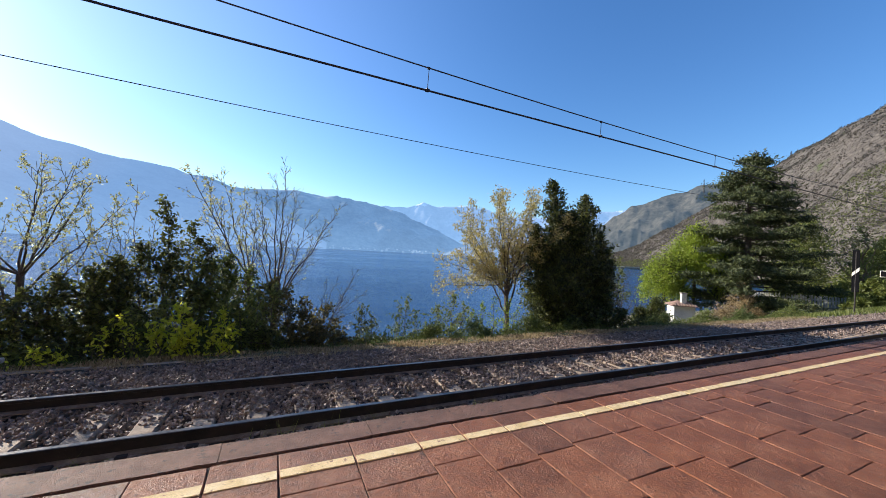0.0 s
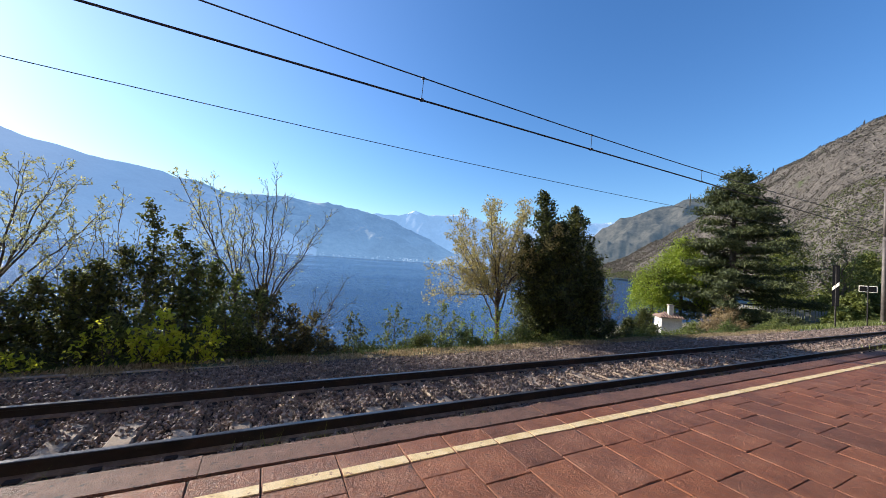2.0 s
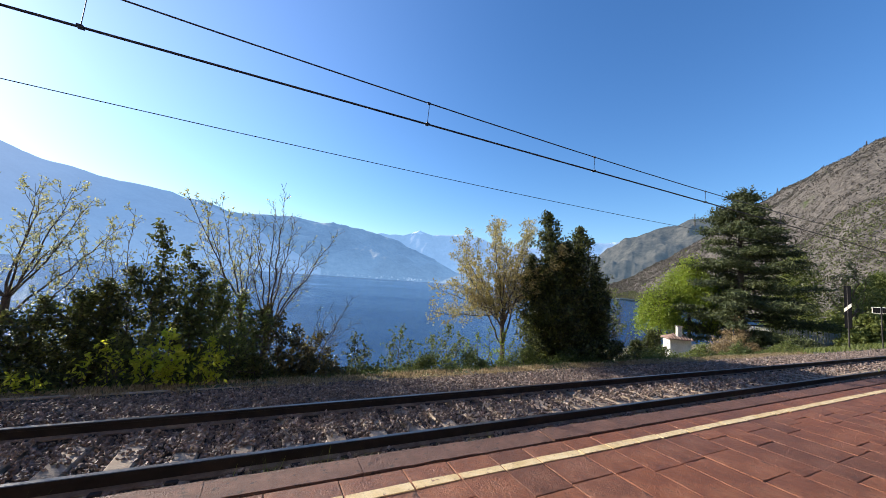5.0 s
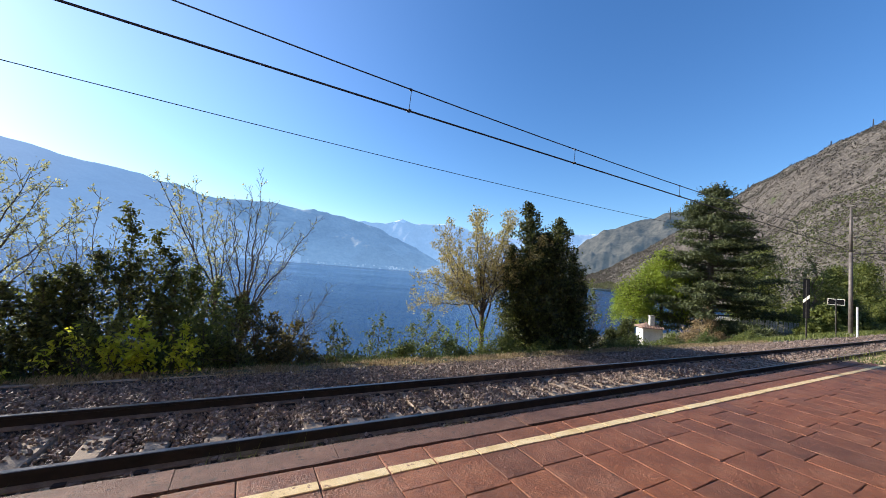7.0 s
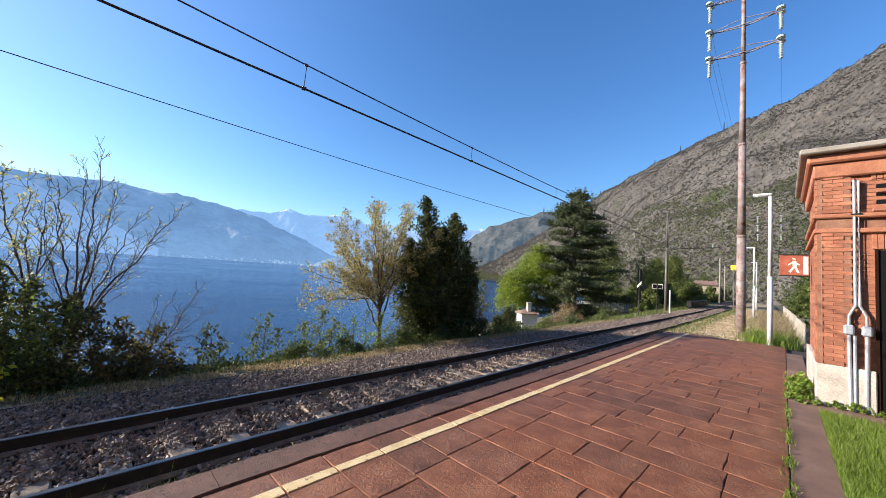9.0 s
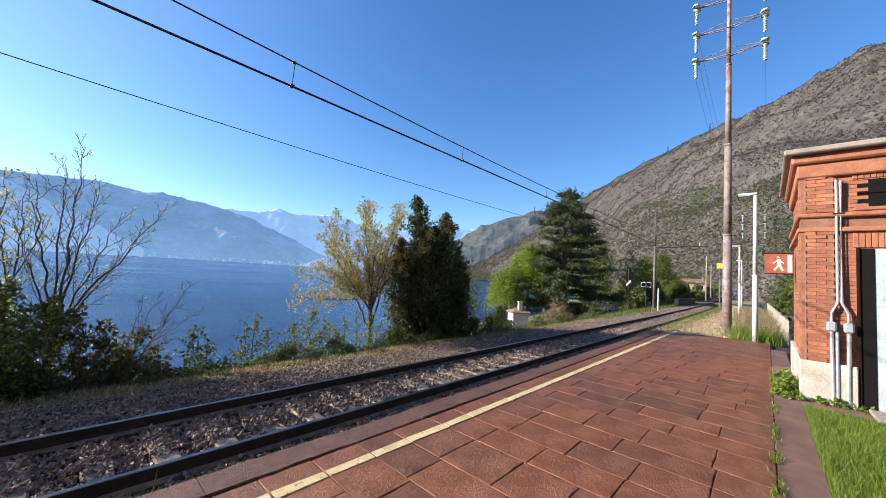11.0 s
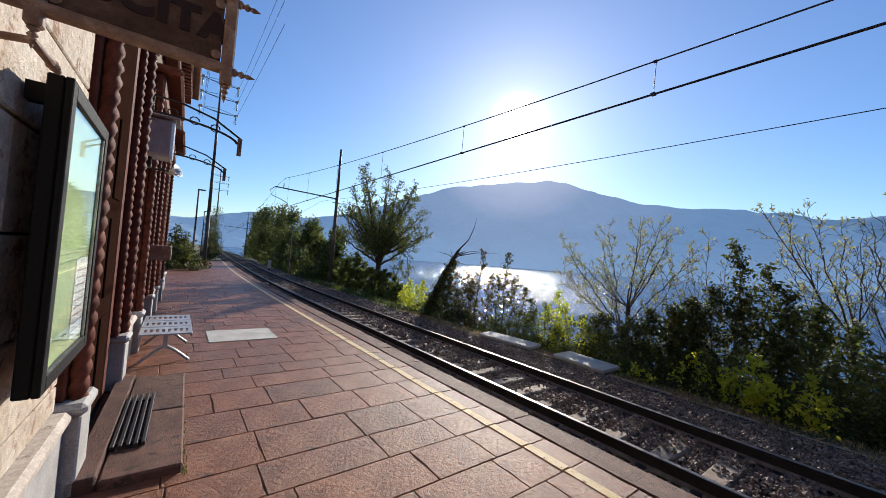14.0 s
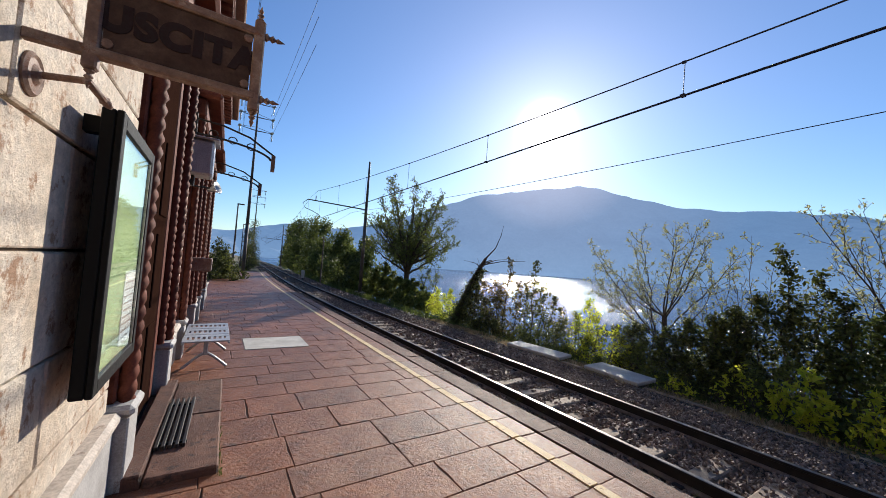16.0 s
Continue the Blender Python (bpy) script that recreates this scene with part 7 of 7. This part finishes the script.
for k, (x, y, w, top, lm) in enumerate(((66, 18, 10, 7.5, L_OLIVE), (76, 17, 11, 9.5, L_OLIVE), (88, 18, 12, 11.0, L_OLIVE), (70, 25, 12, 12, L_OLIVE), (98, 20, 14, 11, L_MID), (112, 13.5, 9, 5.0, L_OLIVE), (135, 16, 18, 10, L_MID), (92, -6, 12, 7, L_OLIVE), (70, -9, 12, 6, L_MID), (118, -4, 16, 9, L_MID), (55, -10, 10, 5, L_OLIVE), (150, 4, 20, 12, L_OLIVE), (27, -3.6, 5, 2.6, L_OLIVE), (36, -3.0, 6, 3.4, L_MID), (47, -3.2, 8, 4.6, L_OLIVE), (62, -2.6, 9, 5.5, L_MID), (106, 15.5, 9, 5.2, L_OLIVE), (84, 14.2, 8, 5.5, L_OLIVE), (60, 13.4, 7, 4.6, L_MID), (52, 13.0, 6, 3.6, L_OLIVE))):
    bush("lineside_trees", "light green trees and shrubs beside the far track", (x, y, -2.0 if y > 0 else 0.0), w, w * 0.6, top, lm, 11000, 0.19, 140 + k, n=34, taper=0.5, category="trees", group="trees beyond the platform")
tree("birch", "pale-stemmed birch among the shrubs", (58, 15.5, -1.6), 9.0, 5.0, L_OLIVE, 900, 0.1, 160, bark=M_TWIG, fork=2.5, low=2.5, n=120, jitter=0.2, tip=0.02)


# ---------------------------------------------------------------- grass and weeds
def blades(name, label, pts, height, mat, rng, width=0.008, category="grass"):
    n = len(pts)
    p = np.asarray(pts)
    a = rng.uniform(0, 2 * math.pi, n)
    side = np.stack([np.cos(a), np.sin(a), np.zeros(n)], 1) * width
    h = height * rng.uniform(0.4, 1.2, n)
    bendv = rng.normal(0, 0.35, (n, 2)) * h[:, None]
    mid = p + np.stack([bendv[:, 0] * 0.3, bendv[:, 1] * 0.3, h * 0.6], 1)
    tip = p + np.stack([bendv[:, 0], bendv[:, 1], h], 1)
    v = np.stack([p - side, p + side, mid + side * 0.7, mid - side * 0.7, tip], 1)
    base = 5 * np.arange(n)
    f = [tuple(int(b + i) for i in q) for b in base for q in ((0, 1, 2, 3), (3, 2, 4))]
    return tagged(link(name, np_mesh(name, v, f), mat), label, category, kind="stuff")


grng = np.random.default_rng(77)


def band(n, x0, x1, y0, y1):
    x = grng.uniform(x0, x1, n)
    y = grng.uniform(y0, y1, n)
    return np.stack([x, y + np.array([bend(v) for v in x]), np.array([ground_z(v, w + bend(v)) for v, w in zip(x, y)])], 1)


tuft = band(60000, -14, 26, 8.15, 9.5)
keep = np.sin(tuft[:, 0] * 2.1) + np.sin(tuft[:, 0] * 5.3 + tuft[:, 1] * 4.0) + np.sin(tuft[:, 1] * 7.0 - tuft[:, 0] * 1.3) + grng.normal(0, 0.6, 60000) > 0.1
blades("dry_grass", "low patchy dry grass along the ballast edge", tuft[keep], 0.1, L_DRY, grng, 0.008)
blades("bank_grass", "short green grass on the bank edge", band(10000, -14, 26, 8.8, 10.2), 0.14, L_MID, grng)
blades("bank_grass", "green grass on the bank beyond", band(9000, 24, 80, 8.4, 12.5), 0.3, L_OLIVE, grng, 0.02)
blades("bank_grass", "shaded grass on the bank beyond", band(7000, -60, -14, 8.5, 10.5), 0.3, L_MID, grng, 0.02)
lx = grng.uniform(2.9, 8.6, 60000)
ly = -0.18 - 3.4 * grng.random(60000) ** 1.3
blades("lawn", "lush green grass patch beside the hut", np.stack([lx, ly, np.full(60000, -0.03)], 1), 0.1, L_GRASS, grng, 0.0035)
wx = np.concatenate([grng.normal(c, s, m) for c, s, m in ((4.6, 0.3, 130), (5.6, 0.12, 60), (6.6, 0.3, 90), (8.0, 0.25, 70), (9.4, 0.3, 70), (11.2, 0.5, 60))])
blades("joint_weeds", "weeds growing in the joint behind the flags", np.stack([wx, grng.normal(0.2, 0.03, len(wx)), np.full(len(wx), -0.01)], 1), 0.065, L_GRASS, grng, 0.006, "weeds")
ex = np.concatenate([grng.normal(c, s, m) for c, s, m in ((0.2, 0.18, 140), (0.75, 0.15, 90), (1.7, 0.3, 70), (2.5, 0.25, 60), (-1.4, 0.3, 40), (5.4, 0.35, 60), (-3.5, 0.4, 40), (8.5, 0.5, 60))])
blades("edge_weeds", "tufts of weeds under the platform edge", np.stack([ex, grng.normal(3.93, 0.05, len(ex)), np.full(len(ex), -0.5)], 1), 0.42, L_OLIVE, grng, 0.006, "weeds")
px = np.concatenate([grng.normal(18.8, 0.4, 1500), grng.normal(20.4, 0.9, 1500)])
blades("tall_grass", "tall green grass round the lamp post", np.stack([px, grng.normal(0.62, 0.3, 3000), np.full(3000, -0.2)], 1), 0.62, L_GRASS, grng, 0.012)
qx = grng.uniform(18.5, 40, 5000)
blades("tall_grass", "reddish dry grass by the concrete fence", np.stack([qx, 0.5 + 0.02 * (qx - 19) + grng.normal(0, 0.3, 5000), np.full(5000, -0.2)], 1), 0.9, L_DRY, grng, 0.01)
bush("hut_weeds", "leafy green weeds at the foot of the hut", (9.6, 0.02, 0), 1.6, 0.4, 0.42, L_GRASS, 2200, 0.04, 171, n=16, taper=0.2, category="weeds", z0=0.0, stems=False)
bush("hut_weeds", "low weeds along the hut plinth", (9.1, -0.75, 0), 0.3, 1.3, 0.14, L_GRASS, 700, 0.03, 172, n=12, taper=0.1, category="weeds", z0=0.0, stems=False)
mx = grng.uniform(-5.9, -3.4, 300)
blades("step_weeds", "small weeds along the doorstep edge", np.stack([mx, 0.31 + grng.normal(0, 0.015, 300), np.zeros(300)], 1), 0.04, L_MID, grng, 0.004, "weeds")
gx = grng.uniform(18.3, 60, 9000)
gy = grng.uniform(0.4, 4.0, 9000) + np.array([bend(v) for v in gx])
pebbles("path_gravel", "loose pale gravel on the path beyond the platform", np.stack([gx, gy, np.full(9000, -0.115)], 1), 0.07, M_GRAVEL, "gravel")
kx = grng.uniform(18.3, 60, 7000)
ky = np.where(grng.random(7000) < 0.5, grng.normal(3.7, 0.3, 7000), grng.normal(1.2, 0.5, 7000)) + np.array([bend(v) for v in kx])
blades("path_grass", "short tufts of grass along the gravel path", np.stack([kx, ky, np.full(7000, -0.13)], 1), 0.16, L_OLIVE, grng, 0.012)
litter = band(9000, -14, 26, 8.15, 9.3)
litter[:, 2] += grng.uniform(0.0, 0.05, 9000)
tagged(link("leaf_litter", leaf_mesh("leaf_litter", litter, 0.04, grng), L_DRY), "dry leaves and twigs scattered along the ballast edge", "leaf litter", kind="stuff")
